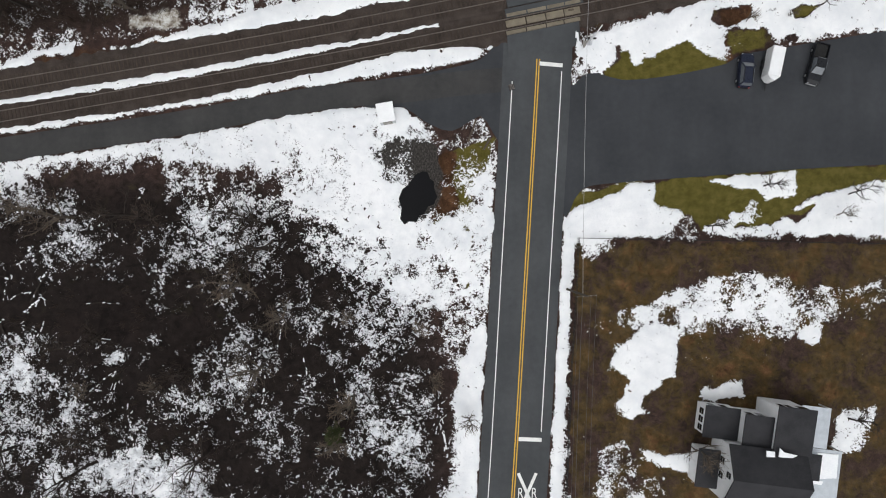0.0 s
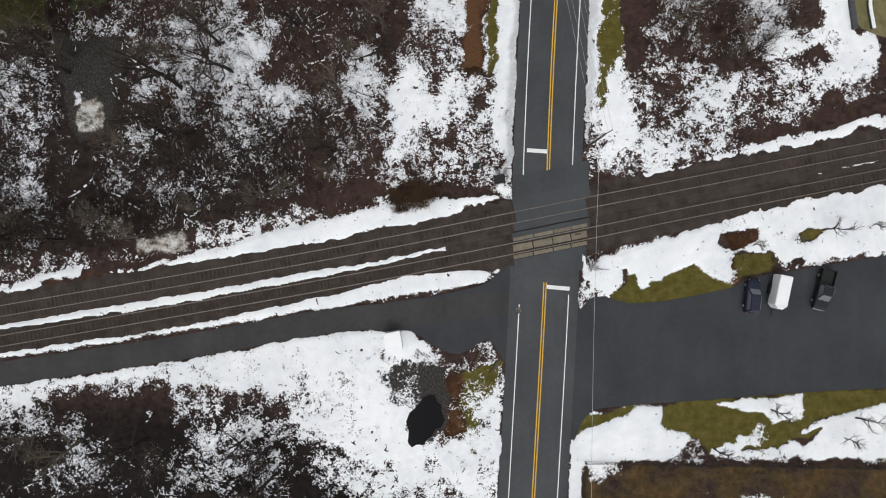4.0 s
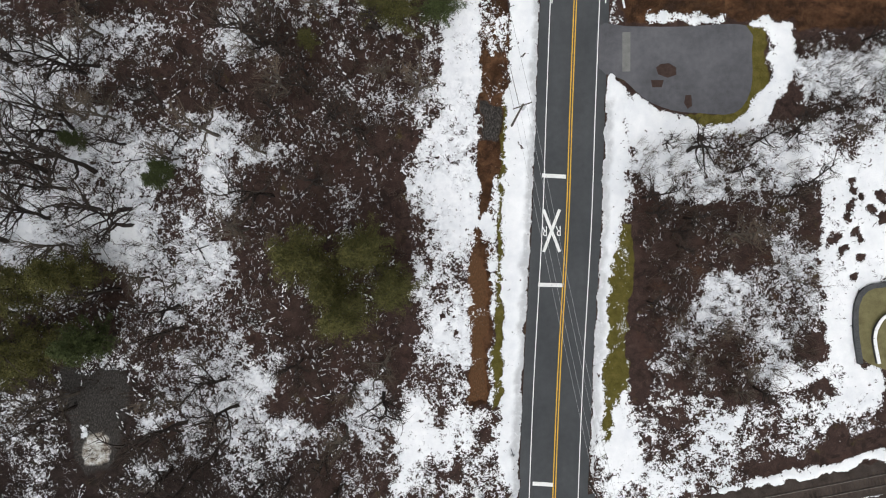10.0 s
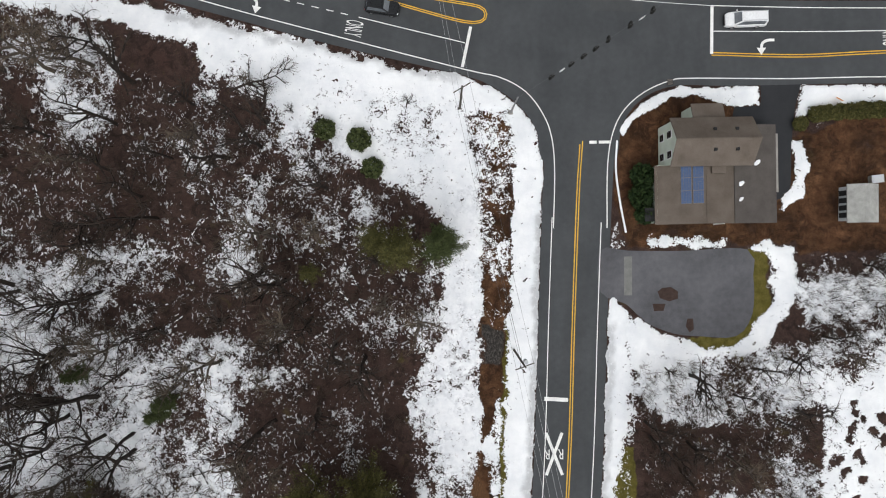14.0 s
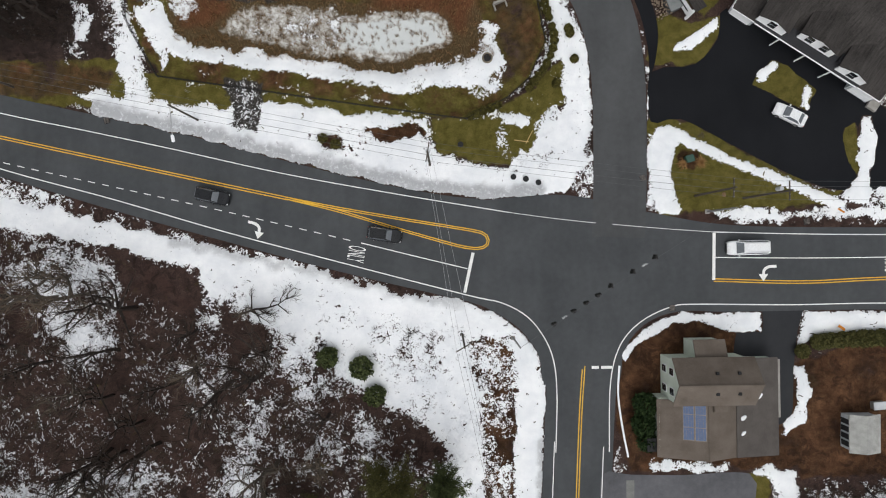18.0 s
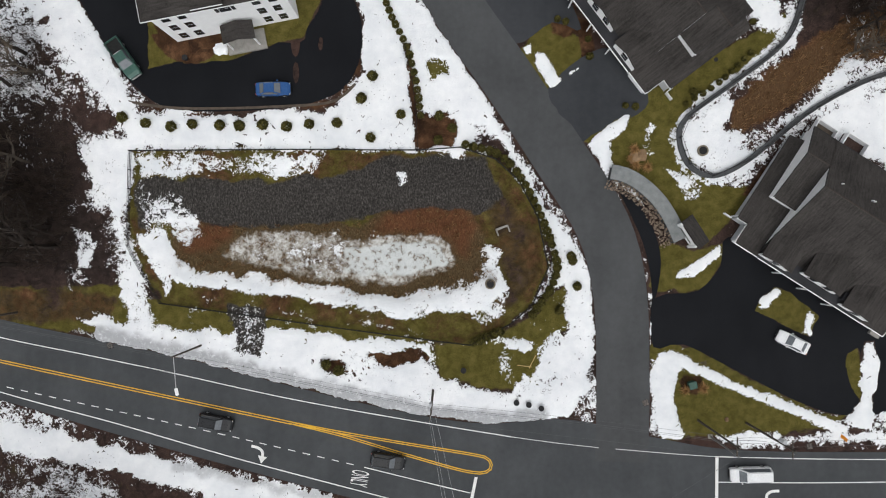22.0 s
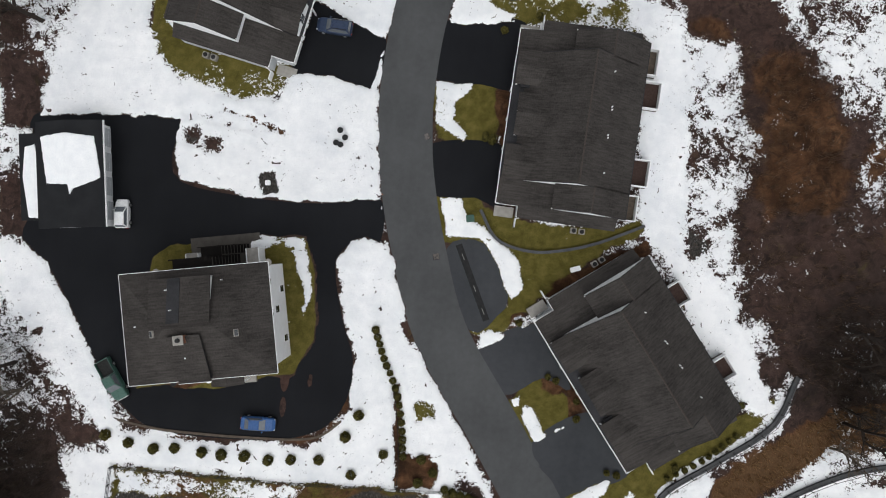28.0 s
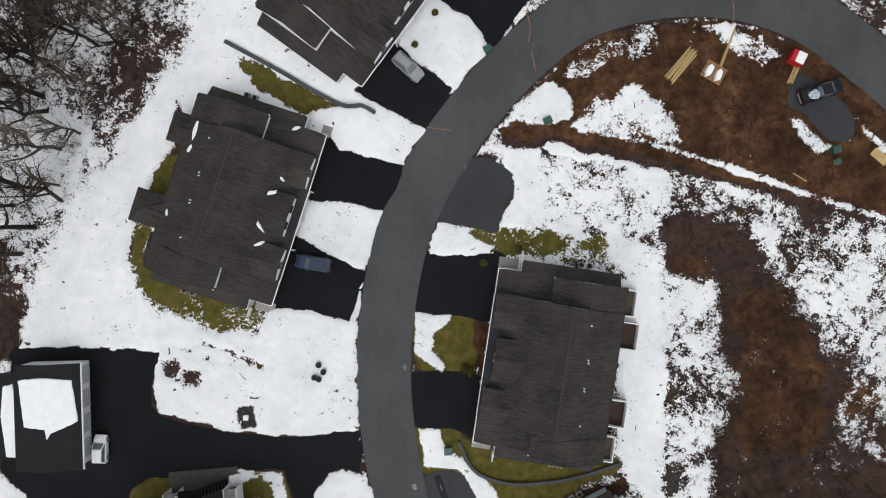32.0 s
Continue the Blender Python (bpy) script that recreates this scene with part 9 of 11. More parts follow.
for p, l, w in (((6.2, 1.1), 1.1, 0.6), ((4.0, -1.6), 1.0, 0.6), ((3.9, -3.7), 0.8, 0.5)):
    s = snow_scrap(0, 0, 0, l, w, 0)
    s.matrix_world = pose(_hx, _hy, float(gz(_hx, _hy)), 0, 0, 0.4) @ pose(p[0], p[1], 3.32 - 0.1186 * (p[0] - 3), 0, 6.7, 40)

(_sx, _sy), = [(54.4, 114.1)]
sh = empty("garden_shed", _sx, _sy, None, 0, "small shed with a weathered pale grey roof", "shed")
part("wall", box(-1.9, -2.3, -0.2, 1.9, 2.3, 2.0), GREY, sh)
slabs("roof", [[(-2.1, -2.6, 2.0), (-0.2, -2.6, 2.8), (-0.2, 2.6, 2.8), (-2.1, 2.6, 2.0)], [(-0.2, -2.6, 2.8), (2.1, -2.6, 2.0), (2.1, 2.6, 2.0), (-0.2, 2.6, 2.8)]], simple("weathered_pale_roofing", (0.2, 0.2, 0.19), (0.42, 0.42, 0.4), 0.9), sh)
for i in range(4):
    part("wall_slat", box(-2.0, -1.9 + i * 1.0, 0.2, -1.9, -1.2 + i * 1.0, 1.8), DARK, sh)
(_bx, _by), = [(57.3, 117.5)]
bx = empty("storage_box", _bx, _by, None, 5, "pale grey storage box beside the shed", "box")
part("body", box(-0.8, -0.5, -0.1, 0.8, 0.5, 0.7, bevel=0.04), CONCRETE, bx)
part("lid", box(-0.84, -0.54, 0.7, 0.84, 0.54, 0.8, bevel=0.03), GREY, bx)

# ---- rambling white house with dark roofs ----
(_ax, _ay), = [(43.3, -28.4)]
HA = empty("rambling_house", _ax, _ay, None, -7.0, "white multi-part house with dark roofs and grey porch roofs", "house")


def wing(x0, y0, x1, y1, eave, ridge, axis, roof=None, walls=None, over=0.25):
    bm = bmesh.new()
    prism(bm, [(x0, y0), (x1, y0), (x1, y1), (x0, y1)], -0.4, eave)
    part("wall", bm, walls or WHITE, HA)
    a, b, c, d = x0 - over, y0 - over, x1 + over, y1 + over
    if axis == "x":
        m = (b + d) / 2
        planes = [[(a, b, eave), (c, b, eave), (c, m, ridge), (a, m, ridge)], [(a, m, ridge), (c, m, ridge), (c, d, eave), (a, d, eave)]]
        for s in (x0, x1 - 0.2):
            bm = bmesh.new()
            wall_poly(bm, [(s, y0, eave - 0.1), (s, y1, eave - 0.1), (s, m, ridge - 0.15)], (0.2, 0, 0))
            part("gable_wall", bm, walls or WHITE, HA)
    elif axis == "y":
        m = (a + c) / 2
        planes = [[(a, b, eave), (m, b, ridge), (m, d, ridge), (a, d, eave)], [(m, b, ridge), (c, b, eave), (c, d, eave), (m, d, ridge)]]
        for s in (y0, y1 - 0.2):
            bm = bmesh.new()
            wall_poly(bm, [(x0, s, eave - 0.1), (x1, s, eave - 0.1), (m, s, ridge - 0.15)], (0, 0.2, 0))
            part("gable_wall", bm, walls or WHITE, HA)
    else:
        planes = [[(a, b, eave + 0.1), (c, b, eave + 0.1), (c, d, ridge), (a, d, ridge)]]
    slabs("roof", planes, roof or SHINGLE_DARK, HA)


wing(-9.1, 2.2, -4.9, 6.0, 3.0, 3.15, "flat")
wing(-4.6, 2.0, -1.1, 5.8, 4.6, 4.8, "flat")
wing(-1.0, 2.0, 3.5, 7.6, 5.5, 5.8, "flat")
wing(-6.5, -5.6, 3.2, 1.8, 5.2, 7.4, "x")
wing(-9.2, -4.6, -6.7, 0.1, 2.8, 2.9, "flat")
wing(3.4, -1.7, 6.4, 1.3, 3.3, 3.4, "flat")
PORCH = simple("pale_metal_porch_roof", (0.34, 0.37, 0.41), (0.52, 0.56, 0.6), 0.8, 0.5)
part("porch_roof", box(3.8, 2.2, 2.4, 7.7, 7.7, 2.52), PORCH, HA, "pale blue-grey porch roof")
part("porch_roof", box(3.4, -4.6, 2.3, 9.9, 2.1, 2.42), PORCH, HA, "pale blue-grey porch roof with snow")
for x, y in ((7.6, 7.6), (7.6, 4.4), (9.8, 2.0), (9.8, -4.4)):
    part("porch_post", box(x - 0.08, y - 0.08, -0.3, x + 0.08, y + 0.08, 2.3), TRIM, HA)
for x in (-0.2, 0.8, 2.3, 3.0):
    window(HA, x, 7.6, 4.2, 0.7, 1.2, 90)
for x in (-8.0, -6.4, -3.6, -2.2):
    window(HA, x, 6.0 if x < -5 else 5.8, 1.6 if x < -5 else 3.2, 0.9, 1.2, 90)
for y in (2.9, 4.0, 5.1):
    window(HA, -9.1, y, 1.6, 0.8, 1.2, 180)
for y, z in ((-0.6, 3.6), (-2.6, 3.6), (-1.9, 5.6)):
    window(HA, -6.5, y, z, 0.8, 1.1, 180)
HAM = pose(_ax, _ay, float(gz(_ax, _ay)), 0, 0, -7.0)
snow_slab("roof_snow", [(-2.4, 2.0), (-1.3, 2.0), (-1.2, 1.3), (-2.3, 1.2)], 6.0, lambda x: 0.0, HAM, "scrap of snow on the dark roof")
snow_slab("roof_snow", [(-0.8, 2.6), (-0.2, 2.1), (1.6, 1.9), (1.0, 1.5), (-0.8, 1.4)], 6.1, lambda x: 0.0, HAM, "scrap of snow on the dark roof")
snow_slab("roof_snow", [(6.6, 1.6), (9.4, 1.7), (9.5, -1.6), (7.4, -1.9), (6.9, -1.2)], 2.43, lambda x: 0.0, HAM, "patch of snow on the porch roof")
snow_slab("roof_snow", [(5.0, -2.2), (7.8, -2.2), (7.6, -2.7), (5.2, -2.6)], 2.43, lambda x: 0.0, HAM, "thin patch of snow on the porch roof")
# ---- vehicles ----
RUBBER = simple("tyre_rubber", (0.012, 0.012, 0.012), (0.03, 0.03, 0.03), 4.0)
CHROME = simple("bright_metal", (0.45, 0.45, 0.46), (0.6, 0.6, 0.61), 4.0, 0.3, 0.9)
LENS_W = simple("headlamp_glass", (0.5, 0.52, 0.55), (0.7, 0.72, 0.74), 4.0, 0.2)
LENS_R = simple("tail_lamp_red", (0.25, 0.01, 0.01), (0.4, 0.02, 0.015), 4.0, 0.3)
# pale base colour stands in for the sky reflected in the panes
CAR_GLASS = simple("vehicle_glass", (0.09, 0.1, 0.115), (0.16, 0.175, 0.19), 1.2, 0.12)
PAINTS = {}


def paint(name, c):
    if name not in PAINTS:
        m, n, l, b = mat(name, 0.3)
        v = coords(n, l, 1.0)
        f = noise_node(n, l, v, 6.0, 4.0)
        l.new(ramp(n, l, f, [(0.3, tuple(x * 0.82 for x in c)), (0.7, c)]), b.inputs["Base Color"])
        l.new(step_node(n, l, f, -0.4, 1.9), b.inputs["Roughness"])
        b.inputs["Specular IOR Level"].default_value = 0.22
        PAINTS[name] = m
    return PAINTS[name]


def loft(bm, rings):
    prev = None
    for ring in rings:
        vs = [bm.verts.new(p) for p in ring]
        if prev:
            n = len(vs)
            for i in range(n):
                bm.faces.new((prev[i], prev[(i + 1) % n], vs[(i + 1) % n], vs[i]))
        else:
            bm.faces.new(vs[::-1])
        prev = vs
    bm.faces.new(prev)


KINDS = {
    # stations of the lower body (x, half width, top), greenhouse (base x, roof x, height), length
    "sedan": ([(-2.3, 0.72, 0.82), (-2.15, 0.84, 0.98), (-1.2, 0.9, 1.0), (0.0, 0.91, 0.98), (1.0, 0.9, 0.94), (1.9, 0.84, 0.86), (2.25, 0.7, 0.68)], (-1.75, 1.05, -1.05, 0.25, 1.45)),
    "suv": ([(-2.3, 0.7, 0.9), (-2.2, 0.86, 1.06), (-1.9, 0.93, 1.12), (-1.2, 0.95, 1.12), (0.0, 0.96, 1.1), (1.1, 0.95, 1.08), (1.8, 0.91, 1.02), (2.15, 0.82, 0.92), (2.35, 0.62, 0.78)], (-2.15, 1.05, -1.95, 0.3, 1.75)),
    "van": ([(-2.75, 0.86, 1.0), (-2.65, 0.97, 1.15), (-1.2, 1.0, 1.16), (0.4, 1.0, 1.14), (1.7, 0.98, 1.1), (2.4, 0.93, 1.0), (2.75, 0.78, 0.8)], (-2.65, 1.75, -2.5, 0.95, 1.9)),
    "compact": ([(-1.85, 0.72, 0.9), (-1.78, 0.84, 1.05), (-0.9, 0.88, 1.06), (0.0, 0.88, 1.04), (0.9, 0.87, 1.0), (1.55, 0.82, 0.92), (1.9, 0.66, 0.74)], (-1.72, 0.95, -1.5, 0.2, 1.6)),
    "pickup": ([(-2.9, 0.9, 0.72), (-2.85, 0.96, 0.74), (-0.75, 0.98, 0.74), (-0.7, 0.98, 1.12), (0.5, 0.98, 1.12), (1.45, 0.98, 1.1), (2.4, 0.94, 1.04), (2.85, 0.8, 0.82)], (-0.65, 1.55, -0.5, 0.75, 1.85)),
}


def vehicle(kind, x, y, turn, paintwork, label, name="car", bed_cargo=False):
    st, (b0, b1, r0, r1, top) = KINDS[kind]
    c = empty(name, x, y, float(gz(x, y)) + 0.02, turn, label, "pickup truck" if kind == "pickup" else "van" if kind == "van" else "car")
    bm = bmesh.new()
    loft(bm, [[(px, -w * 0.94, 0.24), (px, -w, 0.5), (px, -w * 0.98, h - 0.1), (px, -w * 0.86, h), (px, w * 0.86, h), (px, w * 0.98, h - 0.1), (px, w, 0.5), (px, w * 0.94, 0.24)] for px, w, h in st])
    body = part("body", bm, paintwork, c)
    zb, wb, wr = 1.08 if kind != "sedan" else 0.95, st[3][1] * 0.88, st[3][1] * 0.72
    bm = bmesh.new()
    loft(bm, [[(b0, -wb, zb), (b1, -wb, zb), (b1, wb, zb), (b0, wb, zb)], [(r0, -wr, top), (r1, -wr, top), (r1, wr, top), (r0, wr, top)]])
    bmesh.ops.bevel(bm, geom=[e for e in bm.edges if all(v.co.z > top - 0.01 for v in e.verts)], offset=0.08, segments=2, affect='EDGES')
    part("cabin", bm, paintwork, c)
    def pane(name, corners, out):
        q = bmesh.new()
        mid = Vector([sum(k[i] for k in corners) / 4 for i in range(3)])
        pts = [mid + (Vector(k) - mid) * 0.86 + Vector(out) * 0.03 for k in corners]
        wall_poly(q, [tuple(p) for p in pts], tuple(-Vector(out) * 0.05))
        part(name, q, CAR_GLASS, c)
    pane("windscreen", [(b1, -wb, zb), (b1, wb, zb), (r1, wr, top), (r1, -wr, top)], (0.7, 0, 0.7))
    pane("rear_window", [(b0, -wb, zb), (b0, wb, zb), (r0, wr, top), (r0, -wr, top)], (-0.8, 0, 0.5))
    for s in (-1, 1):
        pane("side_window", [(b0, s * wb, zb), (b1, s * wb, zb), (r1, s * wr, top), (r0, s * wr, top)], (0, s * 0.9, 0.3))
        part("mirror", box(b1 - 0.5, s * (wb + 0.2) - 0.1, zb - 0.02, b1 - 0.32, s * (wb + 0.2) + 0.1, zb + 0.16, bevel=0.03), paintwork, c)
        part("headlight", box(st[-1][0] - 0.22, s * 0.62 - 0.16, st[-1][2] - 0.16, st[-1][0] - 0.02, s * 0.62 + 0.12, st[-1][2] + 0.03, bevel=0.03), LENS_W, c)
        part("tail_light", box(st[0][0] - 0.04, s * 0.66 - 0.12, 0.62, st[0][0] + 0.08, s * 0.66 + 0.12, 0.84, bevel=0.03), LENS_R, c)
        for wx in (st[0][0] * 0.62, st[-1][0] * 0.62):
            bm = bmesh.new()
            tube(bm, (wx, s * (st[3][1] - 0.2), 0.33), (wx, s * (st[3][1] + 0.02), 0.33), 0.34, 0.34, 18)
            tyre = part("wheel", bm, RUBBER, c)
            bm = bmesh.new()
            tube(bm, (wx, s * (st[3][1] + 0.0), 0.33), (wx, s * (st[3][1] + 0.04), 0.33), 0.22, 0.2, 14)
            part("rim", bm, CHROME, tyre)
    part("bumper", box(st[-1][0] - 0.12, -0.72, 0.34, st[-1][0] + 0.07, 0.72, 0.56, bevel=0.04), CHROME if kind == "pickup" else DARK, c)
    part("bumper", box(st[0][0] - 0.07, -0.74, 0.34, st[0][0] + 0.1, 0.74, 0.56, bevel=0.04), CHROME if kind == "pickup" else DARK, c)
    if kind in ("suv", "van"):
        for s in (-1, 1):
            part("roof_rail", box(r0 + 0.2, s * wr * 0.85 - 0.03, top, r1 - 0.1, s * wr * 0.85 + 0.03, top + 0.06), DARK if kind == "suv" else CHROME, c)
    else:
        part("roof_panel", box(r0 + 0.1, -wr * 0.8, top - 0.02, r1 - 0.1, wr * 0.8, top + 0.012, bevel=0.01), paintwork, c)
    if kind == "pickup":
        for s in (-1, 1):
            part("bed_side", box(-2.88, s * 0.93 - 0.06, 0.7, -0.72, s * 0.93 + 0.06, 1.12, bevel=0.03), paintwork, c)
        part("tailgate", box(-2.9, -0.88, 0.7, -2.8, 0.88, 1.1, bevel=0.02), paintwork, c)
        part("bed_floor", box(-2.8, -0.86, 0.74, -0.72, 0.86, 0.78), RUBBER, c)
    return c


BLACK, WHITEP = paint("black_paint", (0.012, 0.013, 0.016)), paint("white_paint", (0.78, 0.79, 0.8))
BLUE, NAVY = paint("blue_paint", (0.025, 0.085, 0.24)), paint("navy_paint", (0.03, 0.045, 0.085))
GREENP, SILVER = paint("green_paint", (0.05, 0.11, 0.09)), paint("silver_paint", (0.28, 0.29, 0.31))
for args in (
    ("suv", (41.2, 24.3), 84, paint("midnight_paint", (0.014, 0.018, 0.035)), "dark blue SUV parked at the snowy lot edge"),
    ("pickup", (51.0, 25.2), -105, BLACK, "black pickup truck parked at the lot edge"),
    ("suv", (-33.6, 147.1), -13, BLACK, "black SUV driving in the through lane"),
    ("suv", (-10.1, 141.6), -9, paint("charcoal_paint", (0.014, 0.015, 0.017)), "charcoal SUV driving towards the stop line"),
    ("van", (39.3, 139.3), 181, WHITEP, "white van waiting behind the stop line"),
    ("sedan", (45.1, 157.3), 153, WHITEP, "white sedan parked on the black driveway"),
    ("sedan", (-24.4, 191.9), 1, BLUE, "bright blue sedan parked on the black drive"),
    ("pickup", (-44.1, 196.1), -56, GREENP, "old green pickup truck parked at the drive edge"),
    ("compact", (-44.5, 218.0), 95, WHITEP, "small white car parked against the garage"),
    ("suv", (-18.8, 245.0), 176, NAVY, "navy blue SUV parked on a black driveway"),
    ("suv", (-8.9, 272.3), -37, SILVER, "silver grey SUV parked on a black driveway"),
    ("pickup", (45.4, 273.6), 24, BLACK, "black work pickup loaded with sheeting on the plot"),
):
    kind, (vx, vy), *rest = args
    vehicle(kind, vx, vy, *rest)
# load of the work pickup
(_x, _y), = [(44.6, 273.1)]
load = empty("plastic_sheeting", _x, _y, float(gz(_x, _y)) + 0.8, 24, "crumpled pale blue plastic sheeting in a truck bed", "sheeting")
bm = bmesh.new()
bmesh.ops.create_icosphere(bm, subdivisions=4, radius=1.0)
for v in bm.verts:
    k = 1 + 0.35 * (noise.noise(v.co * 2.6) + 0.6 * noise.noise(v.co * 6.0))
    v.co = Vector((v.co.x * 1.0 * k, v.co.y * 0.62 * k, max(0, v.co.z * 0.45 * k)))
part("heap", bm, simple("pale_plastic", (0.25, 0.33, 0.4), (0.55, 0.62, 0.68), 3.0, 0.3), load)
# white box trailer
(_x, _y), = [(44.6, 24.9)]
tr = empty("cargo_trailer", _x, _y, None, -102, "white V-nosed cargo trailer parked in the lot", "trailer")
bm = bmesh.new()
prism(bm, [(-2.3, -0.86), (1.75, -0.86), (2.3, -0.3), (2.3, 0.3), (1.75, 0.86), (-2.3, 0.86)], 0.5, 2.3)
bmesh.ops.bevel(bm, geom=bm.edges[:], offset=0.04, segments=2, affect='EDGES')
part("body", bm, WHITEP, tr)
part("roof", box(-2.2, -0.8, 2.3, 1.65, 0.8, 2.33, bevel=0.01), simple("white_roof_sheet", (0.7, 0.71, 0.72), (0.82, 0.83, 0.84), 1.0, 0.5), tr)
part("drawbar", box(2.0, -0.06, 0.42, 3.4, 0.06, 0.54), DARK, tr)
part("rear_door", box(-2.34, -0.78, 0.6, -2.29, 0.78, 2.2), WHITE, tr)
for s in (-1, 1):
    part("fender", box(-0.95, s * 0.97 - 0.11, 0.62, 0.55, s * 0.97 + 0.11, 0.72, bevel=0.03), DARK, tr)
    for wx in (-0.55, 0.2):
        bm = bmesh.new()
        tube(bm, (wx, s * 0.87, 0.32), (wx, s * 1.06, 0.32), 0.32, 0.32, 16)
        part("wheel", bm, RUBBER, tr)

# ---- fences ----
IRON = simple("black_fence_metal", (0.01, 0.01, 0.01), (0.028, 0.027, 0.026), 3.0, 0.6)


def fence(line, label, height=1.3, gap=2.5, closed=False, rails=(0.25, 0.75, 1.2), material=None, width=0.045, base=0.0, pickets=0):
    f = empty("fence", *line[0], 0, 0, label, "fence")
    f.matrix_world = Matrix.Identity(4)
    pts = []
    src = list(line) + ([line[0]] if closed else [])
    for a, b in zip(src, src[1:]):
        n = max(1, round(math.dist(a, b) / gap))
        pts += [(a[0] + (b[0] - a[0]) * i / n, a[1] + (b[1] - a[1]) * i / n) for i in range(n)]
    pts.append(src[-1])
    post = box(-width, -width, -0.3, width, width, height)
    me = bpy.data.meshes.new("post")
    post.to_mesh(me)
    post.free()
    me.materials.append(material or IRON)
    for p in pts:
        ob = new("post", me)
        ob.matrix_world, ob.parent = pose(p[0], p[1], float(gz(*p)) + base), f
    for a, b in zip(pts, pts[1:]):
        za, zb = float(gz(*a)) + base, float(gz(*b)) + base
        for r in rails:
            bm = bmesh.new()
            tube(bm, (a[0], a[1], za + r), (b[0], b[1], zb + r), 0.03, 0.03, 5)
            part("rail", bm, material or IRON, f)
        if pickets:
            bm = bmesh.new()
            n = int(math.dist(a, b) / pickets)
            for i in range(n):
                t = (i + 0.5) / n
                q = (a[0] + (b[0] - a[0]) * t, a[1] + (b[1] - a[1]) * t, za + (zb - za) * t)
                add_box(bm, q[0] - 0.012, q[1] - 0.012, q[2] + 0.08, q[0] + 0.012, q[1] + 0.012, q[2] + rails[-1])
            tagged(part("picket_panel", bm, material or IRON, f), kind="stuff")
    return f


fence(BASIN, "black metal fence round the sunken basin", 0.95, closed=True, rails=(0.2, 0.55, 0.9), pickets=0.16)
fence([(18.3, 1.3), (18.0, -6.4), (17.4, -15.9), (17.0, -25.3), (16.6, -34.9), (16.2, -44.3)], "dark chain-link fence along the lawn and road", 1.2, pickets=0.3)
fence([(18.3, 1.3), (26.8, 1.1), (40.1, 0.9), (61.0, 0.5), (71.3, 0.2)], "dark chain-link fence between lawn and lot", 1.2, pickets=0.3)
fence([(-5.5, 184.0), (-5.6, 188.6), (-6.1, 193.2), (-7.0, 197.8)], "low dark post-and-rail fence in the snow", 0.9, 2.2, rails=(0.4, 0.8))

# ---- walls in the landscape ----
BLOCKWALL = simple("dark_block_wall", (0.045, 0.047, 0.05), (0.09, 0.092, 0.095), 1.0, fine=8.0)


def low_wall(line, width, height, label, cap=None, blocks=True):
    w = empty("retaining_wall", *line[0], 0, 0, label, "retaining wall")
    w.matrix_world = Matrix.Identity(4)
    ribbon("wall", line, width / 2, width / 2, height, BLOCKWALL, w, 1.0, height + 0.3)
    pts = smooth(line, step=0.9)
    for a, b in zip(pts, pts[1:]):
        ribbon("cap_block", [tuple(a), tuple(a + (b - a) * 0.97)], width / 2 + 0.05, width / 2 + 0.05, height + 0.1, cap or BLOCKWALL, w, 2.0, 0.1)
    return w


POND = [(46.0, 204.4), (43.4, 197.7), (36.8, 192.3), (30.5, 187.7), (29.4, 184.9), (30.7, 181.4), (33.9, 179.8), (38.5, 181.8), (45.9, 187.7), (51.8, 191.1), (56.8, 193.0), (66.6, 195.2)]
low_wall(POND, 0.55, 0.45, "dark block retaining wall round the planted swale")
fence(offset_line(POND, 0.0, 0.0, 1.0, 3.0), "black metal fence on the retaining wall", 1.0, 2.4, rails=(0.15, 0.9), base=0.55)
low_wall([(-33.2, 273.1), (-25.3, 269.7), (-20.6, 267.5), (-16.6, 266.1), (-14.6, 266.5), (-12.7, 265.7)], 0.45, 0.5, "low dark timber-grey wall beside the lawn")
low_wall([(2.5, 222.8), (5.1, 219.0), (9.8, 217.8), (14.3, 218.4), (18.6, 219.8), (24.2, 222.5)], 0.3, 0.35, "low grey garden wall curving across the lawn")

# sunken garden pond with dark walls at the wood's far side
patch("pond_floor", [(55.3, 70.0), (56.7, 71.4), (59.5, 71.9), (65.9, 72.0), (65.9, 60.0), (56.9, 61.2), (55.6, 64.7)], 0.03, simple("olive_pond_liner", (0.09, 0.08, 0.035), (0.2, 0.18, 0.09), 0.8))
tagged(bpy.data.objects["pond_floor"], "olive-stained floor of a drained garden pond", "pond", kind="structure")
low_wall([(55.6, 61.2), (55.0, 65.5), (55.1, 69.4), (56.4, 71.5), (58.9, 72.1), (65.9, 72.3)], 0.6, 0.4, "dark block wall round the drained garden pond")
low_wall([(58.1, 61.2), (57.5, 64.7), (58.1, 66.7), (59.5, 68.0), (63.6, 69.0)], 0.35, 0.45, "inner curved wall of the drained garden pond", TRIM)

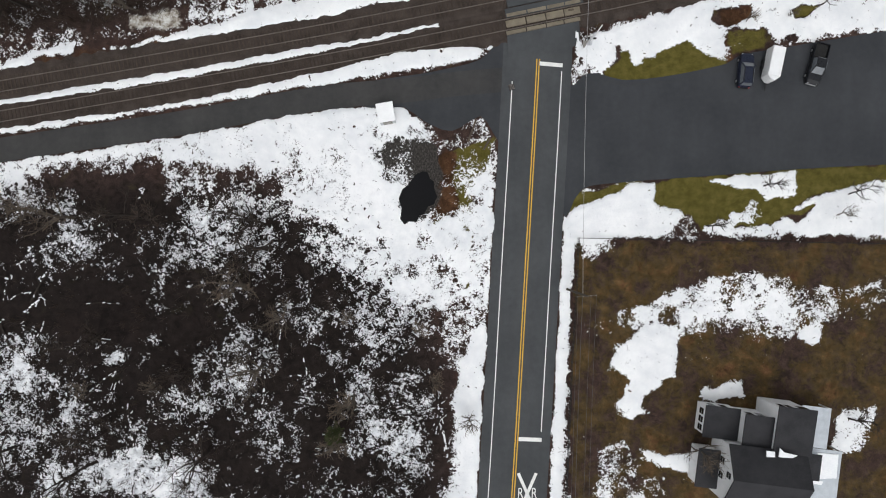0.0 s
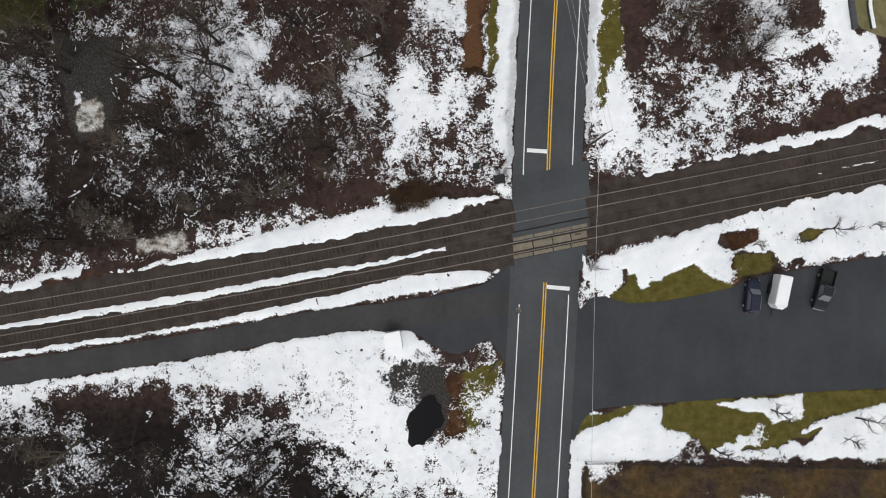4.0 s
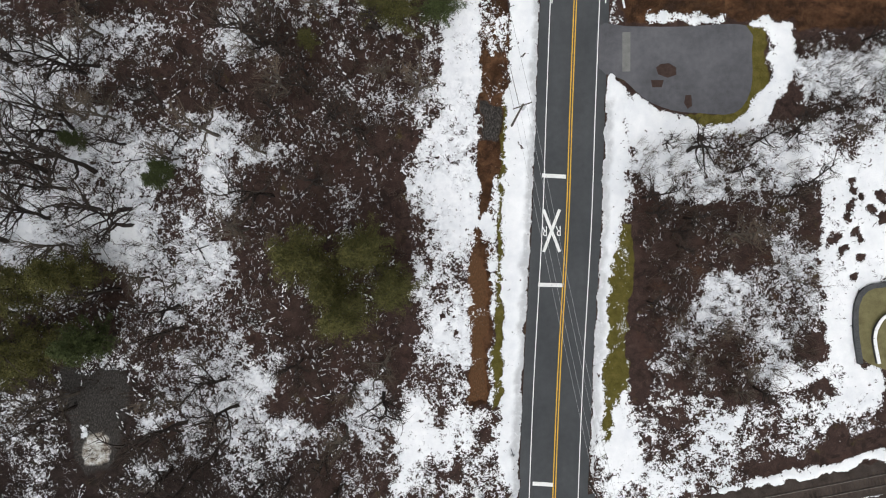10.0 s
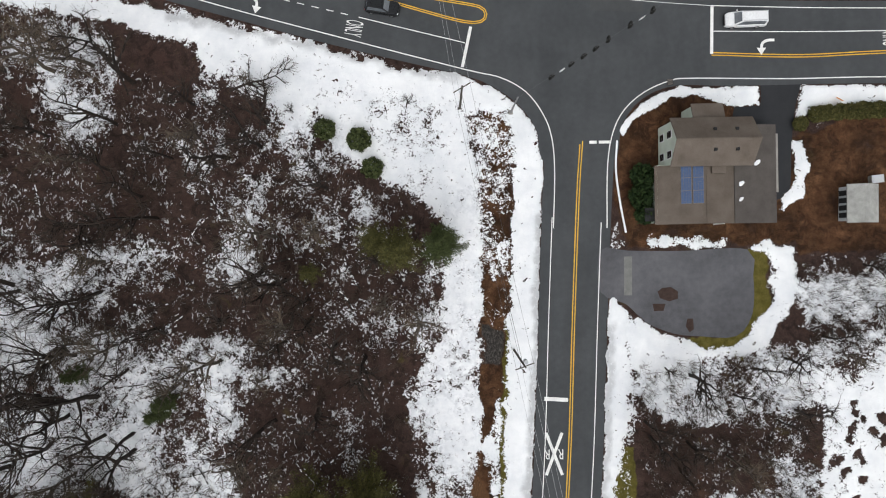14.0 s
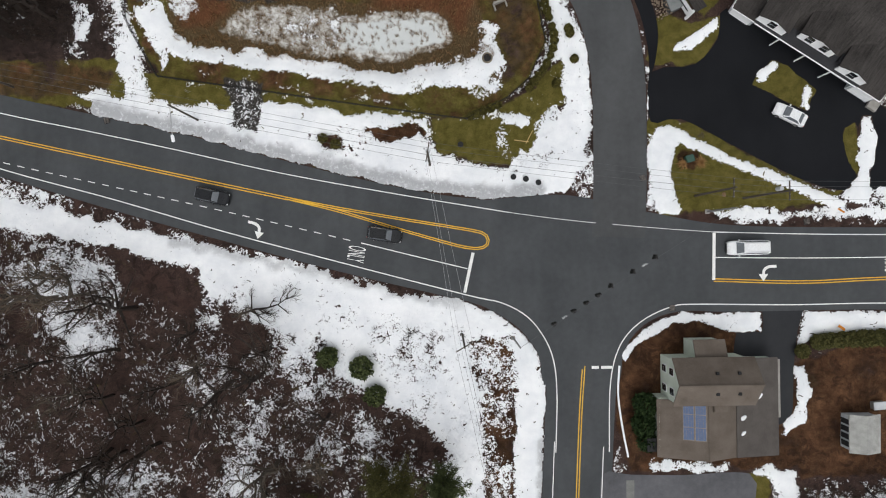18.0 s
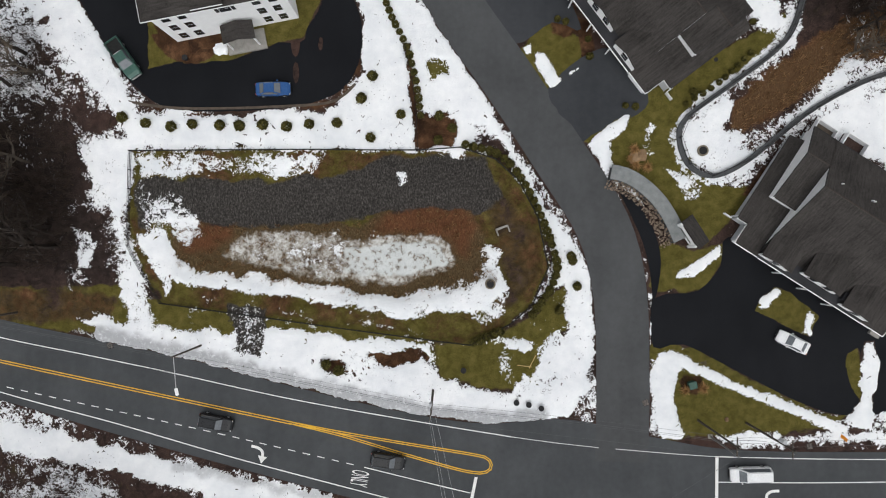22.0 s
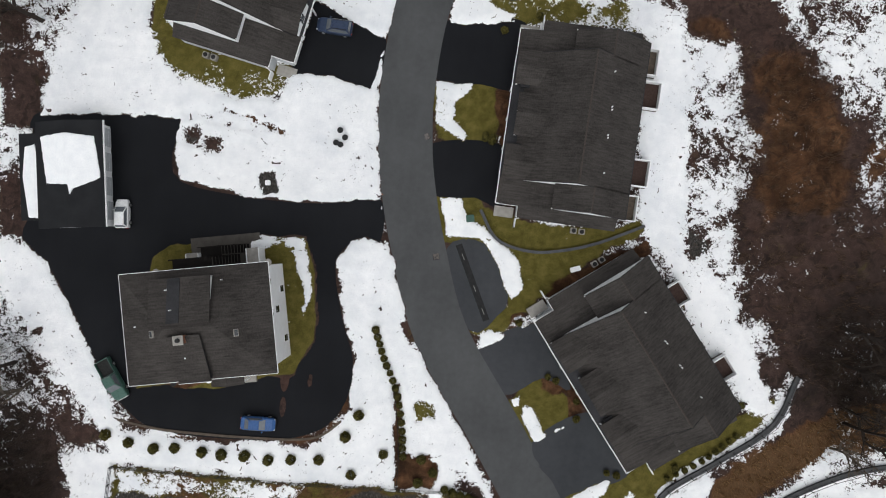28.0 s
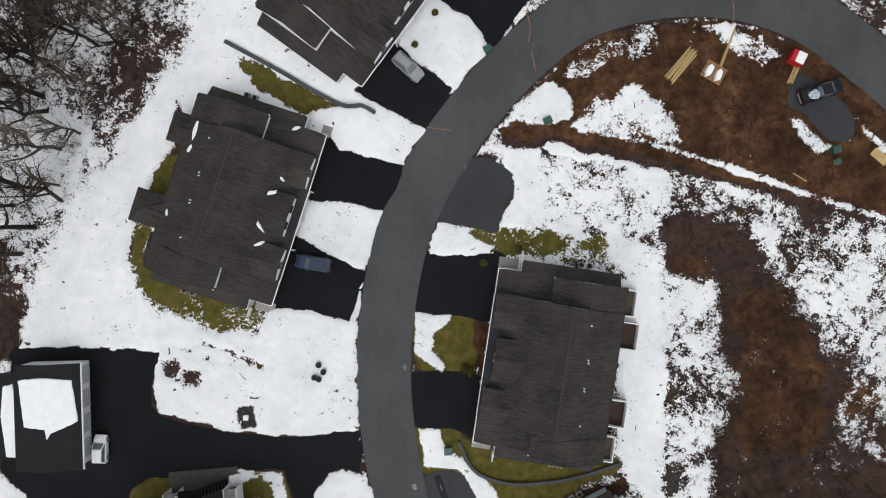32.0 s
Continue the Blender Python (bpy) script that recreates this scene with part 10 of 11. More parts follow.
# ---- entrance wall ----
CAP = simple("bluestone_cap", (0.13, 0.14, 0.14), (0.24, 0.25, 0.25), 1.2)
STONE = simple("field_stone", (0.1, 0.075, 0.055), (0.28, 0.22, 0.17), 2.0, spread=0.7)
ENTRY = [(20.3, 180.4), (22.0, 180.0), (24.1, 178.8), (26.4, 176.7), (28.1, 174.2), (29.5, 171.3)]
ew = empty("entrance_wall", *ENTRY[0], 0, 0, "curved field-stone entrance wall with a flat grey cap", "stone wall")
ew.matrix_world = Matrix.Identity(4)
ribbon("core", ENTRY, 0.7, 0.9, 1.0, BLOCKWALL, ew, 0.8, 1.3)
ribbon("cap", offset_line(ENTRY, 0.1), 0.95, 0.95, 1.14, CAP, ew, 0.8, 0.13)
stone = bmesh.new()
bmesh.ops.create_icosphere(stone, subdivisions=1, radius=0.5)
for v in stone.verts:
    v.co *= 1 + 0.25 * noise.noise(v.co * 3)
sme = bpy.data.meshes.new("stone")
stone.to_mesh(sme)
stone.free()
sme.materials.append(STONE)
for row in range(8):
    pts = smooth(offset_line(ENTRY, -1.0 - row * 0.15), step=0.36)
    for i, p in enumerate(pts):
        ob = new("stone", sme)
        s = random.uniform(0.24, 0.4)
        p = p + np.array((random.uniform(-0.16, 0.16), random.uniform(-0.16, 0.16)))
        ob.matrix_world = pose(p[0], p[1], float(gz(*p)) + 0.95 - row * 0.13, 0, 0, random.uniform(0, 360)) @ Matrix.Diagonal((s, s * random.uniform(0.6, 1), s * 0.7, 1))
        ob.parent = ew
(_x, _y), = [(30.2, 171.9)]
sg = empty("entrance_sign", _x, _y, None, -58, "white-framed estate sign under a small shingled roof", "sign")
part("board", box(-1.6, -0.08, 0.5, 1.6, 0.08, 2.0), TRIM, sg)
for s in (-1, 1):
    part("pillar", box(s * 1.7 - 0.18, -0.2, -0.2, s * 1.7 + 0.18, 0.2, 2.3, bevel=0.03), TRIM, sg)
slabs("roof", [[(-2.1, -0.1, 2.9), (2.1, -0.1, 2.9), (2.1, 1.9, 2.2), (-2.1, 1.9, 2.2)]], SHINGLE, sg)
part("writing_bar", box(-1.2, -0.1, 1.2, 1.2, -0.08, 1.45), DARK, sg)

class Sticks:
    """Collects thin three-sided tapering sticks into one mesh."""
    def __init__(self):
        self.v, self.f = [], []

    def add(self, pts, r0, r1):
        n, prev = len(pts), None
        for i, p in enumerate(pts):
            d = (pts[min(i + 1, n - 1)] - pts[max(i - 1, 0)]).normalized()
            a = d.orthogonal().normalized()
            b = d.cross(a)
            r = r0 + (r1 - r0) * i / (n - 1)
            k = len(self.v)
            for t in range(3):
                c, s = math.cos(t * 2.094), math.sin(t * 2.094)
                self.v.append(p + (a * c + b * s) * r)
            if prev is not None:
                self.f += [(prev + t, prev + (t + 1) % 3, k + (t + 1) % 3, k + t) for t in range(3)]
            prev = k

    def mesh(self, name, material):
        me = bpy.data.meshes.new(name)
        me.from_pydata([tuple(v) for v in self.v], [], self.f)
        me.materials.append(material)
        return me


# ---- poles and wires ----
POLE = simple("pole_timber", (0.05, 0.042, 0.035), (0.11, 0.095, 0.08), 2.0)
WIRE = simple("overhead_cable", (0.05, 0.05, 0.052), (0.12, 0.12, 0.125), 2.0)
WIRE_L = simple("bright_overhead_cable", (0.25, 0.25, 0.26), (0.42, 0.42, 0.43), 2.0, 0.4)
TOPS = {}


def pole(key, xy, h, arm=0.0, label="weathered timber utility pole with a crossarm", transformer=False):
    x, y = xy
    p = empty("utility_pole", x, y, None, arm, label, "utility pole", "utility poles")
    bm = bmesh.new()
    tube(bm, (0, 0, -0.5), (0, 0, h), 0.17, 0.11, 12)
    part("shaft", bm, POLE, p)
    part("crossarm", box(-1.2, -0.06, h - 0.7, 1.2, 0.06, h - 0.56, bevel=0.01), POLE, p)
    for s in (-1.1, -0.45, 0.45, 1.1):
        bm = bmesh.new()
        tube(bm, (s, 0, h - 0.56), (s, 0, h - 0.38), 0.05, 0.035, 8)
        part("insulator", bm, CONCRETE, p)
    if transformer:
        bm = bmesh.new()
        tube(bm, (0.4, 0.1, h - 3.0), (0.4, 0.1, h - 2.0), 0.26, 0.26, 14)
        part("transformer", bm, GREY, p)
    z = float(gz(x, y))
    a = radians(arm)
    TOPS[key] = [(x + s * math.cos(a), y + s * math.sin(a), z + h - 0.38) for s in (-1.1, -0.45, 0.45, 1.1)] + [(x, y, z + h - 2.6)]


def wire(p, q, sag=0.6, r=0.016, material=None):
    pts = [Vector(p).lerp(Vector(q), t) - Vector((0, 0, sag * 4 * t * (1 - t))) for t in np.linspace(0, 1, 13)]
    s = Sticks()
    s.add(pts, r, r)
    ob = new("overhead_wire", s.mesh("overhead_wire", material or WIRE))
    return tagged(ob, "thin sagging overhead cable between poles", "cable", "overhead wires")


for key, xy, h, arm, tf in (
    ("S0", (15.4, -56.1), 12, 5, False), ("S1", (16.8, -5.8), 12, 5, False), ("S2", (18.2, 44.7), 11, 30, True), ("W2", (7.6, 94.4), 12, 20, True),
    ("W3", (0.4, 127.8), 11, 30, False), ("X4", (-3.8, 151.1), 11.5, 80, True), ("X5", (32.6, 146.5), 11.2, 88, False), ("X6", (39.2, 146.1), 11.2, 90, True),
    ("X8", (-60.9, 162.4), 11, 78, False), ("X9", (84.2, 145.7), 11, 90, False), ("X0", (-88.5, 169.2), 11, 78, False),
):
    pole(key, xy, h, arm, transformer=tf)
for a, b, idx in (("S0", "S1", (0, 2, 3, 4)), ("S1", "S2", (4,)), ("S2", "W2", (0, 1, 2, 3)), ("W2", "W3", (0, 1, 3, 4)), ("W3", "X4", (0, 1, 3)), ("X8", "X4", (0, 2, 3, 4)),
                  ("X0", "X8", (0, 3, 4)), ("X4", "X5", (0, 2, 3, 4)), ("X5", "X6", (0, 1, 2, 3, 4)), ("X6", "X9", (0, 2, 3))):
    for i in idx:
        wire(TOPS[a][i], TOPS[b][i], 0.5 + 0.1 * i, 0.024 if i == 4 else 0.016, WIRE_L if (a, b) in (("S1", "S2"), ("S2", "W2"), ("W3", "X4")) else None)
(_x, _y), = [(7.3, 49.5)]
sp = empty("sign_post", _x, _y, None, 0, "slim steel sign post in the roadside snow", "sign post")
bm = bmesh.new()
tube(bm, (0, 0, -0.2), (0, 0, 3.0), 0.05, 0.05, 8)
part("post", bm, IRON, sp)
part("plate", box(-0.3, -0.03, 2.2, 0.3, 0.03, 2.9, bevel=0.01), GREY, sp)
# street lamp over the wide road
(_x, _y), = [(-35.6, 157.6)]
sl = empty("street_lamp", _x, _y, None, -78, "timber pole street lamp with a long arm over the road", "street lamp")
bm = bmesh.new()
tube(bm, (0, 0, -0.4), (0, 0, 8.6), 0.15, 0.11, 12)
part("pole", bm, POLE, sl)
bm = bmesh.new()
tube(bm, (0, 0, 8.2), (4.0, -0.2, 8.9), 0.05, 0.04, 8)
part("arm", bm, CHROME, sl)
part("lamp_head", box(3.8, -0.4, 8.8, 4.7, 0.0, 9.0, bevel=0.06), TRIM, sl)
# traffic signals on a span wire
(_a, _b), (_c, _d) = [(7.4, 127.2), (34.2, 144.3)]
for x, y, lab in ((_a, _b, "dark steel signal pole at the corner"), (_c, _d, "dark steel signal pole beside the stop line")):
    sp = empty("signal_pole", x, y, None, 0, lab, "signal pole")
    bm = bmesh.new()
    tube(bm, (0, 0, -0.4), (0, 0, 8.0), 0.14, 0.1, 12)
    part("shaft", bm, simple("galvanised_steel", (0.12, 0.12, 0.12), (0.22, 0.22, 0.22), 3.0, 0.5), sp)
    part("foot", box(-0.3, -0.3, -0.2, 0.3, 0.3, 0.12, bevel=0.03), CONCRETE, sp)
za, zb = float(gz(_a, _b)) + 7.8, float(gz(_c, _d)) + 7.8
wire((_a, _b, za), (_c, _d, zb), 0.5, 0.02)
SIGNALBLACK = simple("signal_housing", (0.014, 0.014, 0.013), (0.03, 0.03, 0.028), 3.0)
for t, plate in ((0.16, 0), (0.213, 1), (0.254, 0), (0.313, 0), (0.37, 0), (0.433, 0), (0.537, 0), (0.59, 1), (0.642, 0)):
    x, y, z = _a + (_c - _a) * t, _b + (_d - _b) * t, za + (zb - za) * t - 2.0 * t * (1 - t)
    if plate:
        s = empty("lane_sign", x, y, z, 30, "white lane sign hanging from the span wire", "sign", "signs on the span wire")
        part("plate", box(-0.32, -0.05, -0.9, 0.32, 0.05, -0.15, bevel=0.01), TRIM, s)
    else:
        s = empty("traffic_signal", x, y, z, 30 + 60 * (t > 0.4), "black three-lamp traffic signal hanging from a wire", "traffic light", "traffic lights on the span wire")
        part("housing", box(-0.18, -0.18, -1.2, 0.18, 0.18, -0.1, bevel=0.03), SIGNALBLACK, s)
        for k in range(3):
            bm = bmesh.new()
            tube(bm, (0.2, 0, -0.95 + k * 0.33), (0.42, 0, -0.95 + k * 0.33), 0.14, 0.15, 12)
            part("visor", bm, SIGNALBLACK, s)
    part("hanger", box(-0.03, -0.03, -0.2, 0.03, 0.03, 0.03), SIGNALBLACK, s)

# ---- railway signals and boxes ----
for (x, y), turn in ((([(19.5, 28.2)])[0], 0), (([(7.0, 41.6)])[0], 180)):
    cs = empty("crossing_signal", x, y, None, turn, "railway crossing mast with crossbuck, lamps and raised gate", "crossing signal", "crossing signals")
    bm = bmesh.new()
    tube(bm, (0, 0, 0), (0, 0, 4.3), 0.08, 0.08, 10)
    part("mast", bm, CHROME, cs)
    for a in (40, -40):
        part("crossbuck", box(-0.75, -0.02, -0.11, 0.75, 0.02, 0.11, m=pose(0, -0.12, 3.9, 0, a, 0)), TRIM, cs)
    for s in (-1, 1):
        bm = bmesh.new()
        tube(bm, (s * 0.45, -0.1, 2.8), (s * 0.45, -0.2, 2.8), 0.25, 0.25, 14)
        part("lamp", bm, SIGNALBLACK, cs)
    part("gate_arm", box(0.25, -0.05, 1.0, 0.37, 0.05, 7.0), TRIM, cs)
    part("gate_motor", box(0.1, -0.35, 0.6, 0.5, 0.35, 1.3, bevel=0.04), GREY, cs)
    part("footing", box(-0.5, -0.5, -0.2, 0.7, 0.5, 0.15), CONCRETE, cs)


def cabinet(x, y, w, d, h, turn, roof, label, body=None):
    c = empty("signal_cabinet", x, y, None, turn, label, "cabinet")
    part("body", box(-w / 2, -d / 2, -0.1, w / 2, d / 2, h, bevel=0.03), body or GREY, c)
    part("roof", box(-w / 2 - 0.12, -d / 2 - 0.12, h, w / 2 + 0.12, d / 2 + 0.12, h + 0.12, bevel=0.04), roof, c)
    part("door", box(-w * 0.3, -d / 2 - 0.03, 0.15, w * 0.3, -d / 2, h - 0.15), CONCRETE, c)
    part("handle", box(w * 0.2, -d / 2 - 0.07, h * 0.5, w * 0.24, -d / 2 - 0.03, h * 0.62), DARK, c)


for xy, *r in (((-8.2, 18.3), 2.1, 2.4, 2.3, 10, WHITE, "railway equipment hut with a white roof"),
               ((6.3, 40.4), 1.3, 1.0, 1.5, 10, DARK, "dark railway relay cabinet beside the crossing"),
               ((3.2, 42.3), 0.7, 0.7, 0.9, 5, DARK, "small dark utility box in the snow")):
    cabinet(*xy, *r)
# puddle debris, posts and timber at the apron
for x, y, ln, tn in [(*p, l, t) for p, l, t in ((([(3.6, 16.2)])[0], 3.2, 70), (([(5.7, 14.4)])[0], 1.8, 60), (([(17.3, 32.9)])[0], 0.8, 10))]:
    lg = tagged(part("timber_beam", box(-ln / 2, -0.13, -0.02, ln / 2, 0.13, 0.26, bevel=0.02), WOOD), "weathered timber beam lying on the verge", "timber", "timber on the verge")
    lg.matrix_world = pose(x, y, float(gz(x, y)) + 0.1, 0, 0, tn)

# ---- road signs, bins and small things ----
ORANGE = simple("orange_sign_face", (0.62, 0.2, 0.015), (0.8, 0.3, 0.03), 2.0)
for x, y in [(51.9, 144.2), (51.9, 128.3)]:
    s = empty("work_sign", x, y, None, 15, "orange roadworks sign on a folding stand", "road sign", "orange road signs")
    part("face", box(-0.45, -0.02, -0.45, 0.45, 0.02, 0.45, m=pose(0, 0, 0.95, 50, 45, 0)), ORANGE, s)
    for a in (-1, 1):
        part("leg", box(-0.03, -0.5, 0.0, 0.03, 0.5, 0.04, m=pose(a * 0.25, 0.2, 0.03, 0, 0, a * 40)), DARK, s)
    part("writing_bar", box(-0.25, -0.03, -0.06, 0.25, -0.02, 0.06, m=pose(0, 0, 0.95, 50, 45, 0)), DARK, s)
BIN = simple("green_bin_plastic", (0.012, 0.05, 0.035), (0.03, 0.09, 0.065), 3.0, 0.5)
for (x, y), t in ((([(48.1, 266.2)])[0], 20), (([(1.5, 275.7)])[0], 35), (([(1.2, 221.5)])[0], 10), (([(10.4, 266.9)])[0], 30), (([(31.6, 151.5)])[0], 15)):
    b = empty("utility_box", x, y, None, t, "dark green utility box on the ground", "utility box", "green utility boxes")
    part("body", box(-0.5, -0.45, -0.1, 0.5, 0.45, 0.8, bevel=0.05), BIN, b)
    part("lid", box(-0.54, -0.49, 0.8, 0.54, 0.49, 0.88, bevel=0.03), BIN, b)
(_x, _y), = [(48.6, 264.7)]
b = empty("round_bucket", _x, _y, None, 0, "pale green round tub on the dirt", "tub")
bm = bmesh.new()
tube(bm, (0, 0, -0.05), (0, 0, 0.5), 0.36, 0.42, 16)
part("tub", bm, simple("pale_green_plastic", (0.12, 0.26, 0.16), (0.22, 0.4, 0.26)), b)
bm = bmesh.new()
tube(bm, (0, 0, 0.5), (0, 0, 0.53), 0.44, 0.44, 16)
part("rim", bm, BIN, b)
LUMBER = simple("fresh_lumber", (0.32, 0.22, 0.09), (0.5, 0.37, 0.18), 2.0, spread=0.2)
for nm, (p, q), n, w in (("lumber", [(25.6, 273.2), (28.6, 277.9)], 8, 1.5), ("lumber", [(32.1, 275.3), (33.7, 281.1)], 2, 0.35), ("lumber", [(41.4, 274.2), (42.4, 277.0)], 4, 0.8), ("lumber", [(43.0, 262.7), (45.0, 261.8)], 1, 0.1)):
    L, ang = math.dist(p, q), math.degrees(math.atan2(q[1] - p[1], q[0] - p[0]))
    lm = empty("lumber_stack", (p[0] + q[0]) / 2, (p[1] + q[1]) / 2, None, ang, "loose pale lumber lying on the bare earth", "lumber", "lumber on the plot")
    for i in range(n):
        u = (i - (n - 1) / 2) * w / max(n, 1)
        part("plank", box(-L / 2 + random.uniform(0, 0.5), -0.07, 0.02, L / 2 - random.uniform(0, 0.5), 0.07, 0.11, m=pose(0, u, 0.03 * (i % 2), 0, 0, random.uniform(-2.5, 2.5))), LUMBER, lm)
(_x, _y), = [(31.4, 274.9)]
pl = empty("pallet", _x, _y, None, -25, "brown timber pallet holding two white bundles", "pallet")
for i in range(6):
    part("slat", box(-1.45, -1.1 + i * 0.4, 0.1, 1.45, -0.78 + i * 0.4, 0.16), simple("brown_pallet_wood", (0.2, 0.1, 0.05), (0.34, 0.19, 0.1)) if i == 0 else bpy.data.materials["brown_pallet_wood"], pl)
for y in (-1.0, 0, 1.0):
    part("bearer", box(-1.4, y - 0.06, -0.02, 1.4, y + 0.06, 0.1), WOOD, pl)
for s in (-0.68, 0.68):
    bn = tagged(snow_scrap(_x, _y, 0, 1.0, 2.0, 0), "white wrapped bundle on a pallet", "bundle", "white bundles")
    bn.name = "white_bundle"
    bn.matrix_world = pose(_x, _y, float(gz(_x, _y)) + 0.17, 0, 0, -25) @ pose(s, 0, 0) @ Matrix.Diagonal((1, 1, 4, 1))
(_x, _y), = [(41.8, 277.6)]
rb = empty("job_box", _x, _y, None, -20, "red job box with a white lid on the plot", "box")
part("body", box(-0.9, -0.8, -0.05, 0.9, 0.8, 1.2, bevel=0.04), paint("bright_red_paint", (0.45, 0.02, 0.03)), rb)
part("lid", box(-0.3, -0.75, 1.2, 0.85, 0.78, 1.26, bevel=0.02), TRIM, rb)
(_x, _y), = [(54.2, 265.9)]
bd = empty("plywood_sheet", _x, _y, None, -35, "pale plywood sheet partly under snow", "plywood")
part("sheet", box(-1.2, -0.6, 0.1, 1.2, 0.6, 0.16), LUMBER, bd)
(_x, _y), = [(-25.9, 223.8)]
wb = empty("well_cover", _x, _y, None, 5, "white well cover box in a thawed patch", "well cover")
part("box", box(-0.3, -0.3, -0.05, 0.3, 0.3, 0.4, bevel=0.04), TRIM, wb)
part("lid", box(-0.33, -0.33, 0.4, 0.33, 0.33, 0.46, bevel=0.02), TRIM, wb)
(_x, _y), = [(15.8, 216.0)]
bc = empty("garden_chest", _x, _y, None, 20, "white plastic chest on the lawn", "chest")
part("body", box(-0.65, -0.3, -0.05, 0.65, 0.3, 0.5, bevel=0.04), TRIM, bc)
part("lid", box(-0.68, -0.33, 0.5, 0.68, 0.33, 0.58, bevel=0.03), TRIM, bc)
for x, y in [(-17.0, 231.6), (-17.4, 229.9), (-16.8, 229.7), (-16.3, 230.7), (9.3, 149.0), (11.0, 148.5), (7.6, 149.3), (-36.1, 196.2), (0.4, 153.8)]:
    rk = empty("planter_pot", x, y, None, 0, "dark round pot standing in the snow", "pot", "dark pots in the snow")
    bm = bmesh.new()
    tube(bm, (0, 0, -0.05), (0, 0, 0.55), 0.28, 0.38, 14)
    part("pot", bm, DARK, rk)
    bm = bmesh.new()
    tube(bm, (0, 0, 0.5), (0, 0, 0.56), 0.4, 0.4, 14)
    part("rim", bm, DARK, rk)
ROCK = simple("brown_boulder", (0.12, 0.075, 0.04), (0.3, 0.2, 0.12), 2.0, spread=0.5)
for x, y, r in [(*p, q) for p, q in zip([(24.6, 182.7), (36.5, 146.6), (23.6, 182.3)], (0.75, 0.3, 0.8))]:
    bm = bmesh.new()
    bmesh.ops.create_icosphere(bm, subdivisions=3, radius=r)
    for v in bm.verts:
        v.co *= 1 + 0.3 * noise.noise(v.co * 1.4 / r) + 0.08 * noise.noise(v.co * 5 / r)
        v.co.z *= 0.7
    ob = tagged(part("boulder", bm, ROCK), "rough brown landscape boulder on the lawn", "boulder", "boulders")
    ob.matrix_world = pose(x, y, float(gz(x, y)) + r * 0.25)
for (x, y), tn in ((([(8.9, 155.0)])[0], -8),):
    fr = empty("timber_frame", x, y, None, tn, "pale timber frame lying on the grass", "timber frame")
    part("rail", box(-1.0, -0.8, 0.05, 1.0, -0.7, 0.12), LUMBER, fr)
    part("rail", box(0.9, -0.7, 0.05, 1.0, 1.3, 0.12, m=pose(0, 0, 0, 0, 0, -20)), LUMBER, fr)
(_x, _y), = [(5.9, 173.3)]
sn = empty("headwall", _x, _y, None, 20, "grey concrete drain headwall in the basin", "headwall")
part("slab", box(-0.8, -0.15, -0.3, 0.8, 0.15, 0.6, bevel=0.02), CONCRETE, sn)
part("wing_wall", box(-0.9, -0.9, -0.3, -0.75, 0.1, 0.4), CONCRETE, sn)
part("wing_wall", box(0.75, -0.9, -0.3, 0.9, 0.1, 0.4), CONCRETE, sn)
# stone edging beside the brown-roofed house and low edging round the black drive
ribbon("stone_edging", [(22.0, 123.2), (21.8, 119.3), (22.4, 114.6), (23.2, 110.5)], 0.12, 0.12, 0.16, TRIM, None, 1.0, 0.3)
tagged(bpy.data.objects["stone_edging"], "narrow pale edging kerb round the garden bed", "kerb", kind="structure")
EDGE = [(-45.2, 190.9), (-41.6, 190.2), (-37.1, 189.7), (-31.0, 189.6), (-25.7, 189.7), (-18.9, 190.0), (-16.0, 190.8), (-13.7, 192.8)]
lo = tagged(ribbon("drive_edging", EDGE, 0.16, 0.16, 0.14, WOOD, None, 1.0, 0.3), "dark timber edging along the black drive", "edging", kind="structure")
# ---- plants ----
BARK = simple("wet_dark_bark", (0.014, 0.011, 0.010), (0.045, 0.036, 0.031), 1.5)
TWIG = simple("grey_brown_twig", (0.024, 0.018, 0.014), (0.075, 0.056, 0.044), 0.4, spread=0.6)
TWIG2 = simple("tan_twig", (0.07, 0.052, 0.038), (0.17, 0.135, 0.1), 0.4, spread=0.6)
BARK2 = simple("grey_tan_bark", (0.05, 0.042, 0.035), (0.13, 0.11, 0.09), 1.5)


def foliage(name, c1, c2):
    m, n, l, b = mat(name, 0.8)
    geo = n.new("ShaderNodeNewGeometry")
    v = coords(n, l, 1.0)
    f = calc(n, l, 'MULTIPLY_ADD', noise_node(n, l, v, 0.8, 3.0), 0.6, calc(n, l, 'MULTIPLY', geo.outputs["Random Per Island"], 0.5))
    l.new(ramp(n, l, f, [(0.25, c1), (0.8, c2)]), b.inputs["Base Color"])
    return m


NEEDLE = foliage("pine_needle", (0.034, 0.036, 0.012), (0.125, 0.116, 0.04))
NEEDLE2 = foliage("green_pine_needle", (0.022, 0.032, 0.012), (0.085, 0.1, 0.038))
SHRUBLEAF = foliage("shrub_leaf", (0.021, 0.022, 0.006), (0.105, 0.09, 0.024))
YEWLEAF = foliage("yew_leaf", (0.006, 0.014, 0.005), (0.03, 0.05, 0.016))
REEDMAT = foliage("dry_grass", (0.09, 0.045, 0.018), (0.32, 0.2, 0.1))
LITTERMAT = foliage("dry_brush", (0.035, 0.022, 0.014), (0.13, 0.085, 0.055))


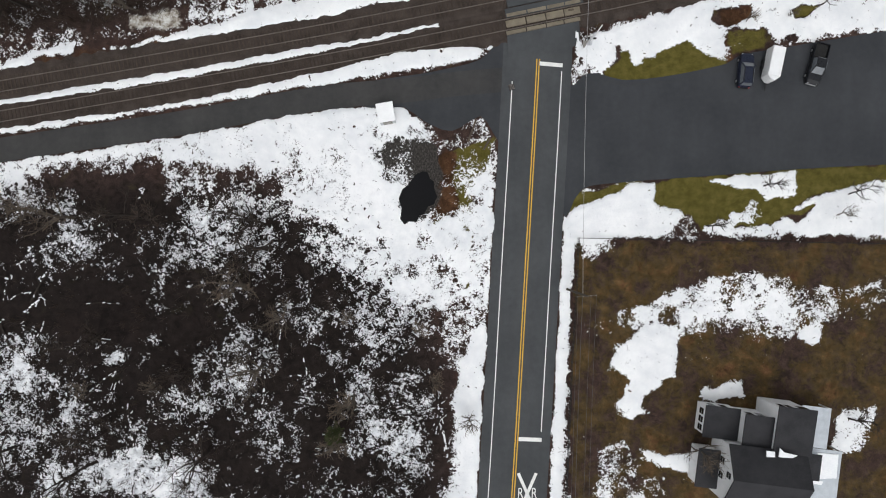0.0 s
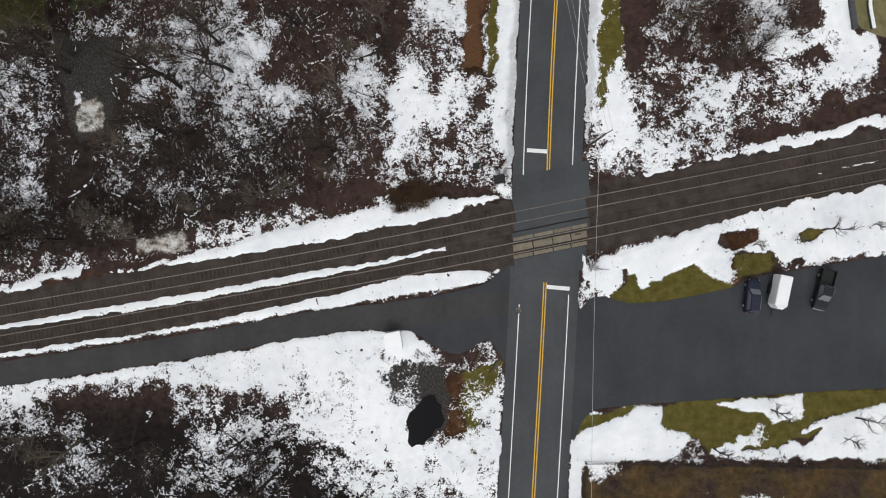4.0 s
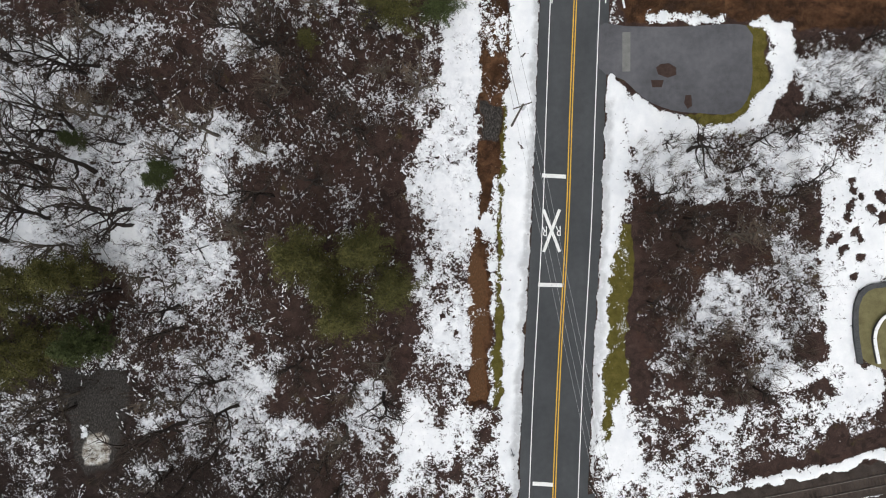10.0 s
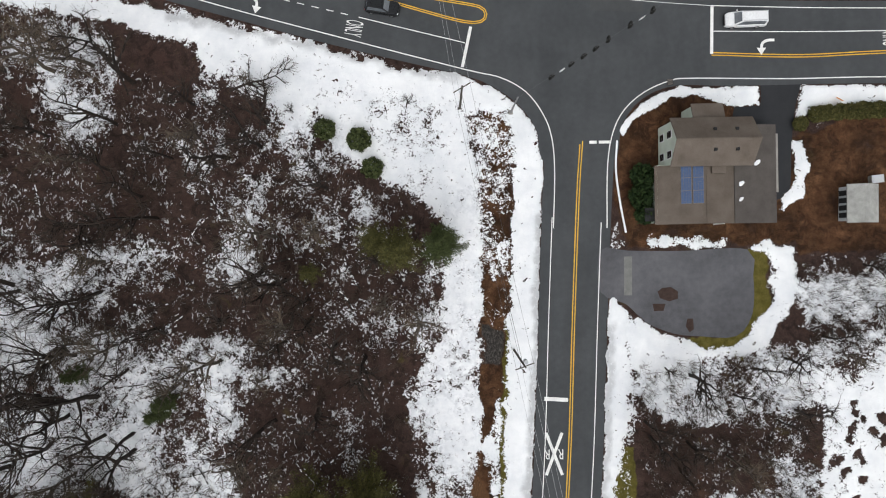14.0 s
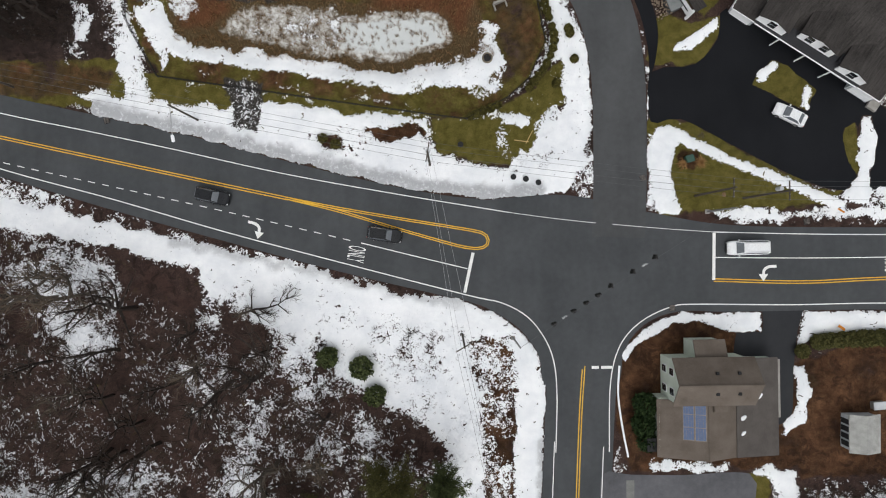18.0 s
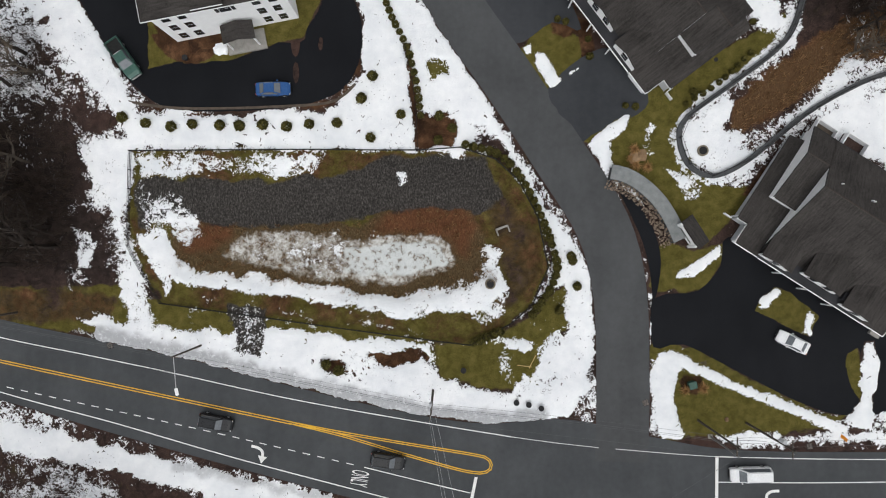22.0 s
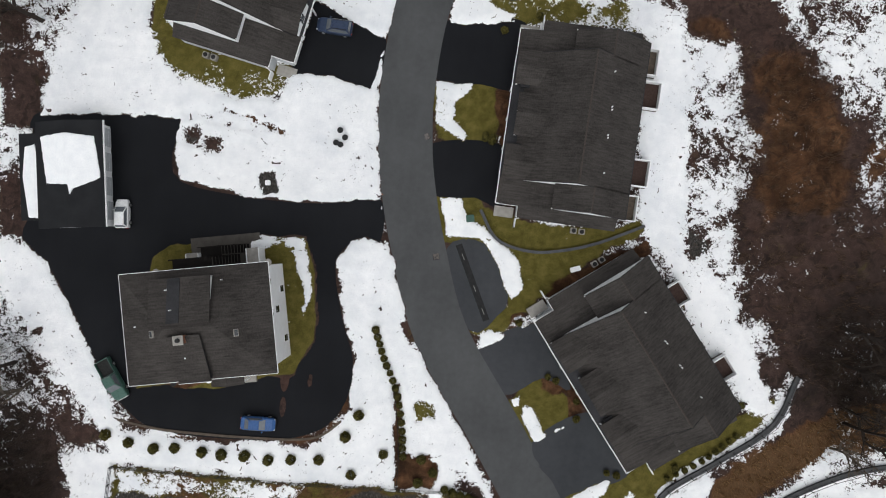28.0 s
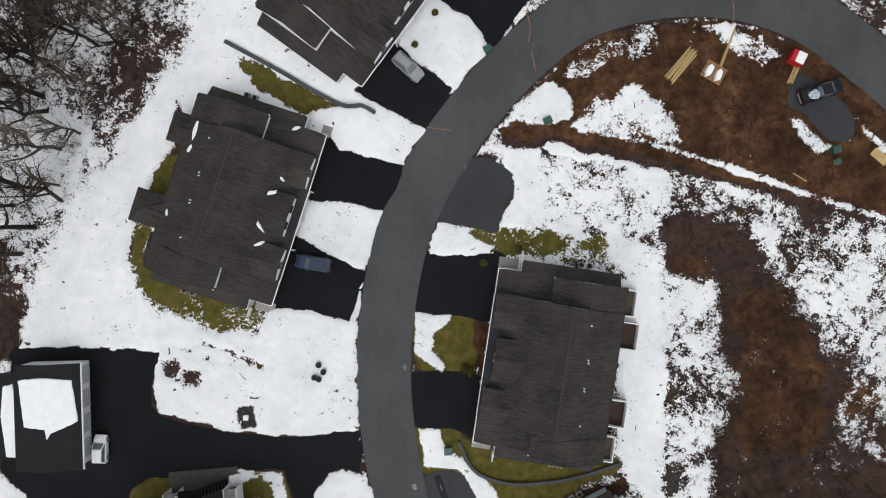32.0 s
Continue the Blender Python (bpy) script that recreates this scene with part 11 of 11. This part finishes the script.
def grow(p, d, length, bends, rng, lift_up=0.1):
    pts, d = [p], d.normalized()
    for _ in range(bends):
        d = (d + Vector((rng.gauss(0, 0.22), rng.gauss(0, 0.22), rng.gauss(0, 0.12) + lift_up))).normalized()
        pts.append(pts[-1] + d * length / bends)
    return pts


def bare_tree_meshes(seed, h, spread, material):
    rng = random.Random(seed)
    trunk, crown = Sticks(), Sticks()
    stem = grow(Vector((0, 0, -0.3)), Vector((rng.gauss(0, 0.06), rng.gauss(0, 0.06), 1)), h * 0.85, 5, rng, 0.4)
    trunk.add(stem, h * 0.021 + 0.05, 0.07)
    for i in range(11):
        t = rng.uniform(0.28, 1.0)
        k = min(int(t * 5), 4)
        p = stem[k].lerp(stem[k + 1], t * 5 - k)
        a = rng.uniform(0, math.tau)
        main = grow(p, Vector((math.cos(a), math.sin(a), rng.uniform(0.3, 1.0))), spread * rng.uniform(0.6, 1.1) * (1.25 - 0.6 * t), 4, rng)
        trunk.add(main, 0.2 * (1.3 - 0.7 * t), 0.04)
        for _ in range(6):
            u = rng.uniform(0.25, 1.0)
            j = min(int(u * 4), 3)
            q = main[j].lerp(main[j + 1], u * 4 - j)
            dv = (main[j + 1] - main[j]).normalized() + Vector((rng.gauss(0, 0.6), rng.gauss(0, 0.6), rng.gauss(0.1, 0.4)))
            br = grow(q, dv, spread * rng.uniform(0.25, 0.5), 3, rng)
            (trunk if rng.random() < 0.5 else crown).add(br, 0.06, 0.018)
            for _ in range(3):
                w = rng.uniform(0.2, 1.0)
                s = min(int(w * 3), 2)
                o = br[s].lerp(br[s + 1], w * 3 - s)
                crown.add(grow(o, (br[s + 1] - br[s]).normalized() + Vector((rng.gauss(0, 0.7), rng.gauss(0, 0.7), rng.gauss(0.1, 0.4))), spread * rng.uniform(0.14, 0.32), 2, rng), 0.021, 0.008)
    return trunk.mesh("trunk", BARK2 if material is TWIG2 else BARK), crown.mesh("crown", material)


def leaf_mesh(name, spots, size, material, rng, droop=0.0, slim=0.5):
    """Many small leaf blades at the given spots."""
    v, f = [], []
    for p, r in spots:
        a = Vector((rng.gauss(0, 1), rng.gauss(0, 1), rng.gauss(0, 0.5) - droop)).normalized()
        b = a.orthogonal().normalized()
        b = (b * math.cos(t := rng.uniform(0, 6.28)) + a.cross(b) * math.sin(t)) * slim
        s = size * r * rng.uniform(0.6, 1.2)
        k = len(v)
        v += [p - b * s * 0.5, p + a * s * 0.9, p + b * s * 0.5, p - a * s * 0.4]
        f.append((k, k + 1, k + 2, k + 3))
    me = bpy.data.meshes.new(name)
    me.from_pydata([tuple(x) for x in v], [], f)
    me.materials.append(material)
    return me


def pine_meshes(seed, h, spread, material):
    rng = random.Random(seed)
    trunk = Sticks()
    trunk.add([Vector((0, 0, -0.3)), Vector((0.1, 0, h * 0.5)), Vector((0, 0.1, h))], 0.26, 0.04)
    spots = []
    n = 74
    for i in range(n):
        t = 0.22 + 0.76 * i / n
        L = spread * (1.05 - t) ** 0.7 * rng.uniform(0.5, 1.25)
        a = i * 2.4 + rng.uniform(-0.5, 0.5)
        br = grow(Vector((0, 0, h * t)), Vector((math.cos(a), math.sin(a), rng.uniform(-0.05, 0.45))), L, 3, rng, 0.04)
        trunk.add(br, 0.05, 0.012)
        for _ in range(int(80 + 130 * L / spread)):
            u = rng.uniform(0.25, 1.05)
            k = min(int(u * 3), 2)
            p = br[k].lerp(br[k + 1], u * 3 - k)
            spots.append((p + Vector((rng.gauss(0, 0.062 * spread), rng.gauss(0, 0.062 * spread), rng.gauss(0, 0.22))), 1.0))
    return trunk.mesh("trunk", BARK), leaf_mesh("crown", spots, 0.4, material, rng, 0.0, 0.24)


def shrub_mesh(seed, r, h, material, count=420):
    rng = random.Random(seed)
    spots = []
    for _ in range(count):
        d = Vector((rng.gauss(0, 1), rng.gauss(0, 1), rng.gauss(0, 1))).normalized()
        k = rng.uniform(0.72, 1.04) * (1 + 0.16 * noise.noise(d * 2.2 + Vector((seed, 0, 0))))
        spots.append((Vector((d.x * r * k, d.y * r * k, h * 0.5 + d.z * h * 0.5 * k)), 1.0))
    return leaf_mesh("foliage", spots, 0.2 + 0.12 * r, material, rng, 0, 0.7)


def shrub_heap():
    bm = bmesh.new()
    bmesh.ops.create_icosphere(bm, subdivisions=4, radius=1.0)
    for v in bm.verts:
        k = 1 + 0.25 * noise.noise(v.co * 1.8) + 0.1 * noise.noise(v.co * 5)
        v.co = Vector((v.co.x * 1.1 * k, v.co.y * 0.8 * k, max(-0.05, v.co.z * 0.5 * k)))
    return bm


def plant(name, meshes, x, y, turn, s, label, category, group, z=None):
    t = empty(name, x, y, z, turn, label, category, group)
    for part_name, me in meshes:
        ob = new(part_name, me)
        ob.parent = t
        ob.matrix_local = Matrix.Scale(s, 4)
    return t


BARE = [bare_tree_meshes(11 + i, h, sp, m) for i, (h, sp, m) in enumerate([(12, 3.6, TWIG), (14, 4.2, TWIG), (15, 4.8, TWIG), (9, 3.6, TWIG2), (16, 5.2, TWIG), (8, 3.2, TWIG2), (12, 4.6, TWIG2)])]
PINES = [pine_meshes(41 + i, h, sp, m) for i, (h, sp, m) in enumerate([(18, 5.6, NEEDLE), (15, 5.0, NEEDLE), (13, 4.0, NEEDLE2)])]


def inside_any(x, y, areas):
    return any(float(inside(np.array([x]), np.array([y]), a)[0]) > 0 for a in areas)


NO_TREES = [[(p[0], p[1]) for p in a] for a in PAVED]
rng = random.Random(5)
trees = []
for outline, count, s0, s1 in WOODS:
    xs, ys = [p[0] for p in outline], [p[1] for p in outline]
    made = tries = 0
    while made < count and tries < 4000:
        tries += 1
        x, y = rng.uniform(min(xs), max(xs)), rng.uniform(min(ys), max(ys))
        if not inside_any(x, y, [outline]) or any((x - a) ** 2 + (y - b) ** 2 < 4.0 for a, b in trees) or inside_any(x, y, NO_TREES):
            continue
        trees.append((x, y))
        made += 1
        k = rng.randrange(len(BARE))
        tr_m, cr_m = BARE[k]
        plant("bare_tree", (("trunk", tr_m), ("crown", cr_m)), x, y, rng.uniform(0, 360), rng.uniform(s0, s1),
              "leafless deciduous tree with dark wet bark" if k not in (3, 5, 6) else "leafless brown-twigged tree in the wood", "tree", "bare trees in the woods")
# old wide oaks with long dark limbs
OAK = bare_tree_meshes(97, 15, 7.2, TWIG)
for (x, y), sc in zip([(-53.6, 94.2), (-45.4, 83.3), (-58.7, 88.3), (-49.6, 103.1), (-57.1, 82.0), (-36.1, 47.3), (-30.6, 55.6), (-27.0, 44.8), (-36.8, 41.4), (-62.0, 104.0), (-41.0, 97.0), (-56.0, 262.0), (-53.0, 250.0), (-50.0, 271.0), (-59.0, 180.0), (-56.0, 172.5)],
                      (1.0, 0.9, 1.1, 0.9, 1.0, 0.9, 0.8, 0.75, 0.85, 1.1, 0.8, 1.0, 0.9, 0.9, 1.0, 0.85)):
    trees.append((x, y))
    plant("bare_tree", (("trunk", OAK[0]), ("crown", OAK[1])), x, y, rng.uniform(0, 360), sc, "wide leafless oak with long dark limbs", "tree", "wide oaks in the woods")
# single bare trees at the lots and gardens
for (x, y), s in zip([(41.6, 31.2), (47.5, 32.0), (51.8, 33.6), (58.0, 33.9), (44.0, 8.5), (54.2, 4.6), (55.7, 7.3), (36.2, 3.0), (-14.9, -6.4), (-13.4, -9.6), (-1.5, -18.3), (3.2, -23.8), (55.8, -23.7), (34.2, -27.7), (-22.6, 127.5), (-7.0, 128.1), (-28.8, 131.5), (33.0, 154.6)],
                     (0.35, 0.3, 0.35, 0.3, 0.45, 0.35, 0.4, 0.4, 0.5, 0.5, 0.6, 0.6, 0.5, 0.7, 0.3, 0.35, 0.5, 0.2)):
    k = rng.randrange(len(BARE))
    plant("bare_tree", (("trunk", BARE[k][0]), ("crown", BARE[k][1])), x, y, rng.uniform(0, 360), s, "small leafless tree standing in snowy ground", "tree", "small bare trees")
for (x, y), k, s in zip([(-19.6, 76.5), (-12.1, 77.2), (-14.3, 69.4), (-8.6, 72.2), (-16.7, 72.9), (-49.8, 74.5), (-55.6, 72.8), (-53.5, 65.6), (-57.1, 62.8), (-47.8, 65.6), (-2.3, 109.1), (-8.1, 108.4), (-11.0, 109.6), (-40.4, 86.8), (-51.2, 92.2), (-19.9, 105.4), (-39.5, 88.3), (-15.1, -25.2)],
                        (0, 1, 0, 1, 1, 1, 0, 0, 1, 2, 2, 1, 1, 2, 2, 1, 2, 2), (1.0, 1.0, 0.95, 0.9, 0.9, 0.95, 1.0, 0.95, 0.9, 1.0, 0.95, 0.85, 0.65, 0.5, 0.5, 0.4, 0.5, 0.45)):
    plant("pine_tree", (("trunk", PINES[k][0]), ("crown", PINES[k][1])), x, y, rng.uniform(0, 360), s, "tall olive-green pine rising among bare trees" if s > 0.8 else "young green pine among bare trees", "tree", "pine trees")

ROUND = [shrub_mesh(60 + i, 0.62, 1.1, SHRUBLEAF) for i in range(3)]
BIGSHRUB = [shrub_mesh(70 + i, 1.5, 2.4, m, 900) for i, m in enumerate((YEWLEAF, NEEDLE2))]
OLIVE = [shrub_mesh(80 + i, 1.5, 2.0, NEEDLE, 1100) for i in range(2)]
STEM = Sticks()
for a in range(5):
    STEM.add([Vector((0, 0, -0.2)), Vector((math.cos(a * 1.26) * 0.2, math.sin(a * 1.26) * 0.2, 0.4)), Vector((math.cos(a * 1.26) * 0.4, math.sin(a * 1.26) * 0.4, 0.8))], 0.03, 0.01)
STEMS = STEM.mesh("stem", BARK)


def shrub(x, y, s, label, group, meshes=ROUND):
    plant("shrub", (("foliage", meshes[rng.randrange(len(meshes))]), ("stem", STEMS)), x, y, rng.uniform(0, 360), s * rng.uniform(0.9, 1.12), label, "shrub", group)


for x, y in [(-44.7, 188.5), (-41.6, 187.7), (-38.2, 187.2), (-35.4, 187.5), (-31.7, 187.3), (-29.1, 187.2), (-26.0, 187.3), (-22.8, 187.0), (-19.8, 187.3), (-16.2, 187.5)]:
    shrub(x, y, 1.0, "clipped round evergreen shrub in a snowy row", "shrubs in a row by the drive")
for x, y in [(-11.8, 185.6), (-11.4, 193.8), (-12.9, 190.8), (-7.7, 188.7), (-2.7, 185.2), (-0.8, 186.8), (-2.5, 188.5), (15.4, 168.7), (16.0, 165.2), (13.5, 161.9), (13.6, 162.1), (15.2, 169.3), (-16.7, 154.0), (-18.4, 154.8)]:
    shrub(x, y, 1.0, "round olive-green shrub in the snow", "round shrubs")
arc = [(1.0, 184.6), (5.2, 183.3), (7.9, 180.8), (10.7, 175.9), (12.6, 170.9), (13.3, 167.7), (12.3, 164.7), (9.9, 161.4)]
for line, lab, grp, s, gap in ((arc, "round shrub in the hedge along the basin fence", "hedge along the basin", 0.85, 0.95),
                               ([(1.8, 157.6), (5.5, 159.1)], "round shrub in a short hedge", "short hedge", 0.9, 1.0),
                               ([(-10.1, 205.5), (-8.7, 201.7), (-6.8, 197.8), (-5.6, 193.2), (-5.0, 188.6)], "round shrub in a hedge across the snow", "hedge across the snow", 0.75, 1.0)):
    for p in smooth(line, step=gap) if len(line) > 2 else [np.array(line[0]) + (np.array(line[1]) - np.array(line[0])) * t for t in np.linspace(0, 1, 5)]:
        shrub(p[0], p[1], s, lab, grp)
for x, y in [(13.5, 201.2), (14.6, 200.8), (17.5, 198.3), (17.7, 196.0), (9.0, 208.1), (22.3, 189.3), (23.6, 189.1), (2.3, 232.9), (3.3, 232.6), (8.1, 249.5), (2.3, 232.4), (3.2, 232.1), (3.6, 247.1), (31.2, 190.9), (39.0, 200.0), (-8.3, 275.5), (-6.0, 280.0)]:
    shrub(x, y, 0.7, "dark low shrub in a mulch bed", "shrubs in mulch beds", ROUND)
for x, y in [(-18.0, 124.9), (-13.4, 123.5), (-11.6, 119.6)]:
    shrub(x, y, 1.05, "bushy young evergreen in deep snow", "young evergreens", BIGSHRUB[1:])
for p in smooth([(46.8, 125.1), (49.0, 126.4), (53.6, 126.7), (58.8, 126.9), (64.4, 127.0)], step=1.3):
    shrub(p[0], p[1], 0.72, "spreading olive evergreen hedge shrub", "evergreen hedge by the road", OLIVE)
for x, y in [(25.1, 118.1), (24.9, 115.3), (25.5, 113.0)]:
    shrub(x, y, 1.0, "dark spreading yew beside the house", "yews by the house", BIGSHRUB[:1])
for p in smooth([(30.3, 189.4), (34.6, 192.1), (38.7, 195.9)], step=1.1):
    shrub(p[0], p[1], 0.6, "small dark shrub along the retaining wall", "shrubs along the wall", ROUND)

# a tree that has fallen out of the wood onto the snow
down = empty("fallen_tree", -31.0, 130.6, float(gz(-31.0, 130.6)) + 0.5, 0, "dark fallen tree with bare limbs lying on the snow", "tree")
down.matrix_world = pose(-31.0, 130.6, float(gz(-31.0, 130.6)) + 0.5, 0, 87, 22)
for nm, me in (("trunk", BARE[1][0]), ("crown", BARE[1][1])):
    ob = new(nm, me)
    ob.parent = down
    ob.matrix_local = Matrix.Scale(0.72, 4) @ Matrix.Diagonal((0.55, 1, 1, 1))
# a low heap of cleared snow before the white house
heap = part("snow_heap", shrub_heap(), SNOW)
tagged(heap, "small heap of cleared snow on the black drive", "snow heap")
heap.matrix_world = pose(-31.3, 197.4, float(gz(-31.3, 197.4)))
# undergrowth, dry reeds and fallen logs
def scatter(outlines, count, seed):
    r, out = random.Random(seed), []
    boxes = [(min(p[0] for p in o), max(p[0] for p in o), min(p[1] for p in o), max(p[1] for p in o)) for o in outlines]
    for o, b in zip(outlines, boxes):
        n = count
        X, Y = np.array([r.uniform(b[0], b[1]) for _ in range(n)]), np.array([r.uniform(b[2], b[3]) for _ in range(n)])
        ok = inside(X, Y, o) > 0
        for a in NO_TREES:
            ok &= inside(X, Y, a) < 0.3
        out += list(zip(X[ok], Y[ok]))
    return out


def brush(name, spots, per, h, spread, r0, material, label, seed):
    r, s = random.Random(seed), Sticks()
    for x, y in spots:
        z = float(gz(x, y))
        for _ in range(per):
            a, k = r.uniform(0, math.tau), r.uniform(0.3, 1.0)
            tip = Vector((x + math.cos(a) * spread * k, y + math.sin(a) * spread * k, z + h * r.uniform(0.5, 1.1)))
            s.add([Vector((x + r.gauss(0, 0.15), y + r.gauss(0, 0.15), z - 0.05)), tip.lerp(Vector((x, y, z + h)), 0.35), tip], r0, r0 * 0.4)
    tagged(new(name, s.mesh(name, material)), label, "undergrowth", kind="stuff")


brush("undergrowth", scatter([w[0] for w in WOODS], 380, 21), 8, 1.7, 1.2, 0.016, TWIG, "tangled leafless undergrowth in the woods", 22)
brush("dry_brush", scatter([[(34.7, 247.4), (49.1, 244.9), (52.4, 225.0), (62.5, 219.9), (64.1, 203.5), (45.4, 203.4), (39.3, 211.8), (36.3, 220.6)], [(-9.0, 38.7), (-5.1, 40.6), (-1.1, 39.4), (-3.5, 36.7), (-8.2, 35.9)]], 900, 23), 8, 1.1, 0.8, 0.016, LITTERMAT, "brown dry brush on the wet ground", 24)
brush("dry_reeds", scatter([[(-39.4, 174.1), (-30.4, 174.0), (-14.9, 174.2), (-7.2, 176.2), (1.4, 175.6), (3.7, 171.3), (5.2, 165.8), (-8.9, 163.2), (-24.5, 165.7), (-36.0, 167.8), (-39.0, 168.7)], [(36.2, 186.0), (36.8, 189.7), (44.2, 196.2), (53.1, 201.3), (66.5, 202.6), (66.6, 195.9), (51.7, 194.7), (44.3, 188.8), (37.7, 185.2)]], 900, 25), 9, 0.8, 0.5, 0.014, REEDMAT, "tawny dry reeds round the frozen basin", 26)
brush("saplings", scatter([w[0] for w in WOODS[1:5]], 300, 51), 7, 2.6, 1.5, 0.022, TWIG2, "pale leafless saplings and brambles in the woods", 52)
LOGS = scatter([w[0] for w in WOODS[:5]], 85, 31)
for x, y in LOGS[:230]:
    L = rng.uniform(2.0, 6.5)
    lg = empty("fallen_log", x, y, None, rng.uniform(0, 180), "fallen dark log capped with a line of snow", "log", "fallen logs")
    k, bow = rng.uniform(0.5, 1.1), rng.uniform(-0.35, 0.35)
    def along(u, z):
        return Vector((L * (u - 0.5), bow * (1 - (2 * u - 1) ** 2), z))
    s = Sticks()
    s.add([along(u, 0.14 + 0.04 * u) for u in (0, 0.3, 0.6, 1)], 0.15 * k, 0.06 * k)
    for u in (0.45, 0.7):
        s.add([along(u, 0.18), along(u, 0.2) + Vector((L * 0.14, rng.choice((-1, 1)) * L * rng.uniform(0.1, 0.2), 0.12))], 0.05 * k, 0.015)
    ob = new("trunk", s.mesh("trunk", BARK))
    ob.parent = lg
    s, u = Sticks(), rng.uniform(0.0, 0.2)
    while u < 0.92:
        e = min(u + rng.uniform(0.02, 0.16) * 4 / L, 0.98)
        w = k * rng.uniform(0.07, 0.16)
        o = Vector((0, rng.gauss(0, 0.08), 0))
        s.add([along(u, 0.16) + o, along(u * 0.7 + e * 0.3, 0.22) + o, along(u * 0.3 + e * 0.7, 0.22) + o * 0.5, along(e, 0.16) + o], w, w * rng.uniform(0.3, 1.0))
        if rng.random() < 0.4:
            q = along((u + e) / 2, 0.05) + Vector((rng.gauss(0, 0.2), rng.choice((-1, 1)) * rng.uniform(0.25, 0.6), 0))
            s.add([q, q + Vector((rng.gauss(0, 0.2), rng.gauss(0, 0.2), 0.06)), q + Vector((rng.gauss(0, 0.35), rng.gauss(0, 0.35), 0))], w, w * 0.5)
        u = e + rng.choice((0.02, 0.05, 0.12, 0.3)) * rng.uniform(0.6, 1.4)
    ob = new("snow_cap", s.mesh("snow_cap", SNOW))
    ob.parent = lg
    tagged(ob, "broken line of snow", kind="stuff")

# dead weed stalks poking through the snow
brush("weed_stalks", scatter([[(-59.2, 208.8), (-46.9, 190.7), (-44.7, 174.1), (-52.5, 172.7), (-56.8, 189.4)], [(-55.4, 234.5), (-47.6, 248.8), (-45.1, 262.6), (-34.1, 283.2), (-39.4, 282.7), (-47.7, 266.2), (-53.9, 252.0), (-60.2, 237.1)], [(27.5, 248.3), (34.7, 246.7), (36.9, 222.1), (36.8, 214.6), (29.9, 221.5)],
                              [(10.1, 263.1), (28.1, 260.5), (56.2, 254.7), (67.1, 243.0), (46.9, 244.1), (27.8, 255.8), (10.6, 258.1)], [(-37.2, 138.6), (-24.0, 136.9), (-8.5, 132.8), (4.0, 131.9), (3.1, 123.4), (-0.9, 110.1), (-9.4, 118.0), (-21.0, 125.9), (-30.3, 130.3)],
                              [(-49.0, 250.7), (-16.5, 256.7), (-15.4, 244.8), (-33.1, 240.8), (-48.3, 241.8)], [(-3.7, 117.2), (3.3, 117.2), (3.2, 96.2), (1.9, 71.8), (-5.6, 65.5), (-7.1, 84.5)], [(-3.4, 81.9), (6.9, 81.9), (6.8, 40.2), (-8.2, 43.0), (-5.0, 60.7)]], 130, 41), 6, 0.45, 0.3, 0.011, LITTERMAT, "thin brown weed stalks poking through the snow", 42)

# tan ornamental grass by the entrance wall
TAN = foliage("tan_ornamental_grass", (0.17, 0.085, 0.03), (0.42, 0.25, 0.11))
for (x, y), r in zip([(23.5, 183.5), (23.7, 181.4), (25.2, 181.1), (23.1, 182.2), (30.7, 150.8), (33.2, 151.0)], (0.85, 0.95, 0.85, 0.7, 0.9, 1.0)):
    rr = random.Random(int(x * 100))
    s = Sticks()
    for k in range(150):
        a, d = rr.uniform(0, math.tau), r * rr.uniform(0.35, 1.1)
        s.add([Vector((0, 0, -0.05)), Vector((math.cos(a) * d * 0.45, math.sin(a) * d * 0.45, 0.75)), Vector((math.cos(a) * d, math.sin(a) * d, rr.uniform(0.25, 0.6)))], 0.03, 0.012)
    ob = tagged(new("ornamental_grass", s.mesh("ornamental_grass", TAN)), "tan dry clump of ornamental grass on the lawn", "grass clump", "ornamental grass clumps")
    ob.matrix_world = pose(x, y, float(gz(x, y)))
